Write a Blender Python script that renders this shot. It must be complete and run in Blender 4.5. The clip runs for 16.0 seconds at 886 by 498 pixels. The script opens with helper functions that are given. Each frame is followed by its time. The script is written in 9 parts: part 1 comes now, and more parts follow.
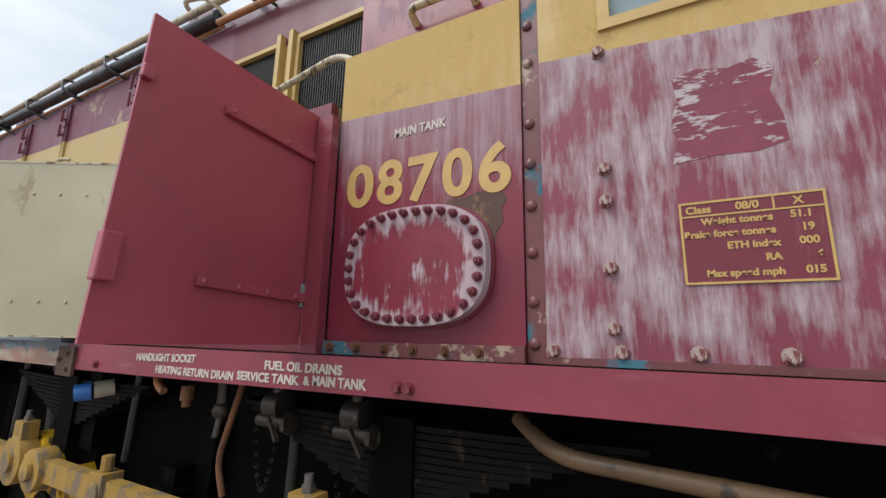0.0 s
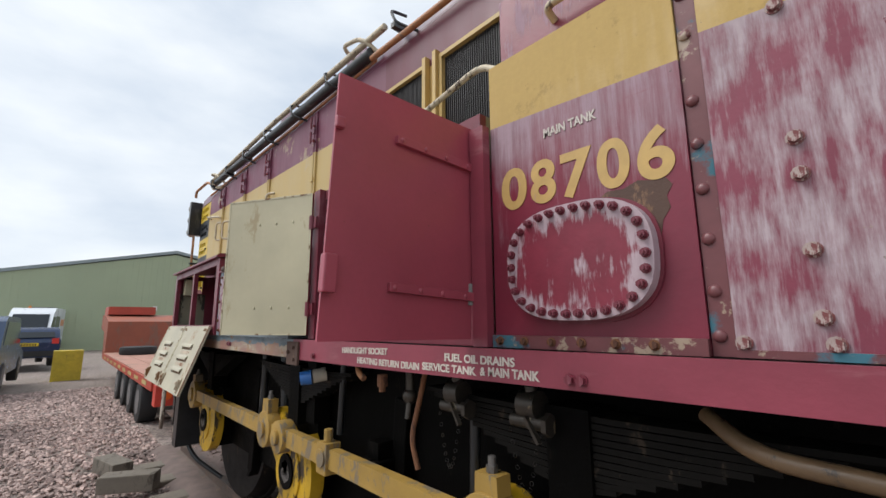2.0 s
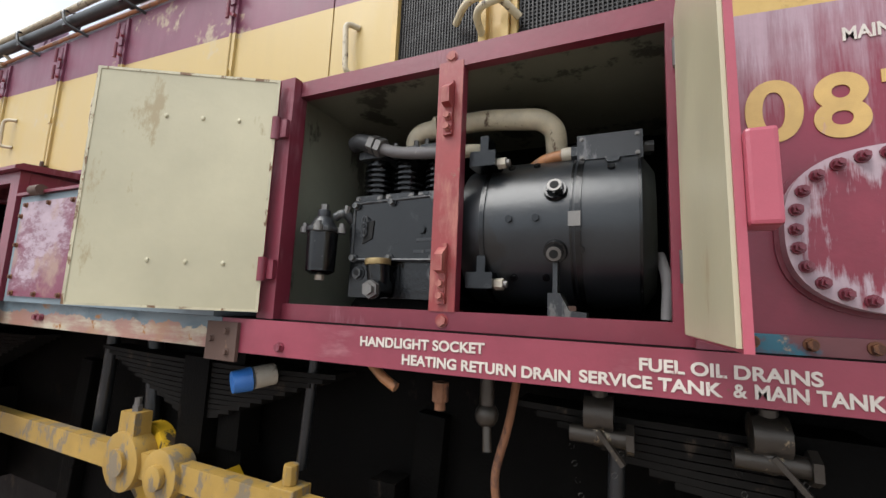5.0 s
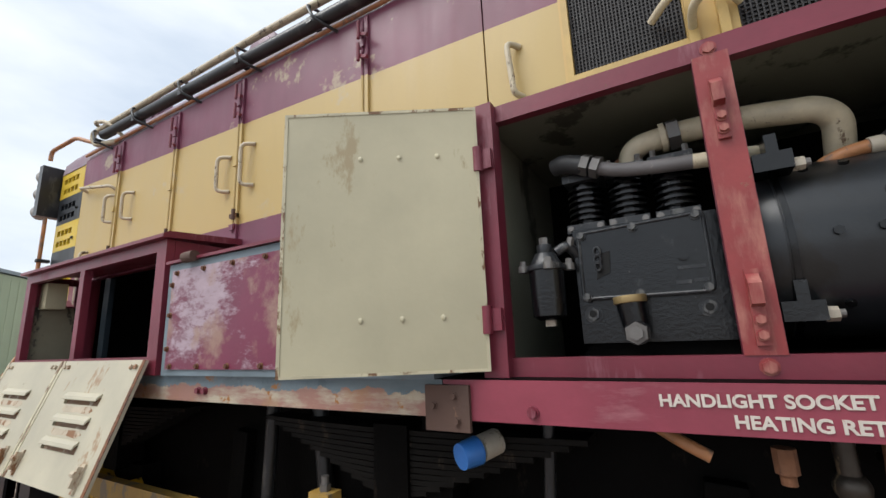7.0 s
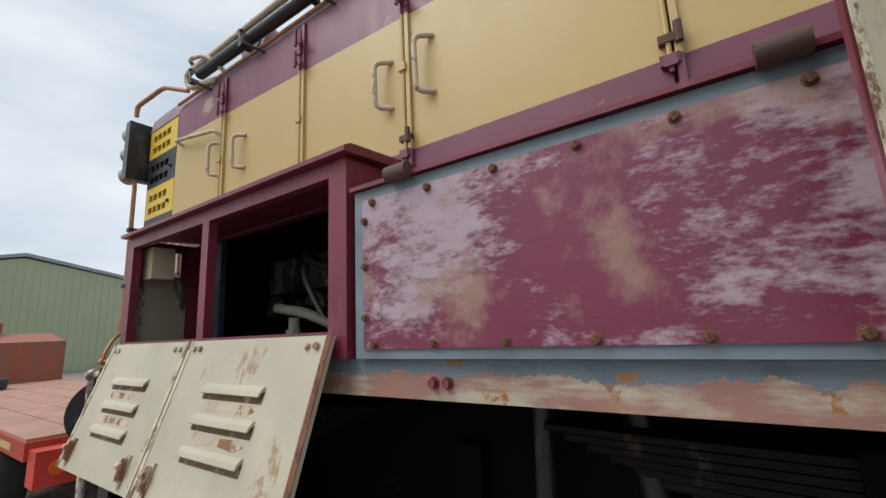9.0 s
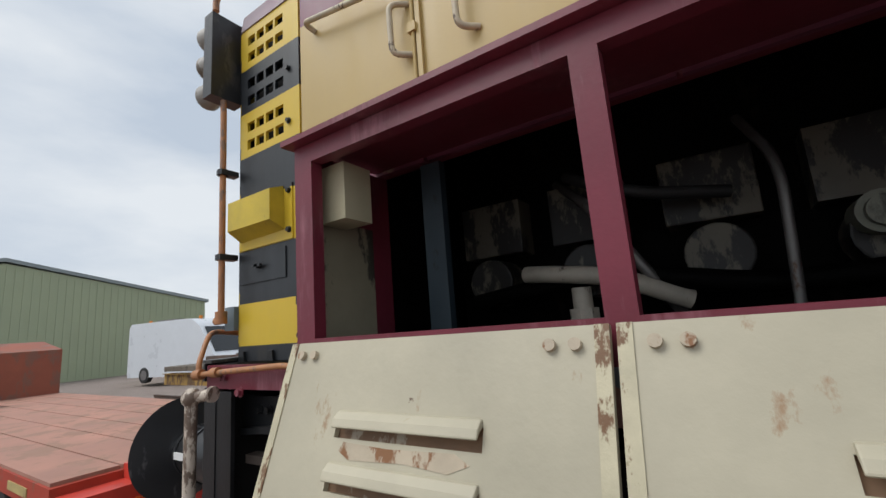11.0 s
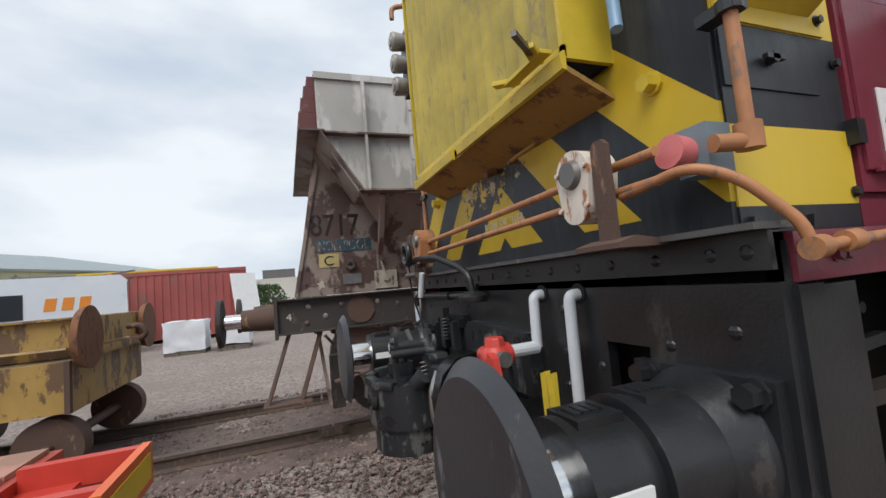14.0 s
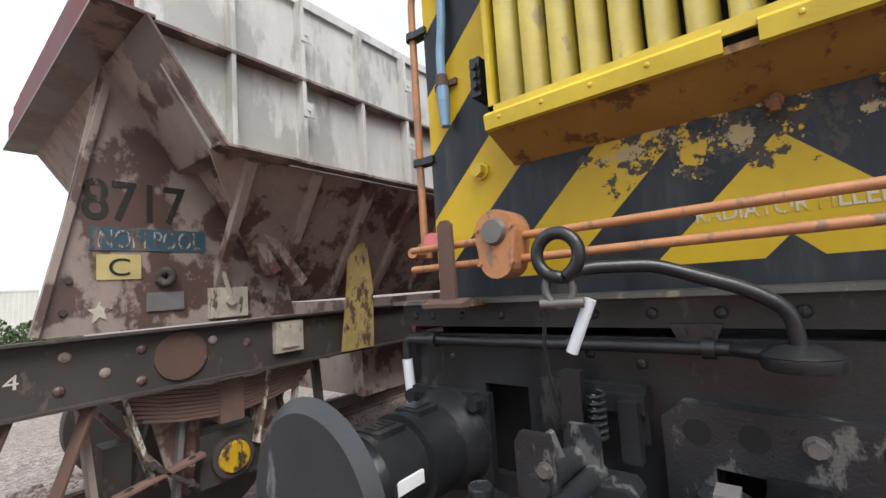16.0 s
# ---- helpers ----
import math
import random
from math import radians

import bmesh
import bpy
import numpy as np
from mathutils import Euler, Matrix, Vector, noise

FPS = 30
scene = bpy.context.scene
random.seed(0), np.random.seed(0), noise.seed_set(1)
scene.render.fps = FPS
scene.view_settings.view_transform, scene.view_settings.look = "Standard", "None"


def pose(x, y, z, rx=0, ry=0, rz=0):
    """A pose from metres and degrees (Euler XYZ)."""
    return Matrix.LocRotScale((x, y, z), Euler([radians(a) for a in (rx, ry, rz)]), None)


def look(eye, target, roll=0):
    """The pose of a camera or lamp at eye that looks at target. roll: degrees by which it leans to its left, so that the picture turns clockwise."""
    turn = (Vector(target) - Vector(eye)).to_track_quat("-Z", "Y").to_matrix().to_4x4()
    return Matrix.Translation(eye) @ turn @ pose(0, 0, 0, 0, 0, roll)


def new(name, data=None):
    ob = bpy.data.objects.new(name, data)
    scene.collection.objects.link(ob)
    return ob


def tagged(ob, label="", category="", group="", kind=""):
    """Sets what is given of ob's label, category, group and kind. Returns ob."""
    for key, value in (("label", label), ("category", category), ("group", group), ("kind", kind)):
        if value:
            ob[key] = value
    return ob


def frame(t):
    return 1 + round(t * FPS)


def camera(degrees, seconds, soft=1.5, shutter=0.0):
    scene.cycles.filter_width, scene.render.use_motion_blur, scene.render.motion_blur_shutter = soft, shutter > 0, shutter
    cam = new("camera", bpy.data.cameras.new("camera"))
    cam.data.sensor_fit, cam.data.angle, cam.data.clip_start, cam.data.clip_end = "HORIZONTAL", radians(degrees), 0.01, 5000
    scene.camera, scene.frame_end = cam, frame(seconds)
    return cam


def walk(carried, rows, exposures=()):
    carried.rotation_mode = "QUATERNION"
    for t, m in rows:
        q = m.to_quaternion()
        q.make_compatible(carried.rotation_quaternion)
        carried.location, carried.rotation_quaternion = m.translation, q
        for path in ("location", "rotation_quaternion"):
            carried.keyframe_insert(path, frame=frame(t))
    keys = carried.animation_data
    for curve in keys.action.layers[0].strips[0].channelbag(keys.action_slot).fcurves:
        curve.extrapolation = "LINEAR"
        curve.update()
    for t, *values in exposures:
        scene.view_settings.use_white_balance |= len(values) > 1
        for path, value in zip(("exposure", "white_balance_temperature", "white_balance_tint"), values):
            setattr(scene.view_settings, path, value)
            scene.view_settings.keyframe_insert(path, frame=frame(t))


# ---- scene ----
cam = camera(92.6, 16.0)
PATH = [
    (0, (5.93, -2.076, 1.457), (5.001, -0.349, 1.852), 1.0),
    (0.5, (5.926, -2.115, 1.47), (4.958, -0.411, 1.869), 1.2),
    (1, (5.926, -2.168, 1.463), (4.836, -0.54, 1.861), 1.2),
    (1.5, (5.939, -2.184, 1.462), (4.676, -0.683, 1.85), 0.9),
    (2, (5.938, -2.155, 1.467), (4.477, -0.835, 1.817), -0.4),
    (2.5, (5.917, -2.181, 1.467), (4.383, -0.935, 1.774), -1.3),
    (3, (5.804, -2.229, 1.455), (4.256, -0.976, 1.642), -4.5),
    (3.2, (5.734, -2.229, 1.452), (4.209, -0.945, 1.611), -4.4),
    (5.3, (4.835, -2.114, 1.464), (4.071, -0.29, 1.762), 2.0),
    (5.5, (4.778, -2.081, 1.479), (4.014, -0.262, 1.803), 1.3),
    (6, (4.665, -2.06, 1.48), (3.875, -0.258, 1.843), 0.8),
    (6.5, (4.529, -2.144, 1.499), (3.655, -0.388, 1.888), -0.6),
    (7, (4.384, -2.244, 1.506), (3.415, -0.543, 1.914), -2.4),
    (7.5, (4.247, -2.238, 1.486), (3.21, -0.575, 1.887), -3.1),
    (8, (4.03, -2.123, 1.462), (2.964, -0.474, 1.839), -3.1),
    (8.5, (3.731, -2.074, 1.462), (2.634, -0.443, 1.832), -2.3),
    (9, (3.338, -2.083, 1.468), (2.221, -0.466, 1.839), -2.7),
    (9.5, (2.964, -2.028, 1.439), (1.831, -0.422, 1.809), -3.4),
    (9.7, (2.82, -2.019, 1.463), (1.68, -0.418, 1.832), -3.4),
    (11.8, (1.039, -1.959, 1.483), (0.204, -0.167, 1.785), -7.8),
    (12, (0.837, -1.972, 1.467), (0.145, -0.115, 1.736), -7.7),
    (12.5, (0.401, -1.947, 1.46), (0.026, 0.003, 1.691), -6.3),
    (13, (-0.07, -1.862, 1.408), (0.13, 0.117, 1.62), -4.9),
    (13.3, (-0.308, -1.786, 1.403), (0.105, 0.159, 1.616), -6.4),
    (13.5, (-0.456, -1.727, 1.365), (-0.048, 0.219, 1.573), -5.9),
    (14, (-0.788, -1.52, 1.363), (-0.083, 0.345, 1.52), -5.1),
    (14.5, (-0.991, -1.254, 1.427), (0.134, 0.397, 1.52), -4.9),
    (15, (-0.998, -0.842, 1.439), (0.36, 0.625, 1.513), -5.4),
    (15.5, (-1.086, -0.454, 1.437), (0.403, 0.876, 1.554), -4.9),
    (16, (-1.066, 0.031, 1.46), (0.504, 1.258, 1.635), -3.8),
]
walk(cam, [(t, look(e, g, r)) for t, e, g, r in PATH], exposures=((0.0, 0.2), (2.0, 0.15), (3.0, 0.05), (5.3, 0.7), (6.0, 0.58), (7.0, 0.28), (8.2, 0.1), (9.5, -0.06), (12.0, -0.14), (13.5, 0.0), (14.5, 0.08), (15.0, 0.12), (15.5, 0.55), (16.0, 0.75)))
# ---------------------------------------------------------------- light
world = bpy.data.worlds.new("overcast_sky")
scene.world = world
world.use_nodes = True
wn, wl = world.node_tree.nodes, world.node_tree.links
bg = wn["Background"]
sky = wn.new("ShaderNodeTexSky")
sky.sky_type, sky.sun_disc = "NISHITA", False
sky.sun_elevation, sky.sun_rotation = radians(57), radians(218)
wtc = wn.new("ShaderNodeTexCoord")
wmap = wn.new("ShaderNodeMapping")
wmap.inputs["Scale"].default_value = (1.2, 1.2, 3.0)
wl.new(wtc.outputs["Generated"], wmap.inputs["Vector"])
wnoise = wn.new("ShaderNodeTexNoise")
wnoise.inputs["Scale"].default_value, wnoise.inputs["Detail"].default_value = 1.6, 7
wl.new(wmap.outputs["Vector"], wnoise.inputs["Vector"])
wramp = wn.new("ShaderNodeValToRGB")
wramp.color_ramp.elements[0].position, wramp.color_ramp.elements[0].color = 0.36, (6.4, 7.3, 8.5, 1)
wramp.color_ramp.elements[1].position, wramp.color_ramp.elements[1].color = 0.60, (9.5, 10.0, 10.5, 1)
wl.new(wnoise.outputs["Fac"], wramp.inputs["Fac"])
wmix = wn.new("ShaderNodeMix")
wmix.data_type = "RGBA"
wmix.inputs["Factor"].default_value = 0.93
wl.new(sky.outputs["Color"], wmix.inputs["A"])
wl.new(wramp.outputs["Color"], wmix.inputs["B"])
wl.new(wmix.outputs["Result"], bg.inputs["Color"])
bg.inputs["Strength"].default_value = 0.094

sun = new("sun", bpy.data.lights.new("sun", "SUN"))
sun.data.energy, sun.data.angle, sun.data.color = 2.3, radians(40), (1.0, 0.98, 0.95)
sun.matrix_world = look((-7, -13, 23), (2.5, 0, 1))

# ---------------------------------------------------------------- materials
def nodes_of(name):
    m = bpy.data.materials.new(name)
    m.use_nodes = True
    return m, m.node_tree.nodes, m.node_tree.links, m.node_tree.nodes["Principled BSDF"]


def coords(n, l, stretch):
    tc, mp = n.new("ShaderNodeTexCoord"), n.new("ShaderNodeMapping")
    mp.inputs["Scale"].default_value = stretch
    l.new(tc.outputs["Object"], mp.inputs["Vector"])
    return mp.outputs["Vector"]


def noise_tex(n, l, vec, scale, detail=6, rough=0.6):
    t = n.new("ShaderNodeTexNoise")
    t.inputs["Scale"].default_value, t.inputs["Detail"].default_value = scale, detail
    t.inputs["Roughness"].default_value = rough
    l.new(vec, t.inputs["Vector"])
    return t.outputs["Fac"]


def ramp(n, l, fac, lo, hi, a=(0, 0, 0, 1), b=(1, 1, 1, 1)):
    r = n.new("ShaderNodeValToRGB")
    r.color_ramp.elements[0].position, r.color_ramp.elements[0].color = lo, a
    r.color_ramp.elements[1].position, r.color_ramp.elements[1].color = hi, b
    l.new(fac, r.inputs["Fac"])
    return r.outputs["Color"]


def mixc(n, l, fac, a, b):
    m = n.new("ShaderNodeMix")
    m.data_type = "RGBA"
    for sock, v in (("Factor", fac), ("A", a), ("B", b)):
        if isinstance(v, (tuple, list)):
            m.inputs[sock].default_value = (*v[:3], 1)
        elif isinstance(v, (int, float)):
            m.inputs[sock].default_value = v
        else:
            l.new(v, m.inputs[sock])
    return m.outputs["Result"]


def calc(n, l, op, a, b=0.0):
    m = n.new("ShaderNodeMath")
    m.operation = op
    for i, v in enumerate((a, b)):
        if isinstance(v, (int, float)):
            m.inputs[i].default_value = v
        else:
            l.new(v, m.inputs[i])
    return m.outputs[0]


def bumped(n, l, bsdf, height, strength=0.2, dist=0.01):
    b = n.new("ShaderNodeBump")
    b.inputs["Strength"].default_value, b.inputs["Distance"].default_value = strength, dist
    l.new(height, b.inputs["Height"])
    l.new(b.outputs["Normal"], bsdf.inputs["Normal"])


def plain(name, col, rough=0.5, metal=0.0, var=0.25, scale=6.0, bump=0.15, dirt=None, dirt_at=0.62, speckle=None, spec=0.5, few=0.68):
    """One colour with fine grain, broad tone changes, and patches of dirt or rust."""
    m, n, l, p = nodes_of(name)
    v = coords(n, l, (1, 1, 1))
    big, fine = noise_tex(n, l, v, scale, 5), noise_tex(n, l, v, scale * 18, 4)
    dark = tuple(c * (1 - var) for c in col)
    lite = tuple(min(1, c * (1 + var * 0.5)) for c in col)
    c = mixc(n, l, ramp(n, l, big, 0.3, 0.7), dark, lite)
    c = mixc(n, l, calc(n, l, "MULTIPLY", fine, 0.25), c, dark)
    if dirt:
        vs = coords(n, l, (1, 1, 0.45))
        d = ramp(n, l, noise_tex(n, l, vs, scale * 1.7, 9, 0.7), dirt_at, dirt_at + 0.045)
        c = mixc(n, l, d, c, dirt)
    if speckle:
        s = ramp(n, l, noise_tex(n, l, v, scale * 9, 5, 0.7), few, few + 0.02)
        c = mixc(n, l, s, c, speckle)
    l.new(c, p.inputs["Base Color"])
    p.inputs["Metallic"].default_value = metal
    p.inputs["Specular IOR Level"].default_value = spec
    l.new(ramp(n, l, big, 0.2, 0.8, (rough * 0.8,) * 3 + (1,), (min(1, rough * 1.2),) * 3 + (1,)), p.inputs["Roughness"])
    bumped(n, l, p, fine, bump, 0.004)
    return m


def worn(name, base, chalk, cover=0.5, stretch=(38, 38, 4.5), patch=4.2, rust=(0.16, 0.07, 0.03), rust_at=0.72, rough=0.5, soft=0.045, band=None, stain=None, mix=(0.5, 0.65), wobble=0.0, grad=None, ring=None, slope=(0.0, 0.0), hairs=0.16):
    """Old gloss paint gone chalky in brushed streaks, with chips down to rust. band: (z, colour above it); slope: (rise of its edge per metre, x where it is z). grad: (z, gain per metre) of the chalking; ring: (x, z, a, b, gain), chalkier towards the rim."""
    m, n, l, p = nodes_of(name)
    vs, v = coords(n, l, stretch), coords(n, l, (1, 1, 1))
    sep, tc = n.new("ShaderNodeSeparateXYZ"), n.new("ShaderNodeTexCoord")
    l.new(tc.outputs["Object"], sep.inputs[0])
    streak = noise_tex(n, l, vs, 1.0, 8, 0.68)
    hair = noise_tex(n, l, coords(n, l, tuple(q * 3.6 for q in stretch)), 1.0, 6, 0.7)
    big = noise_tex(n, l, v, patch, 4, 0.55)
    fine = noise_tex(n, l, v, 60, 4)
    k = calc(n, l, "ADD", calc(n, l, "MULTIPLY", streak, mix[0]), calc(n, l, "MULTIPLY", big, mix[1]))
    k = calc(n, l, "ADD", k, calc(n, l, "MULTIPLY", calc(n, l, "SUBTRACT", hair, 0.5), hairs))
    if grad:
        k = calc(n, l, "ADD", k, calc(n, l, "MULTIPLY", calc(n, l, "SUBTRACT", sep.outputs["Z"], grad[0]), grad[1]))
    if ring:
        dx = calc(n, l, "DIVIDE", calc(n, l, "SUBTRACT", sep.outputs["X"], ring[0]), ring[2])
        dz = calc(n, l, "DIVIDE", calc(n, l, "SUBTRACT", sep.outputs["Z"], ring[1]), ring[3])
        rr = calc(n, l, "ADD", calc(n, l, "POWER", calc(n, l, "ABSOLUTE", dx), 3.0), calc(n, l, "POWER", calc(n, l, "ABSOLUTE", dz), 3.0))
        k = calc(n, l, "ADD", k, calc(n, l, "MULTIPLY", calc(n, l, "SUBTRACT", rr, 0.45), ring[4]))
    lo = 0.80 - cover * 0.45
    f = ramp(n, l, k, lo, lo + soft)
    b = mixc(n, l, ramp(n, l, big, 0.35, 0.7), base, tuple(c * 0.72 for c in base))
    ch = mixc(n, l, ramp(n, l, streak, 0.35, 0.7), tuple(c * 0.78 for c in chalk), chalk)
    c = mixc(n, l, f, b, ch)
    scar = ramp(n, l, noise_tex(n, l, coords(n, l, tuple(q * 0.55 for q in stretch[::-1])), 1.0, 9, 0.75), 0.66, 0.69)
    c = mixc(n, l, calc(n, l, "MULTIPLY", scar, 0.35), c, base)
    if stain:
        c = mixc(n, l, calc(n, l, "MULTIPLY", ramp(n, l, noise_tex(n, l, v, 3.1, 7, 0.65), 0.52, 0.62), 0.8), c, stain)
    if band:
        zz = calc(n, l, "ADD", sep.outputs["Z"], calc(n, l, "MULTIPLY", calc(n, l, "SUBTRACT", noise_tex(n, l, v, 9, 8, 0.7), 0.5), wobble))
        zz = calc(n, l, "SUBTRACT", zz, calc(n, l, "MULTIPLY", calc(n, l, "SUBTRACT", sep.outputs["X"], slope[1]), slope[0]))
        g = calc(n, l, "GREATER_THAN", zz, band[0])
        over = mixc(n, l, calc(n, l, "MULTIPLY", ramp(n, l, streak, 0.45, 0.7), 0.14), band[1], tuple(q * 0.75 for q in band[1]))
        over = mixc(n, l, calc(n, l, "MULTIPLY", ramp(n, l, noise_tex(n, l, v, 5, 9, 0.72), 0.60, 0.64), 0.45), over, tuple(q * 0.6 for q in band[1]))
        c = mixc(n, l, g, c, over)
    r = ramp(n, l, noise_tex(n, l, v, 9, 10, 0.72), rust_at, rust_at + 0.03)
    c = mixc(n, l, r, c, rust)
    pits = ramp(n, l, noise_tex(n, l, v, 34, 5, 0.7), 0.70, 0.72)
    c = mixc(n, l, calc(n, l, "MULTIPLY", pits, 0.7), c, tuple(q * 0.6 for q in rust))
    c = mixc(n, l, calc(n, l, "MULTIPLY", fine, 0.16), c, (0.03, 0.02, 0.02))
    l.new(c, p.inputs["Base Color"])
    l.new(ramp(n, l, f, 0, 1, (rough * 0.75,) * 3 + (1,), (0.85,) * 3 + (1,)), p.inputs["Roughness"])
    bumped(n, l, p, calc(n, l, "ADD", fine, calc(n, l, "MULTIPLY", r, 2.0)), 0.18, 0.003)
    return m


def bands(name, axis_fn, a, b, rust=(0.17, 0.08, 0.03), rust_at=0.70, grubby=0.16, scuff=None, extra=None, fade=0.06, gloss=0.5):
    """Two paints laid in bands; axis_fn gives the 0/1 mask of the second."""
    m, n, l, p = nodes_of(name)
    tc, sep = n.new("ShaderNodeTexCoord"), n.new("ShaderNodeSeparateXYZ")
    l.new(tc.outputs["Object"], sep.inputs[0])
    v = coords(n, l, (1, 1, 1))
    vs = coords(n, l, (9, 9, 1.6))
    mask = axis_fn(n, l, sep)
    big = noise_tex(n, l, v, 3.0, 5)
    st = noise_tex(n, l, vs, 1.0, 7, 0.65)
    ca = mixc(n, l, ramp(n, l, big, 0.3, 0.75), a, tuple(c * 0.74 for c in a))
    cb = mixc(n, l, ramp(n, l, st, 0.4, 0.75), b, tuple(min(1, c * (1 + fade) + 0.006) for c in b))
    c = mixc(n, l, mask, ca, cb)
    c = mixc(n, l, calc(n, l, "MULTIPLY", ramp(n, l, st, 0.55, 0.85), grubby), c, (0.25, 0.17, 0.08))
    if scuff:
        c = mixc(n, l, calc(n, l, "MULTIPLY", ramp(n, l, noise_tex(n, l, v, 2.3, 9, 0.68), 0.60, 0.64), 0.7), c, scuff)
    if extra:
        c = extra(n, l, sep, v, c)
    r = ramp(n, l, noise_tex(n, l, v, 7, 10, 0.7), rust_at, rust_at + 0.03)
    c = mixc(n, l, r, c, rust)
    l.new(c, p.inputs["Base Color"])
    p.inputs["Specular IOR Level"].default_value = gloss
    l.new(ramp(n, l, st, 0.3, 0.8, (0.35,) * 3 + (1,), (0.6,) * 3 + (1,)), p.inputs["Roughness"])
    bumped(n, l, p, noise_tex(n, l, v, 70, 4), 0.12, 0.003)
    return m


def flaked(n, l, sep, v, c):
    """Paint scraped off in one place on the nose: chips of pale and dark."""
    dy = calc(n, l, "DIVIDE", calc(n, l, "SUBTRACT", sep.outputs["Y"], 0.10), 0.30)
    dz = calc(n, l, "DIVIDE", calc(n, l, "SUBTRACT", sep.outputs["Z"], 1.755), 0.10)
    r = calc(n, l, "ADD", calc(n, l, "MULTIPLY", dy, dy), calc(n, l, "MULTIPLY", dz, dz))
    near = calc(n, l, "SUBTRACT", 0.12, calc(n, l, "MULTIPLY", r, 0.10))
    k = calc(n, l, "ADD", noise_tex(n, l, v, 16, 10, 0.7), near)
    c = mixc(n, l, ramp(n, l, k, 0.585, 0.60), c, (0.055, 0.045, 0.035))
    k2 = calc(n, l, "ADD", noise_tex(n, l, v, 11, 9, 0.75), near)
    c = mixc(n, l, ramp(n, l, k2, 0.665, 0.68), c, (0.42, 0.33, 0.17))
    k3 = calc(n, l, "ADD", noise_tex(n, l, v, 7, 8, 0.7), near)
    return mixc(n, l, ramp(n, l, k3, 0.68, 0.69), c, (0.58, 0.38, 0.03))


def z_steps(edges, tilt=(), x0=0.0):
    """Mask that flips at every height in edges; tilt: rise of each edge per metre of x from x0."""
    def fn(n, l, sep):
        acc = 0.0
        for i, e in enumerate(edges):
            z = sep.outputs["Z"]
            if tilt:
                z = calc(n, l, "SUBTRACT", z, calc(n, l, "MULTIPLY", calc(n, l, "SUBTRACT", sep.outputs["X"], x0), tilt[i]))
            g = calc(n, l, "GREATER_THAN", z, e)
            acc = calc(n, l, "ADD" if i % 2 == 0 else "SUBTRACT", acc, g)
        return acc
    return fn


def chevron(n, l, sep):
    u = calc(n, l, "ADD", calc(n, l, "ABSOLUTE", sep.outputs["Y"]), calc(n, l, "SUBTRACT", sep.outputs["Z"], 1.476))
    w = calc(n, l, "FLOORED_MODULO", calc(n, l, "SUBTRACT", u, 0.264), 0.44)
    tri = calc(n, l, "LESS_THAN", w, 0.222)
    low = calc(n, l, "LESS_THAN", sep.outputs["Z"], 1.474)
    return calc(n, l, "MAXIMUM", tri, low)


MAROON, CHALK, GOLD = (0.25, 0.040, 0.068), (0.42, 0.275, 0.33), (0.54, 0.37, 0.13)
M = {}
M["tank"] = worn("tank_paint", (0.235, 0.026, 0.052), (0.43, 0.30, 0.345), 0.57, stretch=(46, 46, 3.2), patch=3.4, mix=(0.52, 0.55), soft=0.22, band=(2.062, GOLD), slope=(-0.06, 5.37), grad=(1.80, 0.72), rust=(0.16, 0.10, 0.07), rust_at=0.70)
M["cab"] = worn("cab_paint", (0.245, 0.045, 0.075), (0.50, 0.40, 0.43), 0.65, stretch=(34, 34, 4.5), patch=5.0, mix=(0.52, 0.62), soft=0.17, band=(2.086, GOLD), slope=(-0.10, 5.70), grad=(1.75, 0.10), rust=(0.33, 0.25, 0.18), rust_at=0.67, hairs=0.24)
M["hatch"] = worn("hatch_paint", (0.26, 0.030, 0.055), (0.54, 0.42, 0.46), 0.69, stretch=(40, 40, 6), patch=9.0, mix=(0.5, 0.5), soft=0.07, ring=(5.381, 1.62, 0.185, 0.132, 0.19), rust=(0.14, 0.08, 0.05), rust_at=0.70)
M["maroon"] = worn("maroon_paint", (0.20, 0.028, 0.048), (0.33, 0.13, 0.16), 0.38, rust_at=0.66, soft=0.16, rust=(0.20, 0.09, 0.04))
M["door"] = worn("maroon_door_paint", (0.43, 0.080, 0.115), (0.48, 0.15, 0.185), 0.12, stretch=(3, 3, 2), patch=1.6, soft=0.3, rust_at=0.78, rough=0.42)
M["flat"] = worn("flat_panel_paint", (0.195, 0.032, 0.070), (0.47, 0.36, 0.41), 0.56, stretch=(10, 10, 22), patch=2.4, mix=(0.46, 0.68), rust=(0.22, 0.13, 0.07), rust_at=0.68, soft=0.10, stain=(0.36, 0.23, 0.17), hairs=0.28)
M["valance"] = worn("valance_paint", (0.29, 0.052, 0.080), (0.40, 0.16, 0.18), 0.36, stretch=(4, 4, 20), rust_at=0.655, soft=0.15, rust=(0.24, 0.13, 0.07))
M["valance_old"] = worn("valance_old_paint", (0.36, 0.19, 0.15), (0.52, 0.45, 0.34), 0.58, stretch=(3, 3, 16), patch=2.6, rust=(0.34, 0.14, 0.035), rust_at=0.585, soft=0.08, stain=(0.36, 0.20, 0.10), band=(1.363, (0.16, 0.215, 0.245)), wobble=0.12)
M["livery"] = bands("bonnet_livery", z_steps((2.115, 2.673), (0.0, -0.036), 2.5), (0.19, 0.050, 0.088), (0.48, 0.345, 0.130), rust_at=0.735, grubby=0.10, scuff=(0.44, 0.36, 0.22))
M["roof"] = worn("roof_paint", (0.22, 0.11, 0.16), (0.40, 0.38, 0.40), 0.55, stretch=(2, 6, 6), patch=1.6, soft=0.2)
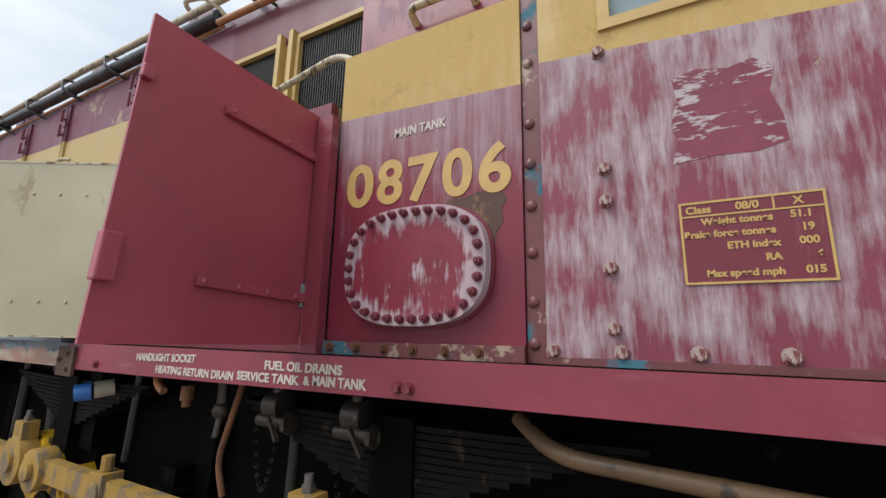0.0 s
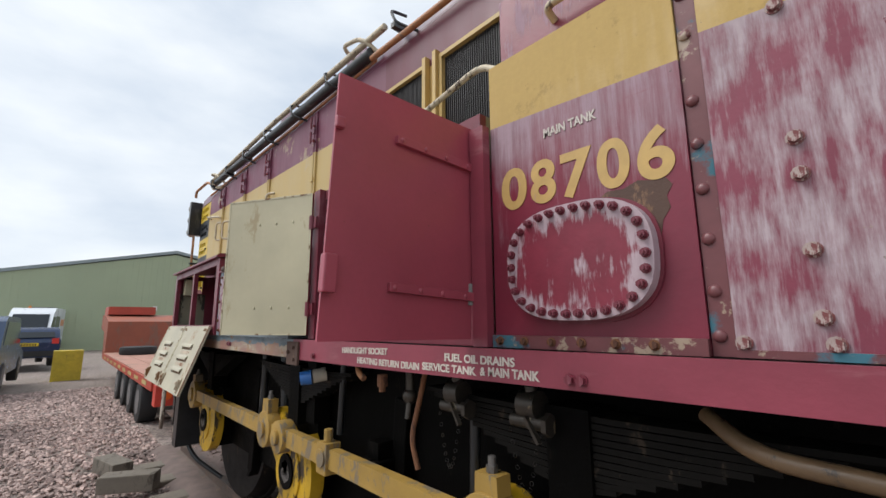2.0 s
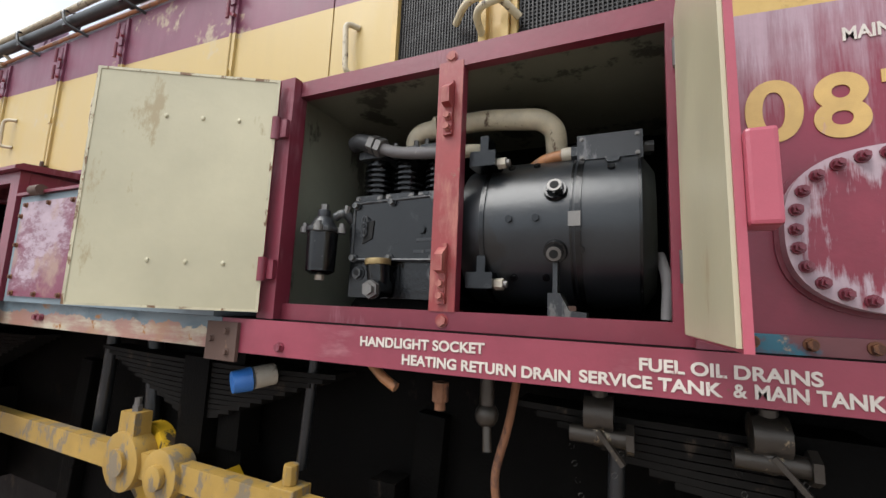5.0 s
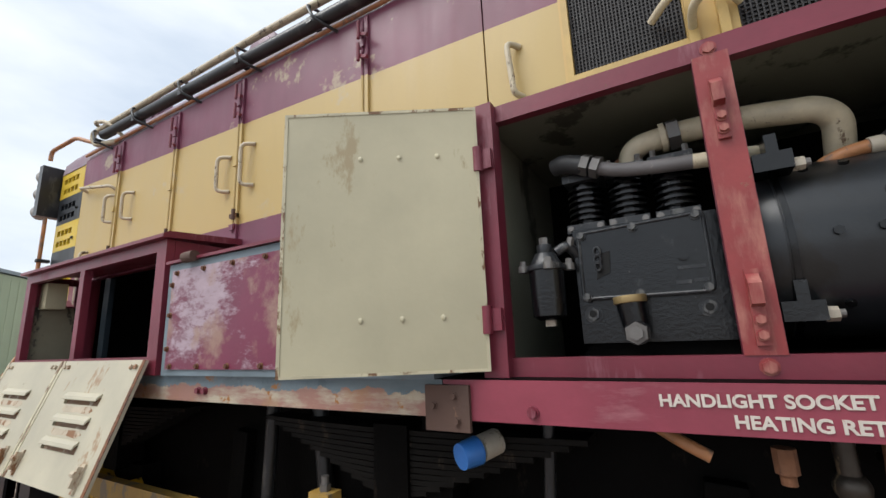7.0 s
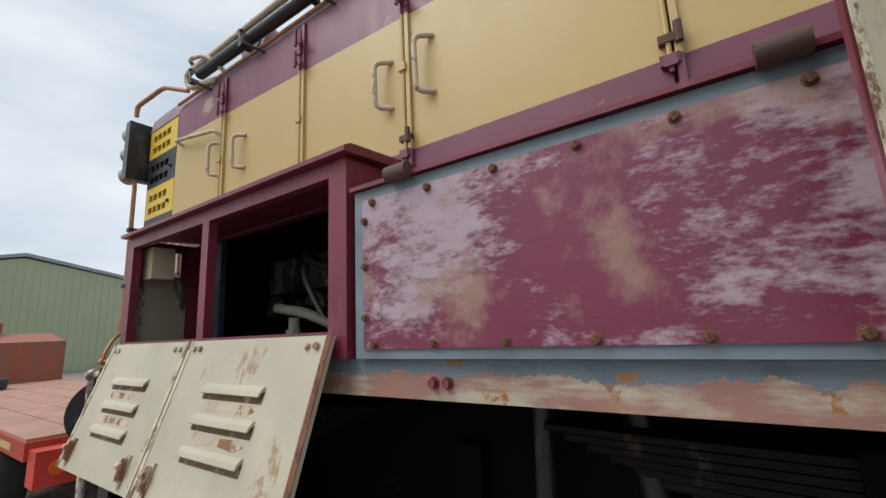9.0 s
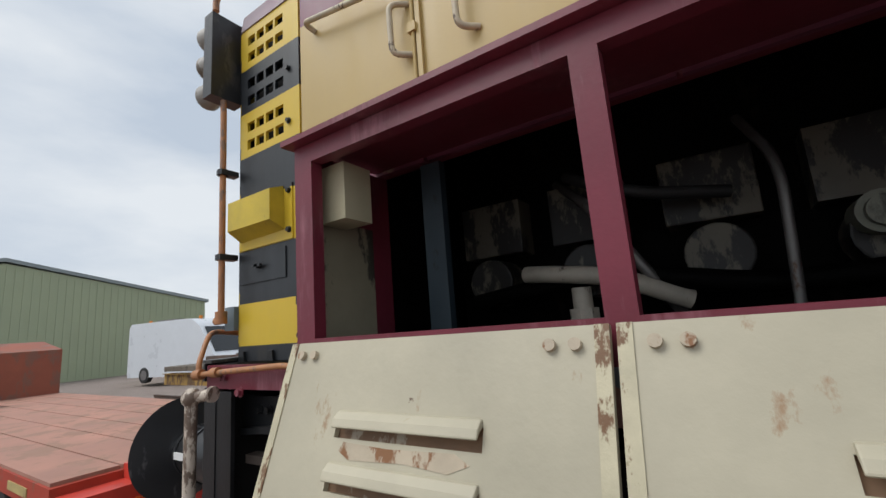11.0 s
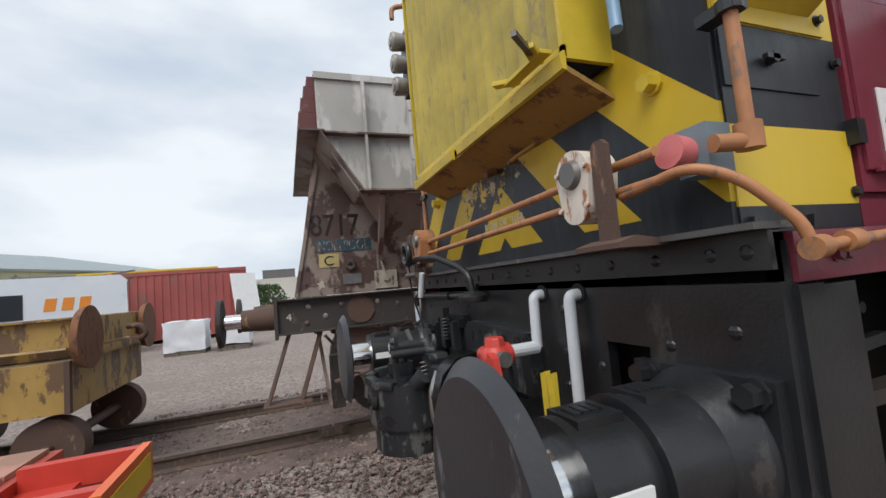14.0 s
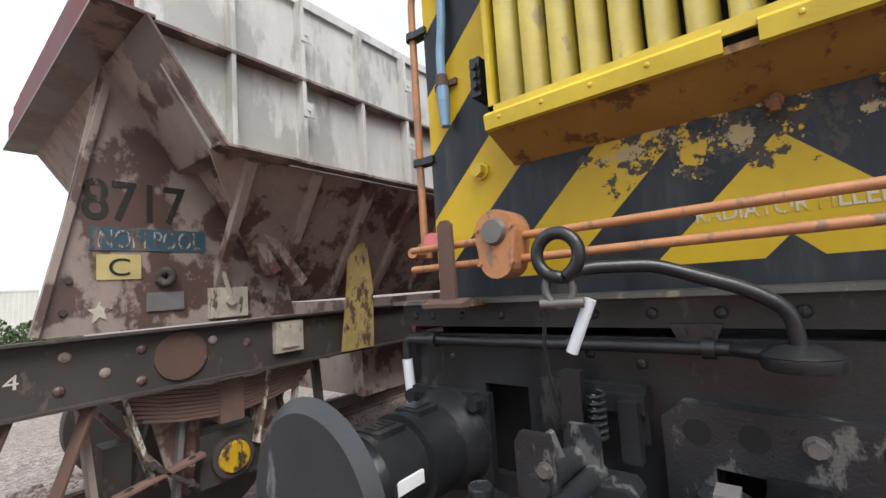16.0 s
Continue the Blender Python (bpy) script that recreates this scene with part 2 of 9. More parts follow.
M["nose_side"] = bands("hazard_bands", z_steps((1.462, 1.635, 1.860, 2.073, 2.285, 2.50, 2.72, 2.94)), (0.013, 0.016, 0.020), (0.62, 0.43, 0.03), rust_at=0.72, gloss=0.6)
M["nose_front"] = bands("hazard_chevrons", chevron, (0.60, 0.41, 0.022), (0.013, 0.016, 0.020), rust_at=0.68, extra=flaked, fade=1.6, gloss=0.32, grubby=0.24)
M["yellow"] = plain("yellow_gloss", (0.60, 0.44, 0.035), 0.42, dirt=(0.25, 0.15, 0.04), dirt_at=0.66)
M["gold"] = plain("faded_gold_paint", GOLD, 0.5, dirt=(0.25, 0.15, 0.07), dirt_at=0.68)
M["cream"] = plain("cream_gloss", (0.50, 0.455, 0.31), 0.42, var=0.18, scale=2.2, dirt=(0.36, 0.29, 0.17), dirt_at=0.60, speckle=(0.16, 0.11, 0.06), few=0.755)
M["cream_rusty"] = plain("cream_rusty_paint", (0.47, 0.43, 0.32), 0.5, var=0.2, scale=3, dirt=(0.33, 0.22, 0.13), dirt_at=0.60, speckle=(0.13, 0.085, 0.055), few=0.715)
M["louvre_rust"] = plain("louvre_rust", (0.50, 0.42, 0.31), 0.6, scale=8, dirt=(0.22, 0.10, 0.04), dirt_at=0.50)
M["flaking_cream"] = plain("flaking_cream_paint", (0.56, 0.48, 0.34), 0.5, scale=14, dirt=(0.09, 0.06, 0.04), dirt_at=0.57)
M["black"] = plain("black_paint", (0.020, 0.021, 0.023), 0.33, var=0.5, scale=5, bump=0.22, dirt=(0.045, 0.043, 0.041), dirt_at=0.60, spec=0.5, speckle=(0.10, 0.09, 0.08), few=0.76)
M["black_shine"] = plain("black_gloss", (0.0045, 0.005, 0.006), 0.22, var=0.4, scale=6, bump=0.22, dirt=(0.016, 0.017, 0.018), dirt_at=0.58, spec=0.5, speckle=(0.34, 0.34, 0.32), few=0.70)
# Oily grime; base lowered further to hold the shade under and inside the loco.
M["shaded_grime"] = plain("shaded_oily_grime", (0.0032, 0.0029, 0.0026), 0.6, var=0.5, bump=0.5, dirt=(0.013, 0.010, 0.008), dirt_at=0.62, spec=0.05)
M["inner"] = plain("locker_inner_paint", (0.24, 0.245, 0.19), 0.5, scale=2.5, dirt=(0.07, 0.068, 0.052), dirt_at=0.56, speckle=(0.02, 0.02, 0.018), few=0.73)
M["rust"] = plain("rust", (0.20, 0.085, 0.04), 0.85, scale=12, bump=0.5, dirt=(0.09, 0.04, 0.025), dirt_at=0.55)
M["brown_rust"] = plain("brown_rust", (0.105, 0.06, 0.045), 0.8, scale=5, bump=0.4, dirt=(0.24, 0.14, 0.08), dirt_at=0.6)
M["orange"] = plain("orange_conduit_paint", (0.43, 0.19, 0.08), 0.5, scale=13, dirt=(0.22, 0.13, 0.085), dirt_at=0.54)
M["pink"] = plain("pink_paint", (0.60, 0.16, 0.16), 0.45)
M["steel"] = plain("bare_steel", (0.42, 0.41, 0.39), 0.38, metal=0.9, scale=14)
M["dull_steel"] = plain("dull_steel", (0.20, 0.19, 0.18), 0.5, metal=0.7, scale=12, dirt=(0.10, 0.06, 0.04), dirt_at=0.6)
M["chrome"] = plain("polished_chrome", (0.75, 0.75, 0.75), 0.12, metal=1.0, var=0.05, bump=0.0)
M["white"] = plain("white_paint", (0.60, 0.63, 0.66), 0.45, var=0.12, dirt=(0.3, 0.27, 0.23), dirt_at=0.7)
M["red"] = plain("red_paint", (0.55, 0.055, 0.04), 0.4)
M["blue"] = plain("blue_plastic", (0.035, 0.16, 0.48), 0.35, var=0.1)
M["pale_blue"] = plain("pale_blue_pipe", (0.20, 0.34, 0.50), 0.4)
M["grey_blue"] = plain("blue_grey_paint", (0.17, 0.22, 0.25), 0.5, dirt=(0.2, 0.13, 0.08), dirt_at=0.66)
M["rubber"] = plain("rubber", (0.020, 0.020, 0.021), 0.7)
M["rod"] = plain("yellow_rod_paint", (0.38, 0.235, 0.055), 0.5, scale=7, dirt=(0.19, 0.15, 0.10), dirt_at=0.52, speckle=(0.05, 0.035, 0.022))
M["mesh_dark"] = plain("dark_grille", (0.018, 0.014, 0.014), 0.55, scale=20, speckle=(0.10, 0.09, 0.09))
# Near-black colour stands for the darkness inside holes and behind openings.
M["void"] = plain("hole_black", (0.006, 0.006, 0.006), 0.9, bump=0)
M["letter_white"] = plain("white_lettering", (0.58, 0.53, 0.47), 0.55, var=0.12, scale=40, dirt=(0.36, 0.17, 0.17), dirt_at=0.60)
M["shelf"] = plain("worn_grey_plate", (0.085, 0.082, 0.078), 0.5, scale=6, dirt=(0.20, 0.17, 0.13), dirt_at=0.58)
M["letter_faint"] = plain("worn_white_lettering", (0.55, 0.50, 0.40), 0.6, scale=18, dirt=(0.50, 0.36, 0.03), dirt_at=0.50)
M["letter_gold"] = plain("gold_lettering", (0.55, 0.36, 0.12), 0.5, var=0.15, scale=20, dirt=(0.45, 0.28, 0.18), dirt_at=0.62)
M["letter_black"] = plain("black_lettering", (0.015, 0.015, 0.015), 0.5)
M["sign_yellow"] = plain("sign_yellow", (0.80, 0.56, 0.02), 0.4, var=0.08)
M["sign_white"] = plain("sign_white", (0.76, 0.76, 0.75), 0.4, var=0.08)

M["cab_upper"] = worn("upper_tank_paint", MAROON, CHALK, 0.45, rust_at=0.62)
M["torn"] = worn("torn_transfer_paint", (0.245, 0.045, 0.075), (0.52, 0.45, 0.47), 0.54, stretch=(20, 20, 60), patch=9, mix=(0.7, 0.35), soft=0.03)
M["seam"] = worn("seam_paint", (0.19, 0.06, 0.065), (0.06, 0.19, 0.25), 0.42, stretch=(6, 6, 6), patch=7, rust=(0.40, 0.30, 0.22), rust_at=0.56)
M["bolt_paint"] = plain("old_bolt_paint", (0.42, 0.33, 0.30), 0.6, scale=30, dirt=(0.18, 0.05, 0.05), dirt_at=0.5)
M["rust_yellow"] = plain("rusty_yellow_underside", (0.36, 0.21, 0.055), 0.6, scale=5, dirt=(0.15, 0.075, 0.035), dirt_at=0.55)
M["lamp_grey"] = plain("lamp_lens", (0.33, 0.31, 0.28), 0.4, var=0.3, dirt=(0.16, 0.13, 0.10), dirt_at=0.55)
M["white_rusty"] = plain("white_rusty_paint", (0.66, 0.60, 0.52), 0.5, scale=9, dirt=(0.36, 0.13, 0.05), dirt_at=0.52)
M["black_dull"] = plain("scuffed_black", (0.034, 0.036, 0.040), 0.45, scale=4, dirt=(0.13, 0.13, 0.135), dirt_at=0.56)
# Wheel base dropped towards black in place of shade under the frame.
M["dull_wheel"] = plain("shaded_wheel_steel", (0.010, 0.009, 0.009), 0.55, metal=0.2, dirt=(0.05, 0.035, 0.025), dirt_at=0.6, spec=0.2)
M["crank_yellow"] = plain("crank_yellow_paint", (0.55, 0.33, 0.015), 0.45, scale=7, dirt=(0.05, 0.035, 0.022), dirt_at=0.53)
# Leaf colour darkened for the shade below the edge plate.
M["spring"] = plain("shaded_spring_steel", (0.009, 0.008, 0.007), 0.65, scale=10, dirt=(0.045, 0.034, 0.025), dirt_at=0.60, spec=0.1)
M["steel_cream"] = plain("old_cream_metal", (0.48, 0.43, 0.35), 0.5, scale=12, dirt=(0.1, 0.08, 0.06), dirt_at=0.56)
M["brown_pipe"] = plain("brown_pipe_paint", (0.17, 0.105, 0.055), 0.45, scale=9, dirt=(0.05, 0.035, 0.025), dirt_at=0.55)
M["dull_grey"] = plain("dull_grey_paint", (0.16, 0.15, 0.15), 0.6, scale=8, dirt=(0.3, 0.28, 0.26), dirt_at=0.62)
M["flaking_white"] = plain("flaking_ivory_paint", (0.66, 0.58, 0.42), 0.45, scale=16, dirt=(0.13, 0.08, 0.05), dirt_at=0.60)
M["black_cast"] = plain("black_casting", (0.022, 0.024, 0.027), 0.30, scale=9, bump=0.3, dirt=(0.10, 0.10, 0.095), dirt_at=0.55)
M["rubber_grey"] = plain("grey_black_rubber", (0.035, 0.036, 0.038), 0.55)
# Near-black with sparse rust-brown patches.
M["recess"] = plain("dark_recess", (0.010, 0.009, 0.008), 0.7, scale=4, dirt=(0.045, 0.026, 0.015), dirt_at=0.62, spec=0.12)
M["rope"] = plain("old_rope", (0.10, 0.09, 0.085), 0.9, scale=20, bump=0.5)
M["wag_rib"] = plain("wagon_end_paint", (0.14, 0.042, 0.042), 0.75, scale=3, bump=0.3, dirt=(0.26, 0.16, 0.13), dirt_at=0.62)
M["wag_spring"] = plain("rusty_spring_steel", (0.17, 0.10, 0.08), 0.75, scale=8, bump=0.3)
M["trailer_deck_dark"] = plain("faded_brick_red_paint", (0.32, 0.095, 0.055), 0.7, scale=1.2, dirt=(0.22, 0.10, 0.07), dirt_at=0.52)
M["trailer_bright"] = plain("bright_red_paint", (0.58, 0.06, 0.04), 0.4, scale=4)
M["cont_red"] = plain("container_red_paint", (0.34, 0.08, 0.07), 0.6, scale=0.8, dirt=(0.22, 0.10, 0.08), dirt_at=0.6)
M["cont_yellow"] = plain("trailer_yellow", (0.68, 0.47, 0.03), 0.5, var=0.08, scale=0.5)
M["cont_white"] = plain("trailer_white", (0.60, 0.58, 0.52), 0.5, var=0.1, scale=0.5)
M["cream_edge"] = plain("chipped_cream_edge", (0.54, 0.49, 0.34), 0.5, scale=13, dirt=(0.16, 0.08, 0.035), dirt_at=0.53)
M["louvre_dark"] = plain("rusty_louvre_backing", (0.24, 0.14, 0.08), 0.7, scale=8, dirt=(0.42, 0.35, 0.27), dirt_at=0.55)
M["inner_dirty"] = plain("grimy_cream_lining", (0.30, 0.27, 0.19), 0.55, scale=3, dirt=(0.05, 0.045, 0.035), dirt_at=0.50)
M["mullion"] = worn("mullion_paint", (0.30, 0.045, 0.045), (0.42, 0.16, 0.13), 0.5, stretch=(20, 20, 5), patch=6, rust=(0.22, 0.10, 0.06), rust_at=0.62, soft=0.12)
M["flaking_brown"] = plain("flaking_brown_post", (0.17, 0.12, 0.09), 0.6, scale=9, dirt=(0.55, 0.48, 0.40), dirt_at=0.49)
M["flaking_yellow"] = plain("flaking_yellow_paint", (0.44, 0.32, 0.12), 0.6, scale=9, dirt=(0.10, 0.06, 0.045), dirt_at=0.53)
M["slat"] = plain("slat_yellow", (0.46, 0.36, 0.06), 0.42, var=0.35, scale=5, dirt=(0.27, 0.21, 0.07), dirt_at=0.57)
# Pale brassy patches put the taps' few bright glints into the colour.
M["tap"] = plain("greasy_tap_glints", (0.07, 0.06, 0.05), 0.4, metal=0.6, scale=16, dirt=(0.32, 0.25, 0.16), dirt_at=0.60)
M["step_bar"] = plain("rusty_dark_step", (0.045, 0.034, 0.028), 0.6, scale=6, bump=0.3, dirt=(0.11, 0.08, 0.06), dirt_at=0.58)
M["post_blue"] = plain("dark_blue_paint", (0.030, 0.048, 0.062), 0.45, scale=4, dirt=(0.015, 0.014, 0.013), dirt_at=0.56)
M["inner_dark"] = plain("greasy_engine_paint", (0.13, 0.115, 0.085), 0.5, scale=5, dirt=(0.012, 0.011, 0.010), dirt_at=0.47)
# Black paint lifted to blue-grey; the base colour carries the motor's sky reflections.
M["motor_sheen"] = plain("motor_sheen_paint", (0.020, 0.023, 0.027), 0.33, var=0.5, scale=3, bump=0.12, dirt=(0.012, 0.012, 0.012), dirt_at=0.56, spec=0.55, speckle=(0.26, 0.26, 0.24), few=0.745)
M["dull_brass"] = plain("dull_brass", (0.36, 0.26, 0.12), 0.45, metal=0.6, scale=14)


# ---------------------------------------------------------------- building helpers
def thing(name, at, label, category, group="", kind=""):
    ob = new(name)
    ob.empty_display_size = 0.1
    ob.location = at
    return tagged(ob, label, category, group, kind)


def part(name, bm, material, parent=None, label="", smooth=False, bevel=0.0):
    """Link a bmesh, built in world places, as one mesh under a thing or a part."""
    if bevel:
        es = [e for e in bm.edges if len(e.link_faces) == 2 and e.calc_face_angle(0) > 0.6]
        bmesh.ops.bevel(bm, geom=es, offset=bevel, segments=2, profile=0.6, affect="EDGES")
    bmesh.ops.recalc_face_normals(bm, faces=bm.faces)
    me = bpy.data.meshes.new(name)
    bm.to_mesh(me)
    bm.free()
    me.materials.append(material if not isinstance(material, str) else M[material])
    if smooth:
        for f in me.polygons:
            f.use_smooth = True
        me.set_sharp_from_angle(angle=radians(38))
    ob = new(name, me)
    if parent is not None:
        ob.parent = parent
        if parent.type == "EMPTY":
            ob.matrix_parent_inverse = Matrix.Translation(-parent.location)
    if label:
        ob["label"] = label
    return ob


def B():
    return bmesh.new()


def box(bm, x0, x1, y0, y1, z0, z1, m=None):
    vs = [bm.verts.new((x, y, z)) for x in (x0, x1) for y in (y0, y1) for z in (z0, z1)]
    for q in ((0, 1, 3, 2), (4, 6, 7, 5), (0, 4, 5, 1), (2, 3, 7, 6), (0, 2, 6, 4), (1, 5, 7, 3)):
        bm.faces.new([vs[i] for i in q])
    if m is not None:
        bmesh.ops.transform(bm, matrix=m, verts=vs)
    return vs


def frame_of(p0, p1):
    d = Vector(p1) - Vector(p0)
    return d.length, Matrix.Translation((Vector(p0) + Vector(p1)) / 2) @ d.to_track_quat("Z", "Y").to_matrix().to_4x4()


def cyl(bm, p0, p1, r, r2=None, seg=20):
    L, m = frame_of(p0, p1)
    return bmesh.ops.create_cone(bm, cap_ends=True, segments=seg, radius1=r, radius2=r if r2 is None else r2, depth=L, matrix=m)["verts"]


def beam(bm, p0, p1, w, h):
    """A straight bar of section w x h from p0 to p1."""
    L, m = frame_of(p0, p1)
    return box(bm, -w / 2, w / 2, -h / 2, h / 2, -L / 2, L / 2, m)


def ball(bm, c, r, sx=1, sy=1, sz=1, u=10, v=7):
    return bmesh.ops.create_uvsphere(bm, u_segments=u, v_segments=v, radius=r, matrix=Matrix.Translation(c) @ Matrix.Diagonal((sx, sy, sz, 1)))["verts"]


def smooth_path(pts, r, n=5):
    """Round the corners of a polyline with arcs of about r."""
    pts = [Vector(p) for p in pts]
    out = [pts[0]]
    for a, b, c in zip(pts, pts[1:], pts[2:]):
        d1, d2 = (a - b), (c - b)
        k = min(r, d1.length * 0.49, d2.length * 0.49)
        s, e = b + d1.normalized() * k, b + d2.normalized() * k
        for i in range(n + 1):
            t = i / n
            out.append(s * (1 - t) ** 2 + b * 2 * t * (1 - t) + e * t ** 2)
    out.append(pts[-1])
    return out


def tube(bm, pts, r, seg=12, bend=0.05):
    """A round pipe along a polyline with rounded bends."""
    path = smooth_path(pts, bend) if bend else [Vector(p) for p in pts]
    rings, up = [], None
    for i, p in enumerate(path):
        d = (path[min(i + 1, len(path) - 1)] - path[max(i - 1, 0)]).normalized()
        if up is None:
            up = d.orthogonal().normalized()
        up = (up - d * up.dot(d)).normalized()
        w = d.cross(up)
        rings.append([bm.verts.new(p + (up * math.cos(a) + w * math.sin(a)) * r) for a in (2 * math.pi * k / seg for k in range(seg))])
    for a, b in zip(rings, rings[1:]):
        for k in range(seg):
            bm.faces.new((a[k], a[(k + 1) % seg], b[(k + 1) % seg], b[k]))
    bm.faces.new(rings[0][::-1])
    bm.faces.new(rings[-1])


def prism(bm, poly, axis, d0, d1):
    """Extrude a polygon of 2D points along x, y or z from d0 to d1."""
    def at(p, d):
        return {"x": (d, p[0], p[1]), "y": (p[0], d, p[1]), "z": (p[0], p[1], d)}[axis]
    a = [bm.verts.new(at(p, d0)) for p in poly]
    b = [bm.verts.new(at(p, d1)) for p in poly]
    bm.faces.new(a)
    bm.faces.new(b[::-1])
    for i in range(len(poly)):
        j = (i + 1) % len(poly)
        bm.faces.new((a[i], b[i], b[j], a[j]))


def holed(bm, u0, u1, v0, v1, holes, axis, d0, d1):
    """A sheet from d0 to d1 across axis, with rectangular holes (u0, u1, v0, v1) through it."""
    us = sorted({u0, u1, *(h[0] for h in holes), *(h[1] for h in holes)})
    vs = sorted({v0, v1, *(h[2] for h in holes), *(h[3] for h in holes)})
    def at(u, v, d):
        return {"x": (d, u, v), "y": (u, d, v), "z": (u, v, d)}[axis]
    cache = {}
    def vert(u, v, d):
        if (u, v, d) not in cache:
            cache[u, v, d] = bm.verts.new(at(u, v, d))
        return cache[u, v, d]
    def solid(i, j):
        if not (0 <= i < len(us) - 1 and 0 <= j < len(vs) - 1):
            return False
        cu, cv = (us[i] + us[i + 1]) / 2, (vs[j] + vs[j + 1]) / 2
        return not any(h[0] < cu < h[1] and h[2] < cv < h[3] for h in holes)
    for i in range(len(us) - 1):
        for j in range(len(vs) - 1):
            if not solid(i, j):
                continue
            a, b, c, d = us[i], us[i + 1], vs[j], vs[j + 1]
            bm.faces.new([vert(*q, d0) for q in ((a, c), (b, c), (b, d), (a, d))])
            bm.faces.new([vert(*q, d1) for q in ((a, d), (b, d), (b, c), (a, c))])
            for (ni, nj), (p, q) in (((i - 1, j), ((a, c), (a, d))), ((i + 1, j), ((b, c), (b, d))), ((i, j - 1), ((a, c), (b, c))), ((i, j + 1), ((a, d), (b, d)))):
                if not solid(ni, nj):
                    bm.faces.new([vert(*p, d0), vert(*q, d0), vert(*q, d1), vert(*p, d1)])


def rivets(bm, places, r, axis, seg=8):
    """Domed rivet heads."""
    s = {"x": (0.55, 1, 1), "y": (1, 0.55, 1), "z": (1, 1, 0.55)}[axis]
    for c in places:
        ball(bm, c, r, *s, u=seg, v=5)


def bolts(bm, places, r, h, axis):
    """Hexagon heads with a washer, pointing along -axis (or +x where axis is 'X')."""
    d = {"x": Vector((-1, 0, 0)), "y": Vector((0, -1, 0)), "z": Vector((0, 0, 1)), "X": Vector((1, 0, 0))}[axis]
    for c in places:
        c = Vector(c)
        cyl(bm, c, c + d * h * 0.25, r * 1.35, seg=10)
        cyl(bm, c + d * h * 0.25, c + d * h, r, seg=6)


def nuts(places, r, h, axis, mat, parent, name="bolt"):
    """Bolt heads as parts of their own that share one mesh."""
    bm = bmesh.new()
    bolts(bm, [(0, 0, 0)], r, h, axis)
    me = bpy.data.meshes.new(name)
    bm.to_mesh(me)
    bm.free()
    me.materials.append(M[mat])
    for c in places:
        o = new(name, me)
        o.parent = parent
        if parent.type == "EMPTY":
            o.matrix_parent_inverse = Matrix.Translation(-parent.location)
        o.location = c


def words(body, size, m, material, parent, name="lettering", width=None, depth=0.0012, bold=0.0, gap=0.30):
    """Raised lettering from the built-in font, its left foot at the pose m; each word is a part of its own."""
    cu = bpy.data.curves.new(name, "FONT")
    cu.body, cu.size, cu.extrude, cu.offset = body, size, depth, bold
    tmp = new(name, cu)
    dg = bpy.context.evaluated_depsgraph_get()
    full = bpy.data.meshes.new_from_object(tmp.evaluated_get(dg))
    bpy.data.objects.remove(tmp)
    xs = [v.co.x for v in full.vertices]
    x0, k = min(xs), (width / (max(xs) - min(xs)) if width else 1.0)
    # one run of letters ends where the next island starts past a gap
    bm = bmesh.new()
    bm.from_mesh(full)
    bmesh.ops.remove_doubles(bm, verts=bm.verts, dist=1e-6)
    seen, isles = set(), []
    for v in bm.verts:
        if v in seen:
            continue
        stack, isle = [v], []
        seen.add(v)
        while stack:
            q = stack.pop()
            isle.append(q)
            for e in q.link_edges:
                o = e.other_vert(q)
                if o not in seen:
                    seen.add(o)
                    stack.append(o)
        isles.append((min(q.co.x for q in isle), max(q.co.x for q in isle), isle))
    isles.sort(key=lambda t: t[0])
    runs, reach = [], None
    for a, b, isle in isles:
        if reach is None or a - reach > gap * size:
            runs.append([])
        runs[-1] += isle
        reach = b if reach is None else max(b, reach)
    out = None
    for run in runs:
        keep, idx = set(run), {}
        verts, faces = [], []
        for q in run:
            idx[q] = len(verts)
            verts.append(m @ Vector(((q.co.x - x0) * k, q.co.y, q.co.z)))
        for f in bm.faces:
            if f.verts[0] in keep:
                faces.append([idx[q] for q in f.verts])
        me = bpy.data.meshes.new(name)
        me.from_pydata(verts, [], faces)
        me.materials.append(M[material])
        out = new(name, me)
        out.parent = parent
        if parent.type == "EMPTY":
            out.matrix_parent_inverse = Matrix.Translation(-parent.location)
    bm.free()
    return out


SIDE = Matrix.Rotation(radians(90), 4, "X")
FRONT = Matrix.Rotation(radians(-90), 4, "Z") @ Matrix.Rotation(radians(90), 4, "X")


# ---------------------------------------------------------------- locomotive
loco = thing("locomotive", (3.5, 0, 0), "maroon and gold six-wheel diesel shunting locomotive with faded chalky paint", "locomotive")

# running plate and valance
bm = B()
box(bm, 0.90, 7.75, -1.245, 1.245, 1.385, 1.40)
box(bm, 0.031, 0.90, -1.034, 1.034, 1.385, 1.40)
footplate = part("footplate", bm, "shaded_grime", loco)
bm = B(); prism(bm, [(3.80, 1.300), (4.40, 1.304), (5.40, 1.314), (7.75, 1.330), (7.75, 1.403), (3.80, 1.398)], "y", -1.25, -1.232); valance = part("valance", bm, "valance", loco, "maroon painted edge plate with white lettering", bevel=0.004)
bm = B(); box(bm, 0.90, 3.797, -1.25, -1.232, 1.305, 1.398); part("valance", bm, "valance_old", loco, "patchy rusty edge plate", bevel=0.004)
bm = B(); box(bm, 0.035, 0.90, -1.05, -1.035, 1.31, 1.398); part("valance", bm, "maroon", loco, bevel=0.003)
bm = B(); box(bm, 0.88, 0.899, -1.231, -1.051, 1.30, 1.384); part("valance_end", bm, "maroon", loco)
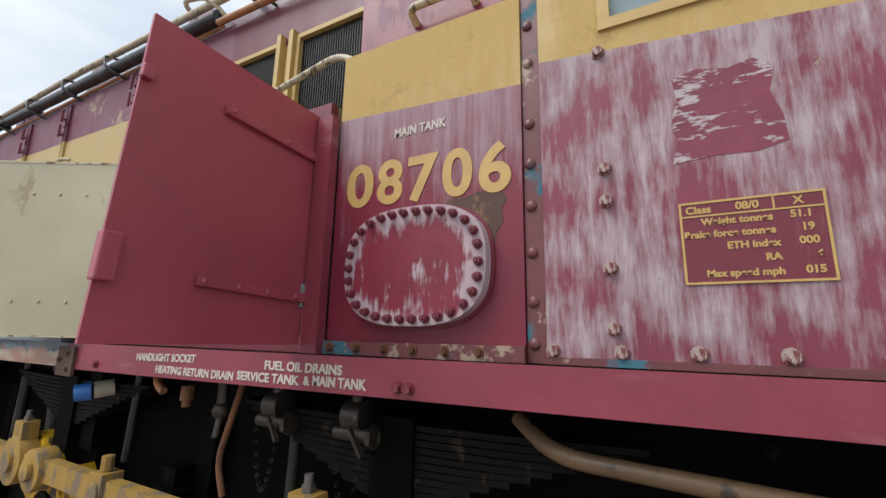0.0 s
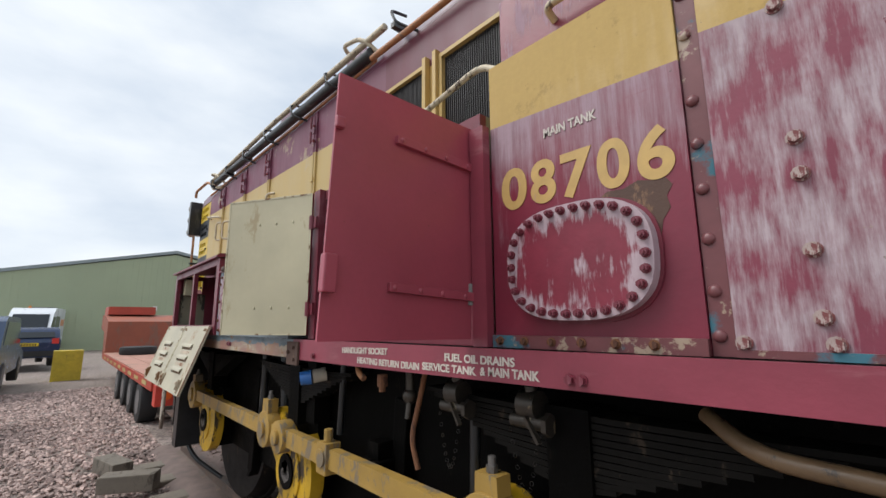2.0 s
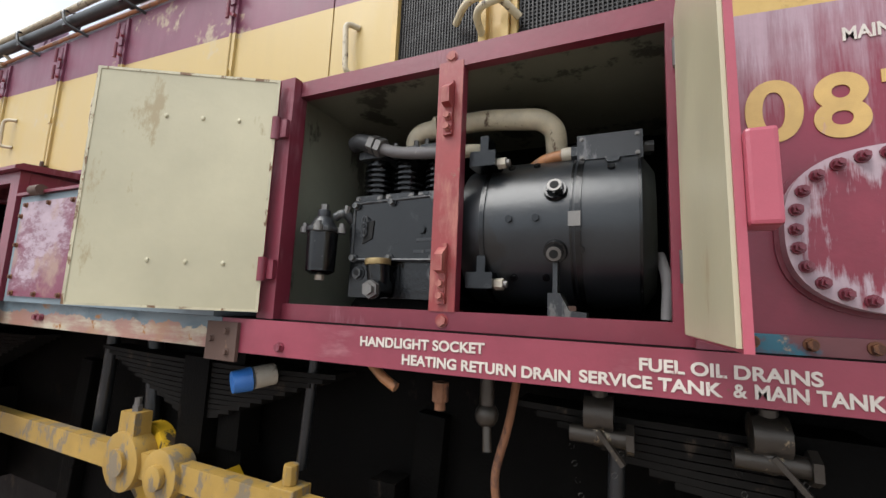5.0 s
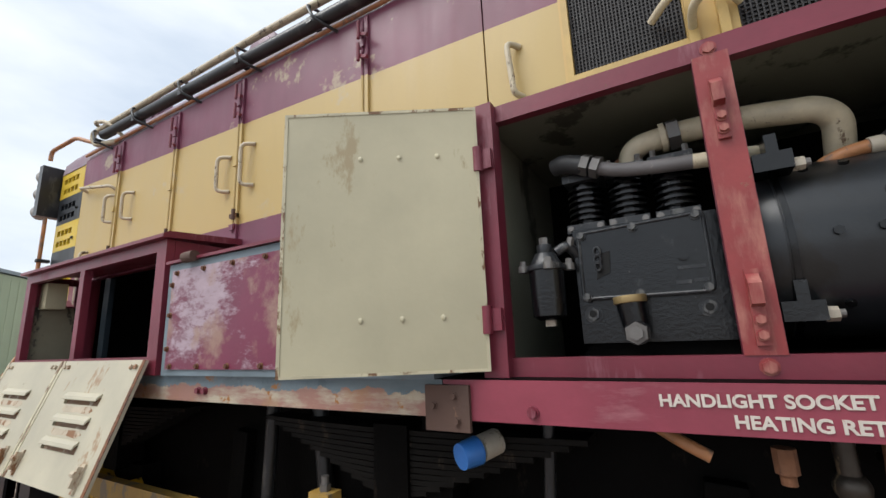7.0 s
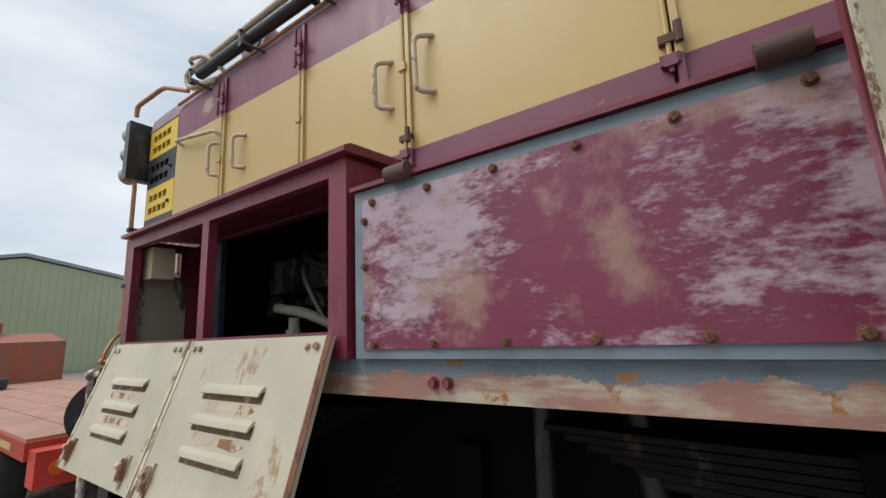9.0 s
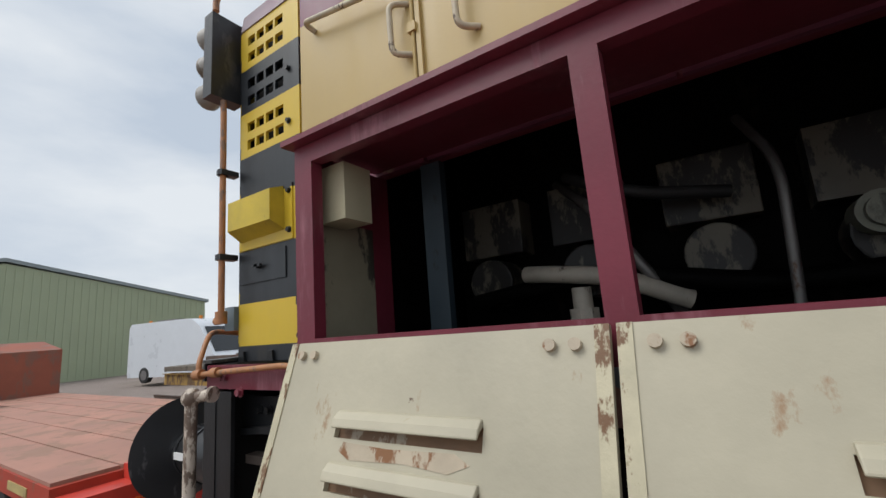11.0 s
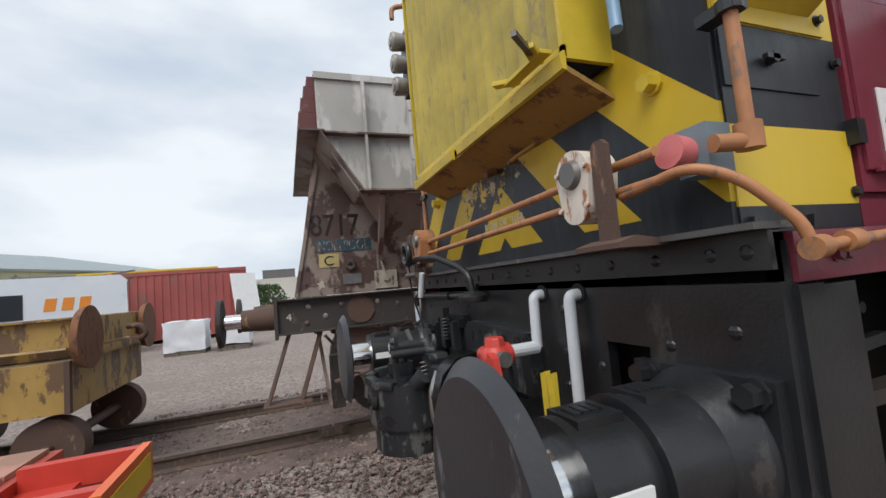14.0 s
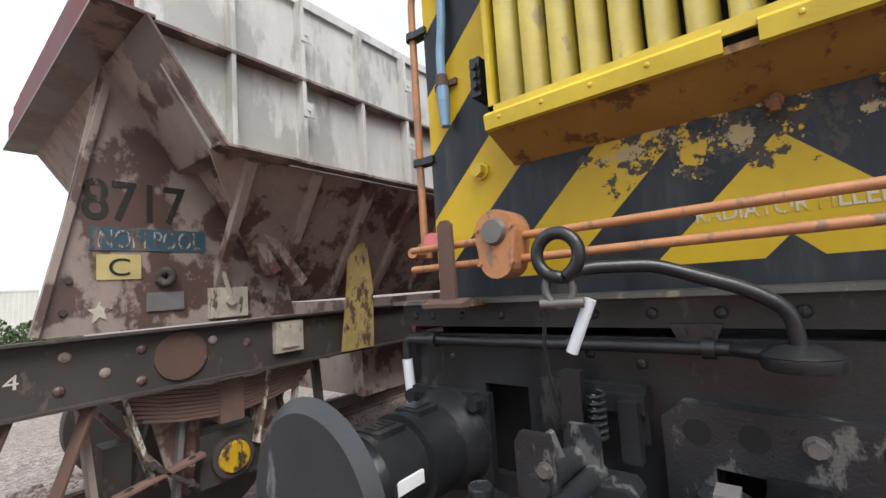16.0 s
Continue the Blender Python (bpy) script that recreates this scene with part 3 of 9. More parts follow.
bm = B(); box(bm, 0.90, 7.75, 1.232, 1.25, 1.305, 1.398); box(bm, 0.035, 0.90, 1.035, 1.05, 1.31, 1.398); part("valance", bm, "valance", loco)
bm = B(); box(bm, 3.752, 3.880, -1.262, -1.2505, 1.274, 1.386)
part("bracket_plate", bm, "brown_rust", loco, "rusty bolted joint plate")
nuts([(3.778, -1.262, 1.335), (3.838, -1.262, 1.36), (3.845, -1.262, 1.30)], 0.008, 0.01, "y", "brown_rust", loco)
nuts([(x, -1.25, z) for x, z in ((4.039, 1.327), (5.376, 1.338), (5.406, 1.338), (2.72, 1.345), (2.76, 1.345), (0.6, 1.34))], 0.011, 0.014, "y", "maroon", loco)
nuts([(0.145, -1.05, 1.352), (0.172, -1.05, 1.352), (0.63, -1.05, 1.365), (0.69, -1.05, 1.36)], 0.011, 0.012, "y", "maroon", loco)

# lettering on the valance
TILT = Matrix.Rotation(radians(1.2), 4, "Z")
words("HANDLIGHT SOCKET", 0.032, Matrix.Translation((4.306, -1.2512, 1.353)) @ SIDE @ TILT, "letter_white", valance, width=0.328, bold=0.0009)
words("HEATING RETURN DRAIN", 0.032, Matrix.Translation((4.428, -1.2512, 1.319)) @ SIDE, "letter_white", valance, width=0.388, bold=0.0009)
words("SERVICE TANK", 0.032, Matrix.Translation((4.833, -1.2512, 1.323)) @ SIDE, "letter_white", valance, width=0.241, bold=0.0009)
words("&", 0.032, Matrix.Translation((5.090, -1.2512, 1.325)) @ SIDE, "letter_white", valance, width=0.020, bold=0.0005)
words("FUEL OIL DRAINS", 0.032, Matrix.Translation((4.942, -1.2512, 1.356)) @ SIDE, "letter_white", valance, width=0.272, bold=0.0009)
words("MAIN TANK", 0.033, Matrix.Translation((5.121, -1.2512, 1.326)) @ SIDE, "letter_white", valance, width=0.169, bold=0.0009)

# ---- bonnet
X0, X1 = 0.49, 5.66
ROOF = [(-0.945, 2.93), (-0.93, 3.02), (-0.87, 3.11), (-0.74, 3.18), (-0.45, 3.235), (0, 3.25), (0.45, 3.235), (0.74, 3.18), (0.87, 3.11), (0.93, 3.02), (0.945, 2.93)]
bm = B()
prism(bm, ROOF, "x", 0.075, X1)
bonnet_roof = part("bonnet_roof", bm, "roof", loco, "faded purple rounded bonnet roof", smooth=True)
bm = B()
box(bm, X0, X1, 0.90, 0.94, 1.401, 2.93)
box(bm, X0, 0.88, -0.925, -0.90, 1.401, 2.93)
box(bm, 0.88, 2.46, -0.925, -0.90, 1.99, 2.93)
box(bm, 2.46, 3.86, -0.925, -0.90, 1.401, 2.93)
box(bm, 3.86, 5.07, -0.925, -0.90, 2.17, 2.93)
box(bm, 5.07, X1, -0.925, -0.90, 1.401, 2.93)
bonnet = part("bonnet", bm, "maroon", loco, "maroon and gold engine bonnet")


def bonnet_door(x0, x1, z0=1.99):
    bm = B()
    box(bm, x0 + 0.006, x1 - 0.006, -0.945, -0.926, z0, 2.955)
    d = part("bonnet_door", bm, "livery", loco, "maroon door with a broad gold band", bevel=0.004)
    return d


def strap(x, parent):
    """Rod latch down a door edge, with its guides and catches."""
    bm = B()
    cyl(bm, (x, -0.956, 2.07), (x, -0.956, 2.92), 0.007, seg=8)
    for z in (2.10, 2.45, 2.80):
        box(bm, x - 0.016, x + 0.016, -0.968, -0.945, z - 0.016, z + 0.016)
    rod = part("latch_rod", bm, "livery", parent)
    bm = B(); box(bm, x + 0.012, x + 0.030, -0.958, -0.945, 2.03, 2.945); part("cover_strip", bm, "livery", parent, bevel=0.003)
    for z in (2.74, 2.85):
        bm = B()
        beam(bm, (x - 0.01, -0.97, z), (x + 0.05, -0.985, z - 0.035), 0.014, 0.014)
        part("door_catch", bm, "maroon", parent)
        bm = B(); cyl(bm, (x, -0.985, z - 0.035), (x, -0.985, z + 0.05), 0.008, seg=8); part("catch_pin", bm, "maroon", parent)
    bm = B()
    box(bm, x - 0.022, x + 0.030, -0.966, -0.945, 2.150, 2.172)
    part("door_catch", bm, "brown_rust", parent)
    bm = B(); cyl(bm, (x + 0.026, -0.975, 2.135), (x + 0.026, -0.975, 2.19), 0.010, seg=8); part("catch_pin", bm, "brown_rust", parent)
    bm = B(); box(bm, x - 0.024, x + 0.022, -0.964, -0.945, 2.09, 2.118); part("hinge_foot", bm, "maroon", parent, bevel=0.004)


def grab(pts, parent, mat="flaking_cream", r=0.009, bend=0.035, name="handle"):
    bm = B()
    tube(bm, pts, r, 10, bend)
    return part(name, bm, mat, parent, smooth=True)


seams = (0.50, 1.09, 1.79, 2.42, 3.287, 3.86)
doors = [bonnet_door(a, b) for a, b in zip(seams, seams[1:])]
for i, x in ((1, 1.085), (2, 1.785), (3, 2.415), (4, 3.28)):
    strap(x, doors[i])
for i, x, z0, z1 in ((1, 1.265, 2.345, 2.525), (2, 2.295, 2.31, 2.505), (3, 2.495, 2.305, 2.53), (0, 1.015, 2.365, 2.555)):
    grab([(x + 0.055, -0.945, z1), (x, -0.99, z1), (x + 0.004, -0.99, z0), (x + 0.055, -0.945, z0)], doors[i], r=0.0105)
grab([(0.60, -0.945, 2.68), (0.585, -0.99, 2.70), (1.07, -0.99, 2.615), (1.075, -0.945, 2.59)], doors[0], r=0.011)
# plain gold post between the last door and the grilles
bm = B(); box(bm, 3.86, 4.135, -0.944, -0.926, 2.17, 2.955); post = part("door_post", bm, "livery", loco, bevel=0.003)
grab([(3.99, -0.944, 2.50), (3.955, -0.985, 2.505), (3.97, -0.985, 2.305), (3.99, -0.944, 2.305)], post, r=0.011)

# ventilation grilles with gold frames
bm = B()
holed(bm, 4.135, 5.08, 2.17, 2.94, [(4.165, 4.485, 2.315, 2.70), (4.61, 5.00, 2.22, 2.70)], "y", -0.944, -0.926)
grille_frame = part("grille_frame", bm, bands("grille_frame_livery", z_steps((2.0, 2.70)), (0.15, 0.022, 0.045), GOLD), loco, "gold painted grille surround")
for a, b, c in ((4.165, 4.485, 2.315), (4.61, 5.00, 2.22)):
    bm = B()
    holed(bm, a - 0.02, b + 0.02, c - 0.02, 2.72, [(a, b, c, 2.70)], "y", -0.957, -0.945)
    part("grille_rim", bm, "gold", grille_frame)
    bm = B()
    n = 30
    for i in range(n):
        x = a + (b - a) * (i + 0.5) / n
        box(bm, x - 0.0022, x + 0.0022, -0.938, -0.934, c, 2.70)
    k = int((2.70 - c) / 0.013)
    for i in range(k):
        z = c + (2.70 - c) * (i + 0.5) / k
        box(bm, a, b, -0.934, -0.930, z - 0.0022, z + 0.0022)
    part("wire_mesh", bm, "mesh_dark", grille_frame, "dark dusty wire mesh")
    bm = B(); box(bm, a, b, -0.9295, -0.9262, c, 2.70); part("grille_backing", bm, "mesh_dark", grille_frame)
for x in (4.50, 4.575, 5.02):
    bm = B(); box(bm, x - 0.012, x + 0.012, -0.975, -0.945, 2.16, 2.74); part("grille_post", bm, "gold", grille_frame)
bm = B(); tube(bm, [(4.50, -0.96, 2.33), (4.50, -1.06, 2.36), (4.98, -1.10, 2.40), (5.08, -1.12, 2.33)], 0.012, 10, 0.06)
part("handrail", bm, "flaking_cream", loco, "flaking cream handrail", smooth=True)
bm = B(); tube(bm, [(4.40, -0.96, 2.40), (4.46, -1.02, 2.43), (4.56, -1.03, 2.42), (4.62, -0.96, 2.37)], 0.012, 10, 0.05)
part("handrail", bm, "flaking_cream", loco, smooth=True)

# gutter pipes and roof fittings
bm = B(); tube(bm, [(0.85, -0.985, 3.055), (4.05, -0.985, 2.995)], 0.034, 12, 0)
part("gutter_pipe", bm, "black", loco, "long black pipe clipped along the roof edge", smooth=True)
bm = B(); tube(bm, [(0.98, -0.95, 2.985), (0.72, -0.985, 3.01), (0.70, -1.0, 3.10), (2.6, -1.0, 3.115), (4.2, -1.0, 3.07)], 0.019, 10, 0.10)
part("conduit", bm, "flaking_cream", loco, smooth=True)
bm = B(); tube(bm, [(0.52, -0.957, 2.985), (4.05, -0.957, 2.962)], 0.010, 8, 0)
part("conduit", bm, "orange", loco, "thin orange conduit under the roof edge", smooth=True)
bm = B(); tube(bm, [(4.05, -0.985, 2.96), (5.62, -0.985, 2.90)], 0.017, 10, 0)
part("conduit", bm, "orange", loco, "orange conduit along the roof edge", smooth=True)
for x in (0.8, 1.35, 1.9, 2.45, 3.0, 3.55, 4.3, 4.9, 5.4):
    bm = B()
    tube(bm, [(x, -0.93, 3.11), (x, -1.035, 3.09), (x + 0.05, -1.035, 2.99), (x + 0.12, -0.945, 2.945)], 0.008, 8, 0.03)
    box(bm, x - 0.016, x + 0.016, -1.02, -0.945, 3.0, 3.03)
    part("pipe_clip", bm, "black", loco)
for x in (1.18, 2.42, 3.62):
    bm = B()
    bmesh.ops.create_cone(bm, cap_ends=True, segments=28, radius1=0.13, radius2=0.13, depth=0.10, matrix=Matrix.Translation((x, -0.80, 3.20)) @ Matrix.Rotation(radians(90), 4, "X"))
    bmesh.ops.create_cone(bm, cap_ends=True, segments=28, radius1=0.09, radius2=0.09, depth=0.12, matrix=Matrix.Translation((x, -0.80, 3.20)) @ Matrix.Rotation(radians(90), 4, "X"))
    part("roof_ventilator", bm, "roof", loco, "round roof ventilator in faded paint", smooth=True, bevel=0.01)
for x in (0.75, 3.75):
    bm = B(); tube(bm, [(x, -0.90, 3.12), (x + 0.02, -1.03, 3.16), (x + 0.25, -1.03, 3.10), (x + 0.33, -0.95, 2.99)], 0.013, 10, 0.08)
    part("roof_handrail", bm, "flaking_cream", loco, smooth=True)

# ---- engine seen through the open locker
# Oily block; its colour also takes in the shade of the locker's depth.
bm = B(); box(bm, 0.9, 5.0, -0.45, 0.5, 1.401, 2.3); engine = part("engine_block", bm, "shaded_grime", loco, "oily dark engine block")
bm = B()
for x in (1.1, 1.45, 1.8, 2.15):
    cyl(bm, (x, -0.47, 1.62), (x, -0.60, 1.62), 0.085, seg=20)
    box(bm, x - 0.12, x + 0.12, -0.56, -0.44, 1.72, 1.92)
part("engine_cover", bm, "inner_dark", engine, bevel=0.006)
bm = B(); tube(bm, [(1.28, -0.70, 1.62), (1.40, -0.74, 1.605), (1.55, -0.73, 1.58), (1.72, -0.66, 1.50)], 0.026, 14, 0.06); part("engine_hose", bm, "steel_cream", engine, "dirty cream hose", smooth=True)
bm = B(); cyl(bm, (1.45, -0.72, 1.401), (1.45, -0.72, 1.56), 0.028, seg=16); cyl(bm, (1.45, -0.72, 1.46), (1.45, -0.72, 1.50), 0.042, seg=8); part("drain_cock", bm, "steel_cream", engine, smooth=True)
bm = B(); tube(bm, [(1.42, -0.62, 1.93), (1.50, -0.70, 1.87), (1.66, -0.70, 1.80), (1.85, -0.62, 1.78)], 0.018, 10, 0.06); part("engine_cable", bm, "rubber", engine, smooth=True)
bm = B(); tube(bm, [(1.05, -0.62, 1.55), (1.5, -0.68, 1.60), (1.9, -0.66, 1.52), (2.35, -0.62, 1.54)], 0.03, 12, 0.1); part("engine_pipe", bm, "shaded_grime", engine, smooth=True)
bm = B()
tube(bm, [(1.35, -0.5, 1.95), (1.5, -0.72, 1.8), (1.65, -0.7, 1.55), (1.7, -0.6, 1.45)], 0.016, 10, 0.1); part("engine_pipe", bm, "dull_steel", engine, smooth=True)
bm = B(); tube(bm, [(1.9, -0.55, 2.0), (1.95, -0.75, 1.8), (1.93, -0.75, 1.45)], 0.012, 10, 0.1)
part("engine_pipe", bm, "dull_steel", engine, smooth=True)
bm = B(); cyl(bm, (2.12, -0.56, 1.66), (2.12, -0.66, 1.66), 0.05); cyl(bm, (2.12, -0.66, 1.66), (2.12, -0.68, 1.66), 0.035)
part("filler_cap", bm, "inner", engine, smooth=True)

# ---- front locker with two lowered louvred doors
LX0, LX1, LY = 0.90, 2.46, -1.285
bm = B()
holed(bm, LX0, LX1, 1.401, 1.975, [(0.965, 1.635, 1.475, 1.925), (1.685, 2.385, 1.475, 1.925)], "y", LY, LY + 0.035)
front_locker = part("front_locker", bm, "maroon", loco, "maroon side locker, open and empty behind its posts", bevel=0.003)
bm = B(); holed(bm, LY + 0.036, -0.926, 1.401, 1.975, [(-1.215, -1.045, 1.80, 1.93)], "x", LX0, LX0 + 0.012); part("locker_end", bm, "maroon", front_locker)
bm = B(); box(bm, LX1 - 0.012, LX1, LY + 0.036, -0.926, 1.401, 1.975); part("locker_end", bm, "maroon", front_locker)
bm = B(); prism(bm, [(-1.315, 1.977), (-1.315, 1.992), (-1.29, 2.006), (-0.947, 2.03), (-0.947, 2.0), (-1.29, 1.977)], "x", LX0 - 0.02, LX1 + 0.025)
part("locker_lid", bm, "maroon", front_locker, "maroon lid with a rolled edge", smooth=True)
bm = B(); box(bm, 0.916, 1.015, -1.22, -1.12, 1.775, 1.93); part("fuse_box", bm, "cream", front_locker, "small cream box", bevel=0.012)
bm = B(); box(bm, 0.9125, 0.9145, -1.245, -1.01, 1.401, 1.79); part("locker_lining", bm, "inner_dirty", front_locker)
bm = B(); box(bm, 1.07, 1.14, -0.95, -0.92, 1.401, 1.975); part("inner_post", bm, "post_blue", front_locker, "dark blue upright inside the locker")
bm = B(); prism(bm, [(LX0 - 0.075, 1.835), (LX0 - 0.075, 1.845), (LX0 - 0.001, 1.80), (LX0 - 0.001, 1.70), (LX0 - 0.012, 1.70), (LX0 - 0.012, 1.792)], "y", -1.215, -1.04)
part("flap", bm, "maroon", front_locker)


def lowered_door(x0, x1):
    """A louvred door hinged at the locker's foot, hanging outwards."""
    h = 0.51
    m = Matrix.Translation((0, LY - 0.016, 1.464)) @ Matrix.Rotation(radians(161), 4, "X")
    mid = (x0 + x1) / 2
    slots = [(mid - 0.165, mid + 0.165, 0.155 + 0.092 * i, 0.192 + 0.092 * i) for i in range(3)]
    bm = B()
    holed(bm, x0, x1, 0.0, h, slots, "y", -0.006, 0.006)
    bmesh.ops.transform(bm, matrix=m, verts=bm.verts)
    d = part("locker_door", bm, "cream_rusty", front_locker, "lowered cream louvred door with rusty edges", bevel=0.0)
    for s in slots:
        bm = B()
        a, b, c, e = s
        k = [(a + 0.014 * 0, c), (a, e)]
        prism(bm, [(0.004, c - 0.014), (0.012, c - 0.010), (0.021, c + 0.004), (0.023, c + 0.020), (0.019, c + 0.021), (0.012, c + 0.008), (0.003, c + 0.000)], "x", a + 0.002, b - 0.002)
        bmesh.ops.transform(bm, matrix=m, verts=bm.verts)
        part("louvre", bm, "cream_rusty", d, bevel=0.003)
    bm = B(); box(bm, mid - 0.175, mid + 0.175, -0.014, -0.0065, 0.14, 0.385); bmesh.ops.transform(bm, matrix=m, verts=bm.verts); part("louvre_backing", bm, "louvre_dark", d)
    for xx, mt in ((x0, "cream_edge"), (x1 - 0.022, "rust" if x1 > 2 else "cream_edge")):
        bm = B(); box(bm, xx, xx + 0.022, 0.0062, 0.0085, 0.0, h); bmesh.ops.transform(bm, matrix=m, verts=bm.verts); part("door_rim", bm, mt, d)
    for a, b, c, e in slots[:-1]:
        bm = B(); prism(bm, [(a + 0.03, e + 0.006), (a + 0.14, e + 0.010), (b - 0.05, e + 0.005), (b - 0.02, e + 0.020), (b - 0.06, e + 0.036), (a + 0.18, e + 0.030), (a + 0.05, e + 0.036), (a + 0.02, e + 0.022)], "y", 0.0062, 0.0070); bmesh.ops.transform(bm, matrix=m, verts=bm.verts); part("rust_patch", bm, "louvre_rust", d)
    for x in (x0 + 0.05, x0 + 0.09, x1 - 0.09, x1 - 0.05):
        bm = B(); cyl(bm, (x, 0.006, 0.03), (x, 0.016, 0.03), 0.010, seg=10); bmesh.ops.transform(bm, matrix=m, verts=bm.verts); part("hinge_bolt", bm, "louvre_rust", d)
    for x in (x0 + 0.09, x1 - 0.09):
        bm = B()
        box(bm, x - 0.012, x + 0.012, 0.006, 0.014, 0.395, 0.495)
        box(bm, x - 0.007, x + 0.007, 0.012, 0.032, 0.405, 0.475)
        cyl(bm, (x - 0.014, 0.03, 0.43), (x + 0.014, 0.03, 0.43), 0.012, seg=8)
        bmesh.ops.transform(bm, matrix=m, verts=bm.verts)
        part("door_catch", bm, "louvre_rust", d)
    return d


lowered_door(0.915, 1.645)
lowered_door(1.655, 2.43)

# ---- flat bolted panel beside it
bm = B(); box(bm, 2.485, 3.79, -1.275, -1.255, 1.401, 1.855); box(bm, 2.485, 3.79, -1.255, -0.926, 1.401, 1.85)
battery_box = part("side_box", bm, "grey_blue", loco, "blue-grey edged side box", bevel=0.003)
bm = B(); box(bm, 2.52, 3.80, -1.281, -1.2755, 1.425, 1.825); part("cover_panel", bm, "flat", battery_box, "weather-stained maroon cover panel held by bolts", bevel=0.002)
nuts([(x, -1.281, z) for z in (1.437, 1.812) for x in (2.560, 2.746, 2.930, 3.115, 3.288, 3.47, 3.66)] + [(2.530, -1.281, z) for z in (1.505, 1.640, 1.765)], 0.0085, 0.011, "y", "rust", battery_box)
bm = B(); prism(bm, [(-1.29, 1.857), (-1.29, 1.869), (-0.947, 1.90), (-0.947, 1.888)], "x", 2.478, 3.80); part("sloping_lid", bm, "maroon", battery_box)
for x in (2.665, 3.445):
    bm = B(); cyl(bm, (x - 0.035, -1.296, 1.868), (x + 0.035, -1.296, 1.868), 0.022, seg=14); part("lid_hinge", bm, "brown_rust", battery_box, smooth=True)

# ---- compressor locker
CX0, CX1, CY, CZ0, CZ1 = 3.905, 5.06, -1.195, 1.401, 2.150
bm = B()
holed(bm, CX0, CX1, CZ0, CZ1, [(3.974, 4.464, 1.447, 2.100), (4.536, 5.005, 1.447, 2.092)], "y", CY, CY + 0.03)
locker = part("compressor_locker", bm, "maroon", loco, "maroon locker standing open round the compressor", bevel=0.003)
bm = B(); box(bm, CX0, CX0 + 0.012, CY + 0.031, -0.42, CZ0, CZ1); part("locker_lining", bm, "inner", locker)
bm = B(); box(bm, CX1 - 0.012, CX1, CY + 0.031, -0.42, CZ0, CZ1); part("locker_lining", bm, "inner", locker)
bm = B(); box(bm, 4.465, 4.535, CY - 0.0025, CY - 0.0005, 1.446, 2.108); part("mullion_face", bm, "mullion", locker, "faded rusty red upright")
bm = B(); box(bm, CX0 + 0.013, CX1 - 0.013, CY + 0.031, -0.42, CZ1 - 0.014, CZ1)
part("locker_lining", bm, "inner", locker)
# Near-black back sheet carries the locker's inner shade in its colour.
bm = B(); box(bm, CX0 + 0.013, CX1 - 0.013, -0.44, -0.42, CZ0, CZ1 - 0.015); part("locker_back", bm, "shaded_grime", locker)
for z in (1.53, 1.965):
    bm = B()
    box(bm, 4.488, 4.512, CY - 0.012, CY - 0.0035, z - 0.065, z + 0.085)
    prism(bm, [(CY - 0.012, z + 0.01), (CY - 0.034, z + 0.015), (CY - 0.036, z + 0.055), (CY - 0.012, z + 0.075)], "x", 4.489, 4.511)
    keeper = part("latch_keeper", bm, "mullion", locker, bevel=0.003)
    nuts([(4.50, CY - 0.012, z - 0.015), (4.50, CY - 0.012, z - 0.045)], 0.009, 0.013, "y", "mullion", keeper)
nuts([(4.50, CY, 2.123), (4.502, CY, 1.424)], 0.013, 0.007, "y", "mullion", locker)


def swing_door(hx, hy, w, deg, z0, z1, side, inner, outer, label):
    """A sheet door on a vertical hinge. side -1: hinge at its right."""
    m = Matrix.Translation((hx, hy, 0)) @ Matrix.Rotation(radians(deg), 4, "Z")
    bm = B(); box(bm, 0.0, w, -0.004, 0.004, z0, z1, m); d = part("locker_door", bm, outer, locker, label)
    bm = B(); box(bm, 0.004, w - 0.004, 0.0042 * side, 0.0085 * side, z0 + 0.004, z1 - 0.004, m); part("door_lining", bm, inner, d)
    return d, m


# maroon outside seen from the cab end; cream inside from the other
rd, m = swing_door(5.03, -1.225, 0.49, -90.5, 1.43, 2.105, -1, "cream", "door", "open maroon door with two riveted strap hinges, cream inside")
for z0, z1 in ((1.545, 1.57), (1.955, 1.98)):
    bm = B()
    prism(bm, [(-0.03, z0 - 0.004), (0.31, z0 + 0.008), (0.31, z0 + 0.032), (-0.03, z0 + 0.022)], "y", 0.0045, 0.018)
    for x in (0.04, 0.13, 0.21, 0.295):
        ball(bm, (x, 0.018, z0 + 0.008 + 0.04 * x * 0.9), 0.008, 1, 0.6, 1, 8, 5)
    bmesh.ops.transform(bm, matrix=m, verts=bm.verts)
    part("strap_hinge", bm, "door", rd, bevel=0.0015)
for z in (1.56, 2.02):
    bm = B(); cyl(bm, (5.03, -1.228, z - 0.03), (5.03, -1.228, z + 0.035), 0.013, seg=12); part("hinge_barrel", bm, "dull_steel", rd, smooth=True)
bm = B(); box(bm, 0.465, 0.50, 0.0045, 0.03, 1.54, 1.63, m); box(bm, 0.47, 0.495, 0.0045, 0.02, 1.95, 1.98, m); part("door_catch", bm, "door", rd, bevel=0.004)
for o in [rd] + list(rd.children_recursive):
    for v in o.data.vertices:
        v.co.y += 0.030 - 0.032 * (2.10 - v.co.z) / 0.67
        v.co.z += 0.008 * (v.co.y + 1.70) / 0.5 * -1
bm = B(); v = box(bm, 5.040, 5.098, -1.226, -1.1955, 1.401, 2.085); part("hinge_post", bm, "valance", locker, "faded maroon hinge post", bevel=0.005)

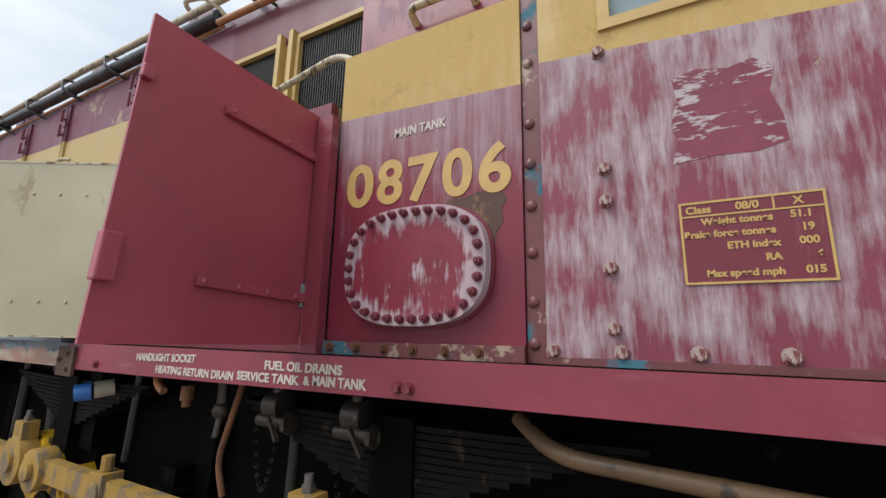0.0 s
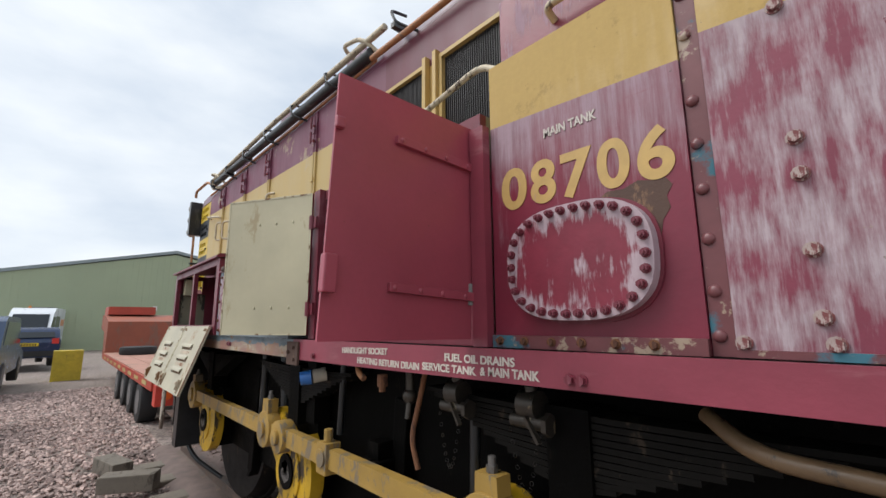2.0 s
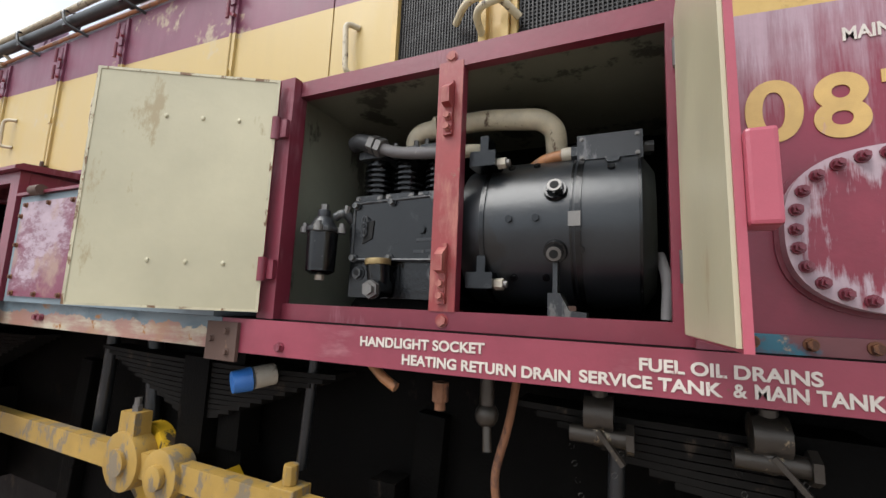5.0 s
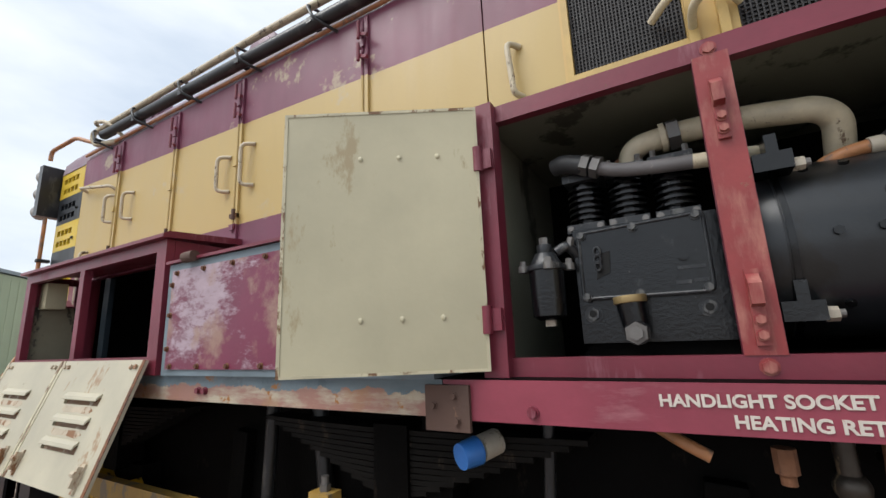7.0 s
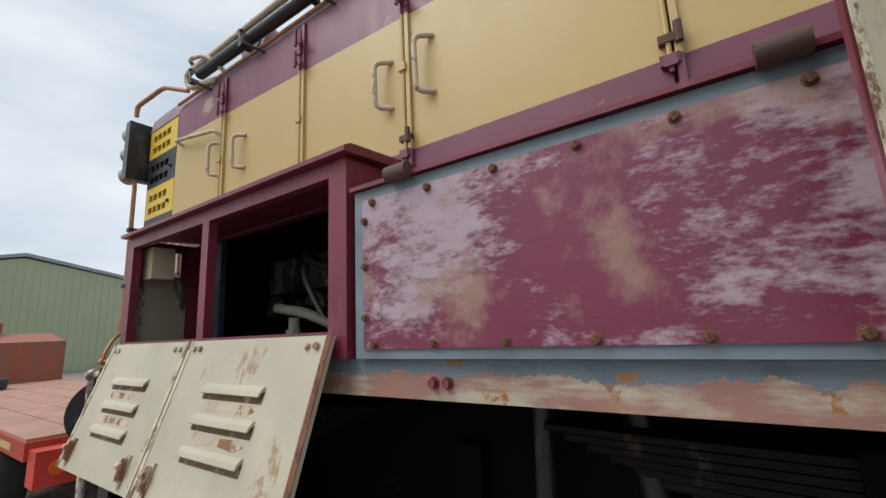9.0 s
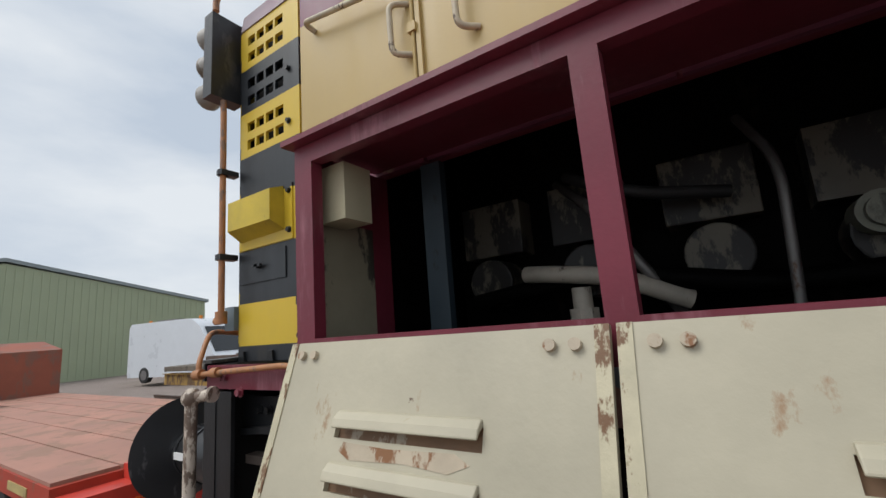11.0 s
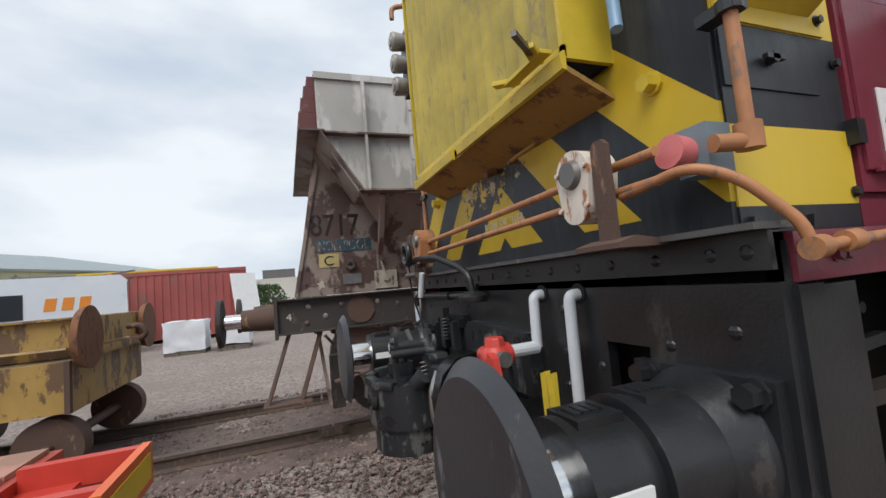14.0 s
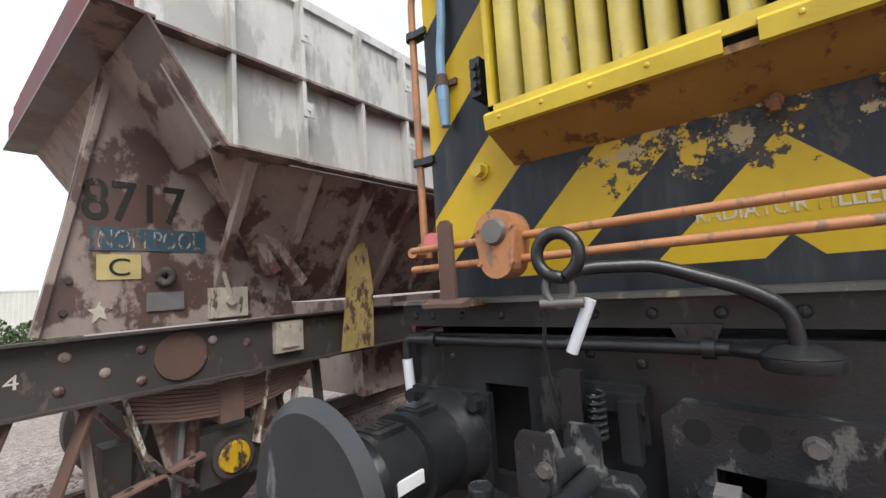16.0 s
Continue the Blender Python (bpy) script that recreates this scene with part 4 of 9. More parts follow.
ld, m = swing_door(3.935, -1.24, 0.535, 209.5, 1.419, 2.135, 1, "cream", "maroon", "open cream-painted steel door, maroon outside")
for z in (1.555, 1.993):
    for x in (0.113, 0.218, 0.324):
        bm = B(); rivets(bm, [Vector(m @ Vector((x, 0.0085, z)))], 0.008, "y"); part("door_rivet", bm, "cream", ld)
for a, b, c, e in ((0.0, 0.535, 1.419, 1.426), (0.0, 0.535, 2.127, 2.135), (0.0, 0.008, 1.426, 2.127), (0.526, 0.535, 1.426, 2.127)):
    bm = B(); box(bm, a, b, 0.0087, 0.0105, c, e, m); part("door_rim", bm, "cream_edge", ld)
for z in (1.545, 1.98):
    bm = B()
    cyl(bm, (3.935, -1.245, z - 0.035), (3.935, -1.245, z + 0.035), 0.013, seg=12)
    box(bm, 3.94, 3.972, -1.24, -1.226, z - 0.028, z + 0.028)
    part("hinge_barrel", bm, "maroon", ld, smooth=True)
bm = B(); box(bm, 3.910, 3.976, -1.225, -1.196, 1.401, 2.152); part("hinge_post", bm, "maroon", locker, bevel=0.004)

# ---- main fuel tank
bm = B(); box(bm, 5.10, 5.655, -1.19, -0.926, 1.401, 2.290)
tank = part("fuel_tank", bm, "tank", loco, "faded maroon fuel tank with a gold top band and fleet number", bevel=0.008)
bm = B(); box(bm, 5.10, 5.656, -1.205, -1.1905, 1.401, 1.435); part("tank_foot", bm, "seam", tank, bevel=0.003)
nuts([(5.13 + 0.085 * i, -1.205, 1.42) for i in range(6)], 0.009, 0.012, "y", "rust", tank)


def oval(cx, cz, a, b, k, n=40):
    pts = []
    for i in range(n):
        t = 2 * math.pi * i / n
        c, s = math.cos(t), math.sin(t)
        pts.append((cx + a * math.copysign(abs(c) ** k, c), cz + b * math.copysign(abs(s) ** k, s)))
    return pts


HC = (5.381, 1.620)
bm = B(); prism(bm, oval(*HC, 0.199, 0.146, 0.74, 64), "y", -1.228, -1.1905)
hatch = part("inspection_hatch", bm, "hatch", tank, "rounded bolted hatch cover with chalky paint", bevel=0.003)
bm = B(); prism(bm, oval(*HC, 0.207, 0.154, 0.74, 64), "y", -1.196, -1.1904); part("hatch_flange", bm, "maroon", tank)
bm = B(); prism(bm, [(5.44, 1.765), (5.47, 1.783), (5.51, 1.780), (5.545, 1.792), (5.575, 1.784), (5.602, 1.788), (5.618, 1.765), (5.604, 1.742), (5.610, 1.715), (5.592, 1.690), (5.585, 1.655), (5.55, 1.66), (5.50, 1.74)], "y", -1.1912, -1.1904); part("bare_patch", bm, "brown_rust", tank, "bare brown patch where paint has flaked away")
nut = B(); bolts(nut, [(0, 0, 0)], 0.0085, 0.017, "y"); cyl(nut, (0, -0.017, 0), (0, -0.023, 0), 0.0045, seg=8)
nut_mesh = bpy.data.meshes.new("nut"); nut.to_mesh(nut_mesh); nut.free(); nut_mesh.materials.append(M["maroon"])
ring = oval(*HC, 0.183, 0.130, 0.74, 720)
step = sum(math.dist(a, b) for a, b in zip(ring, ring[1:])) / 30
picks, run = [], 0.0
for a, b in zip(ring, ring[1:]):
    run += math.dist(a, b)
    if run >= step * 0.999:
        picks.append(b)
        run -= step
for x, z in picks[:30]:
    b = new("hatch_nut", nut_mesh)
    b.parent, b.location = hatch, (x, -1.228, z)
for ch, x0, x1, z in (("0", 5.141, 5.233, 1.803), ("8", 5.247, 5.329, 1.800), ("7", 5.346, 5.437, 1.796), ("0", 5.449, 5.531, 1.793), ("6", 5.548, 5.629, 1.789)):
    words(ch, 0.168, Matrix.Translation((x0, -1.1912, z)) @ SIDE, "letter_gold", tank, name="fleet_digit", width=x1 - x0, bold=0.0045)
words("MAIN TANK", 0.036, Matrix.Translation((5.298, -1.1912, 1.982)) @ SIDE, "letter_white", tank, width=0.159, bold=0.0009)

# service tank and cab front above the main tank
bm = B(); prism(bm, [(5.08, 2.278), (5.40, 2.30), (5.655, 2.30), (5.655, 2.60), (5.08, 2.60)], "y", -1.10, -0.947)
upper_tank = part("service_tank", bm, "cab_upper", loco, "chalky maroon upper tank with a riveted foot", bevel=0.006)
nuts([(5.12 + 0.06 * i, -1.10, 2.315 + 0.004 * i) for i in range(9)], 0.008, 0.014, "y", "rust", upper_tank)
grab([(5.30, -1.10, 2.40), (5.30, -1.15, 2.42), (5.50, -1.15, 2.42), (5.50, -1.10, 2.40)], upper_tank, r=0.012)

# ---- cab
bm = B()
holed(bm, 5.70, 7.60, 1.401, 3.05, [(5.86, 6.55, 2.145, 2.85)], "y", -1.19, -1.165)
cab = part("cab_side", bm, "cab", loco, "cab side in chalky maroon below and gold above", bevel=0.003)
bm = B(); box(bm, 5.664, 5.698, -1.165, 1.165, 2.30, 3.05); box(bm, 7.57, 7.60, -1.16, 1.165, 1.401, 3.05); box(bm, 5.70, 7.60, 1.165, 1.19, 1.401, 3.05)
part("cab_wall", bm, "gold", loco)
bm = B(); prism(bm, [(-1.22, 3.051), (-1.20, 3.12), (-0.8, 3.33), (0, 3.42), (0.8, 3.33), (1.20, 3.12), (1.22, 3.051)], "x", 5.6, 7.65); part("cab_roof", bm, "roof", loco, smooth=True)
bm = B(); box(bm, 5.86, 6.55, -1.180, -1.174, 2.145, 2.85)
glass, gn, gl, gp = nodes_of("cab_glass")
gp.inputs["Base Color"].default_value, gp.inputs["Roughness"].default_value, gp.inputs["Transmission Weight"].default_value = (0.5, 0.62, 0.66, 1), 0.03, 0.55
part("window_pane", bm, glass, cab, "pale reflective cab window")
bm = B(); holed(bm, 5.835, 6.575, 2.12, 2.875, [(5.86, 6.55, 2.145, 2.85)], "y", -1.197, -1.1903); part("window_frame", bm, "gold", cab, bevel=0.002)
bm = B(); box(bm, 5.70, 7.60, -1.16, 1.16, 1.402, 1.41); part("cab_floor", bm, "shaded_grime", loco)
# bolted seam between tank and cab
bm = B(); box(bm, 5.657, 5.698, -1.183, -1.155, 1.401, 2.30); seam = part("seam_strip", bm, "seam", loco, "flaking seam with blue and rusty patches")
for z in (1.44, 1.528, 1.635, 1.741, 1.842, 1.94, 2.098, 2.20):
    bm = B(); rivets(bm, [(5.672, -1.185, z)], 0.013, "y"); part("seam_bolt", bm, "seam", seam, smooth=True)
nuts([(5.831, -1.19, z) for z in (2.068, 1.798, 1.729, 1.590, 1.473)] + [(5.842, -1.19, 1.428), (5.713, -1.19, 1.428), (5.968, -1.19, 1.430), (6.096, -1.19, 1.431), (6.22, -1.19, 1.43)], 0.011, 0.014, "y", "bolt_paint", cab)
bm = B(); prism(bm, [(5.955, 1.785), (6.02, 1.792), (6.09, 1.788), (6.135, 1.80), (6.132, 1.85), (6.118, 1.90), (6.13, 1.945), (6.10, 1.972), (6.06, 1.962), (6.01, 1.975), (5.965, 1.965), (5.972, 1.92), (5.958, 1.87), (5.966, 1.83)], "y", -1.1908, -1.1901); part("torn_transfer", bm, "torn", cab, "scratched dark remains of a torn transfer")
bm = B(); box(bm, 5.70, 7.60, -1.1985, -1.1902, 1.4015, 1.416); part("cab_foot", bm, "seam", cab, "flaking dirty foot of the cab side", bevel=0.002)
# data panel
bm = B(); box(bm, 5.957, 6.170, -1.1925, -1.1902, 1.552, 1.705); panel = part("data_panel", bm, "maroon", cab, "maroon data panel with gold lettering and border", bevel=0.0)
bm = B()
holed(bm, 5.957, 6.170, 1.552, 1.705, [(5.961, 6.166, 1.556, 1.701)], "y", -1.1937, -1.1926)
box(bm, 5.961, 6.166, -1.1937, -1.1926, 1.676, 1.679)
box(bm, 6.098, 6.101, -1.1937, -1.1926, 1.6795, 1.7005)
part("panel_border", bm, "letter_gold", panel)
for x, z, t, s in ((5.968, 1.683, "Class", 0.019), (6.045, 1.684, "08/0", 0.019), (6.125, 1.684, "X", 0.019), (5.99, 1.660, "Weight tonnes", 0.0175), (6.120, 1.661, "51.1", 0.0175), (5.963, 1.637, "Brake force tonnes", 0.0175), (6.135, 1.638, "19", 0.0175),
                   (6.027, 1.614, "ETH index", 0.0175), (6.127, 1.615, "000", 0.0175), (6.080, 1.590, "RA", 0.0175), (6.148, 1.591, "6", 0.0175), (5.992, 1.565, "Max speed mph", 0.0175), (6.130, 1.566, "015", 0.0175)):
    words(t, s, Matrix.Translation((x, -1.1931, z)) @ SIDE, "letter_gold", panel, depth=0.0006, bold=0.0006)

# ---- nose
bm = B()
slots = []
for z in (2.32, 2.405, 2.535, 2.62, 2.755, 2.84):
    for k in range(4):
        slots.append((0.125 + 0.068 * k, 0.18 + 0.068 * k, z, z + 0.045))
holed(bm, 0.075, 0.487, 1.401, 2.93, slots, "y", -0.94, -0.925)
nose = part("nose_side", bm, "nose_side", loco, "yellow and black hazard-striped nose side with slots")
bm = B(); box(bm, 0.10, 0.487, 0.925, 0.94, 1.401, 2.93); part("nose_side", bm, "nose_side", loco)
# Black fill; the unlit inside behind the side slots is in its colour.
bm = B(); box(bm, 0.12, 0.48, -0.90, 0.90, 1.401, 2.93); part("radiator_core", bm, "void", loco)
bm = B(); box(bm, 0.06, 0.0745, -0.935, 0.935, 1.401, 2.93); nose_front = part("nose_front", bm, "nose_front", loco, "nose front in yellow and black chevrons, flaking in the middle", bevel=0.002)
# hood over the side vent
bm = B(); box(bm, 0.078, 0.439, -0.946, -0.9405, 1.862, 2.090)
vent = part("vent_cover", bm, "nose_side", nose)
bm = B(); v = [bm.verts.new(p) for p in ((0.097, -0.947, 2.085), (0.387, -0.947, 2.085), (0.097, -1.01, 2.062), (0.387, -1.01, 2.062), (0.097, -1.01, 1.938), (0.387, -1.01, 1.938), (0.093, -0.947, 1.898), (0.393, -0.947, 1.905))]
for q in ((0, 1, 3, 2), (2, 3, 5, 4), (4, 5, 7, 6), (0, 2, 4, 6), (1, 7, 5, 3), (0, 6, 7, 1)):
    bm.faces.new([v[i] for i in q])
part("vent_hood", bm, "yellow", nose, "yellow sheet-metal hood", bevel=0.002)
bm = B(); box(bm, 0.080, 0.393, -0.945, -0.9405, 1.716, 1.838); part("access_plate", bm, "nose_side", nose, bevel=0.002)
bm = B(); cyl(bm, (0.224, -0.945, 1.782), (0.224, -0.965, 1.782), 0.012); box(bm, 0.194, 0.254, -0.965, -0.954, 1.777, 1.788); part("turn_catch", bm, "black", nose)
nuts([(0.420, -0.946, 1.899), (0.420, -0.946, 2.06), (0.470, -0.942, 1.80), (0.472, -0.942, 1.489), (0.42, -0.942, 2.36), (0.42, -0.942, 2.6)], 0.010, 0.012, "y", "nose_side", nose)
for x in (0.11, 0.30):
    bm = B(); prism(bm, [(x - 0.02, 1.401), (x + 0.02, 1.401), (x + 0.012, 1.44), (x - 0.012, 1.44)], "y", -0.952, -0.9405); part("lifting_lug", bm, "black", nose)
# maroon lower door with the warning sign
bm = B(); box(bm, 0.503, 0.865, -0.945, -0.926, 1.488, 1.985); box(bm, 0.522, 0.80, -0.953, -0.9455, 1.54, 1.98)
low_door = part("lower_door", bm, "maroon", loco, "maroon lower bonnet door", bevel=0.003)
bm = B(); box(bm, 0.495, 0.878, -0.938, -0.926, 1.401, 1.472); part("lower_sill", bm, "maroon", loco)
grab([(0.735, -0.946, 2.20), (0.735, -0.99, 2.19), (0.745, -0.99, 1.80), (0.748, -0.953, 1.785)], low_door, r=0.0105)
bm = B(); beam(bm, (0.735, -0.965, 1.586), (0.865, -0.965, 1.602), 0.024, 0.018); beam(bm, (0.54, -0.962, 1.538), (0.80, -0.962, 1.556), 0.012, 0.012); cyl(bm, (0.738, -0.96, 1.587), (0.738, -0.985, 1.587), 0.015)
part("bar_latch", bm, "maroon", low_door, bevel=0.002)
bm = B(); box(bm, 0.478, 0.51, -0.965, -0.94, 1.60, 1.66); part("hinge", bm, "black", low_door, bevel=0.003)
bm = B(); box(bm, 0.606, 0.716, -0.9565, -0.9535, 1.572, 1.757); sign = part("warning_sign", bm, "sign_white", low_door, "white and yellow overhead live wires warning sign")
bm = B(); prism(bm, [(0.618, 1.668), (0.704, 1.668), (0.661, 1.742)], "y", -0.9575, -0.9566); part("triangle_border", bm, "letter_black", sign)
bm = B(); prism(bm, [(0.627, 1.673), (0.695, 1.673), (0.661, 1.732)], "y", -0.9583, -0.9576); part("triangle", bm, "sign_yellow", sign)
bm = B(); prism(bm, [(0.652, 1.724), (0.667, 1.724), (0.662, 1.705), (0.671, 1.705), (0.664, 1.684), (0.670, 1.684), (0.660, 1.676), (0.653, 1.686), (0.658, 1.686), (0.661, 1.699), (0.651, 1.699)], "y", -0.9590, -0.9584); part("flash", bm, "letter_black", sign)
bm = B(); box(bm, 0.618, 0.710, -0.9573, -0.9566, 1.580, 1.650); part("text_field", bm, "sign_yellow", sign)
words("Danger", 0.022, Matrix.Translation((0.624, -0.9577, 1.628)) @ SIDE, "letter_black", sign, depth=0.0003, width=0.066)
words("Overhead", 0.016, Matrix.Translation((0.624, -0.9577, 1.606)) @ SIDE, "letter_black", sign, depth=0.0003, width=0.055)
words("live wires", 0.016, Matrix.Translation((0.624, -0.9577, 1.589)) @ SIDE, "letter_black", sign, depth=0.0003, width=0.055)

for o in [sign] + list(sign.children):
    for v in o.data.vertices:
        v.co.x -= 0.0035
        v.co.z -= 0.0095

# radiator shutters
bm = B()
box(bm, -0.10, -0.09, -0.68, 0.598, 1.905, 1.935); box(bm, -0.10, 0.06, -0.68, -0.665, 1.90, 2.93); box(bm, -0.10, 0.06, 0.583, 0.598, 1.90, 2.93); box(bm, -0.10, 0.06, -0.68, 0.598, 2.93, 2.96)
rad = part("radiator_frame", bm, "yellow", loco, "yellow radiator frame", bevel=0.003)
for y0, y1 in ((0.068, 0.606), (-0.685, 0.012)):
    bm = B(); prism(bm, [(-0.098, 1.866), (-0.112, 1.868), (-0.118, 1.905), (-0.106, 1.916), (-0.098, 1.916)], "y", y0, y1); part("bottom_lip", bm, "yellow", rad, "bent yellow lip under the shutters", bevel=0.002)
for y in (0.56, 0.44, 0.32, 0.20, -0.05, -0.18, -0.31, -0.44, -0.57):
    bm = B(); rivets(bm, [(-0.116, y, 1.893)], 0.006, "x"); part("lip_rivet", bm, "yellow", rad)
for i in range(17):
    y = -0.640 + 0.0735 * i
    bm = B(); blade = [(0.037 * math.cos(radians(a)), 0.013 * math.sin(radians(a))) for a in range(0, 360, 24)]
    prism(bm, blade, "z", 1.936, 2.928)
    bmesh.ops.transform(bm, matrix=Matrix.Translation((-0.068, y, 0)) @ Matrix.Rotation(radians(-54), 4, "Z"), verts=bm.verts)
    part("shutter_slat", bm, "slat", rad, smooth=True)
bm = B(); prism(bm, [(-0.088, 1.872), (0.059, 1.805), (0.059, 1.82), (-0.088, 1.888)], "y", -0.67, 0.615); part("drip_tray", bm, "rust_yellow", rad, "rusty underside of the radiator")
# Black sheet stands for the shade between the slats.
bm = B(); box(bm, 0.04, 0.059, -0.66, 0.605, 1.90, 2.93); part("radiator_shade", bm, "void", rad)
bm = B(); tube(bm, [(0.05, -0.16, 1.79), (0.0, -0.18, 1.775), (0.0, -0.30, 1.785), (0.05, -0.33, 1.815)], 0.007, 8, 0.03); part("drain_pipe", bm, "rust_yellow", rad, smooth=True)
bm = B(); cyl(bm, (0.05, 0.0, 1.80), (0.0, 0.0, 1.785), 0.016, seg=12); cyl(bm, (0.005, 0.0, 1.79), (0.005, 0.0, 1.765), 0.01, seg=8); part("drain_cock", bm, "rust", rad, smooth=True)
bm = B(); box(bm, -0.155, -0.119, -0.66, -0.47, 1.918, 1.930); beam(bm, (-0.12, -0.60, 1.925), (-0.19, -0.66, 1.930), 0.030, 0.014); beam(bm, (-0.12, -0.50, 1.925), (-0.17, -0.44, 1.935), 0.030, 0.014)
lever = part("shutter_lever", bm, "yellow", rad, "yellow shutter lever with a wing nut", bevel=0.002)
bm = B(); cyl(bm, (-0.145, -0.60, 1.93), (-0.145, -0.60, 1.962), 0.010, seg=10); beam(bm, (-0.145, -0.60, 1.955), (-0.162, -0.61, 1.978), 0.012, 0.006); beam(bm, (-0.145, -0.60, 1.955), (-0.128, -0.59, 1.978), 0.012, 0.006); part("wing_nut", bm, "slat", lever)
bm = B(); beam(bm, (-0.17, -0.64, 1.925), (-0.26, -0.71, 1.925), 0.014, 0.014); part("lever_pin", bm, "dull_steel", lever)
nuts([(0.06, -0.79, 1.79), (0.06, 0.735, 1.815)], 0.022, 0.035, "x", "yellow", nose_front)
bm = B(); box(bm, -0.02, 0.06, 0.665, 0.70, 2.02, 2.14); bolts(bm, [(-0.02, 0.682, 2.05), (-0.02, 0.682, 2.08), (-0.02, 0.682, 2.11)], 0.012, 0.014, "x"); part("hinge_bracket", bm, "black", nose_front)
words("RADIATOR FILLER", 0.050, Matrix.Translation((0.0592, 0.165, 1.565)) @ FRONT, "letter_faint", nose_front, width=0.325, bold=0.0005)
# hoses by the corners
bm = B(); tube(bm, [(0.02, -0.72, 2.6), (0.0, -0.75, 2.2), (0.0, -0.76, 1.99), (-0.01, -0.77, 1.93)], 0.016, 10, 0.08); part("hose", bm, "pale_blue", loco, "pale blue hose", smooth=True)
bm = B(); tube(bm, [(0.036, 0.830, 2.9), (0.036, 0.832, 2.42), (0.034, 0.835, 2.33), (0.034, 0.850, 2.24), (0.034, 0.848, 2.12)], 0.0155, 10, 0.05); hose = part("hose", bm, "pale_blue", loco, "pale blue hose clipped to the nose", smooth=True)
bm = B(); cyl(bm, (0.034, 0.848, 2.135), (0.032, 0.845, 2.07), 0.021, 0.021, seg=14); cyl(bm, (0.032, 0.845, 2.07), (0.028, 0.840, 1.985), 0.020, 0.014, seg=14); part("hose_end", bm, "pale_blue", hose, smooth=True)
bm = B(); cyl(bm, (0.034, 0.848, 2.125), (0.034, 0.849, 2.165), 0.0235, 0.0195, seg=14); box(bm, 0.046, 0.058, 0.80, 0.89, 2.128, 2.148); part("hose_clip", bm, "brown_rust", hose)

# corner conduits, junction box and lamp clusters
def corner(s, y, back, clips):
    bm = B(); tube(bm, [(0.04 + back * 0.4, s * y, 1.60), (0.035 + back * 0.6, s * y, 2.50), (0.03 + back, s * y, 2.57)], 0.0135, 12, 0.05); c = part("conduit", bm, "orange", loco, "orange upright conduit", smooth=True)
    for z in clips:
        bm = B()
        box(bm, 0.02 + back / 2, 0.06 + back / 2, min(s * y, s * 0.94) - 0.02, max(s * y, s * 0.94), z - 0.012, z + 0.012)
        cyl(bm, (0.037 + back / 2, s * y, z - 0.012), (0.037 + back / 2, s * y, z + 0.012), 0.024, seg=14)
        part("clip", bm, "black", c)
    bm = B(); cyl(bm, (0.04 + back * 0.4, s * y, 1.61), (0.04 + back * 0.4, s * y, 1.56), 0.024); cyl(bm, (0.04 + back * 0.4, s * y, 1.575), (-0.03, s * (y - 0.02), 1.575), 0.017); part("elbow", bm, "orange", c, smooth=True)
    # three round lamps on a dark box
    bm = B(); box(bm, back - 0.035, back + 0.035, s * 0.985 - 0.075, s * 0.985 + 0.075, 2.58, 3.0); lamp = part("lamp_box", bm, "black", loco, "dark box with three round pale lamps", bevel=0.02)
    for z in (2.635, 2.785, 2.935):
        yy = s * 1.0
        bm = B(); cyl(bm, (back - 0.035, yy, z), (back - 0.105, yy, z), 0.052, 0.060, seg=24); cyl(bm, (back - 0.105, yy, z), (back - 0.118, yy, z), 0.060, 0.054, seg=24); cyl(bm, (back - 0.118, yy, z), (back - 0.126, yy, z), 0.036, 0.030, seg=24); part("lamp", bm, "lamp_grey", lamp, smooth=True)
    bm = B(); tube(bm, [(-0.05, s * y, 3.08), (-0.05, s * y, 3.16), (0.25, s * 0.95, 3.22), (0.5, s * 0.90, 3.12)], 0.016, 10, 0.05); part("conduit", bm, "orange", loco, smooth=True)


corner(-1, 1.0, 0.0, (1.84, 2.22))
corner(1, 0.99, 0.05, (1.90, 2.37))
bm = B(); box(bm, -0.01, 0.058, -0.955, -0.885, 1.53, 1.63); jb = part("junction_box", bm, "grey_blue", loco, "blue-grey junction box", bevel=0.006)
bm = B(); cyl(bm, (-0.01, -0.90, 1.58), (-0.05, -0.90, 1.585), 0.035, seg=24); part("cap", bm, "pink", jb, "pink round cap", smooth=True)
bm = B(); cyl(bm, (0.02, 0.88, 1.60), (-0.04, 0.88, 1.60), 0.03, seg=20); part("cap", bm, "pink", loco, smooth=True)

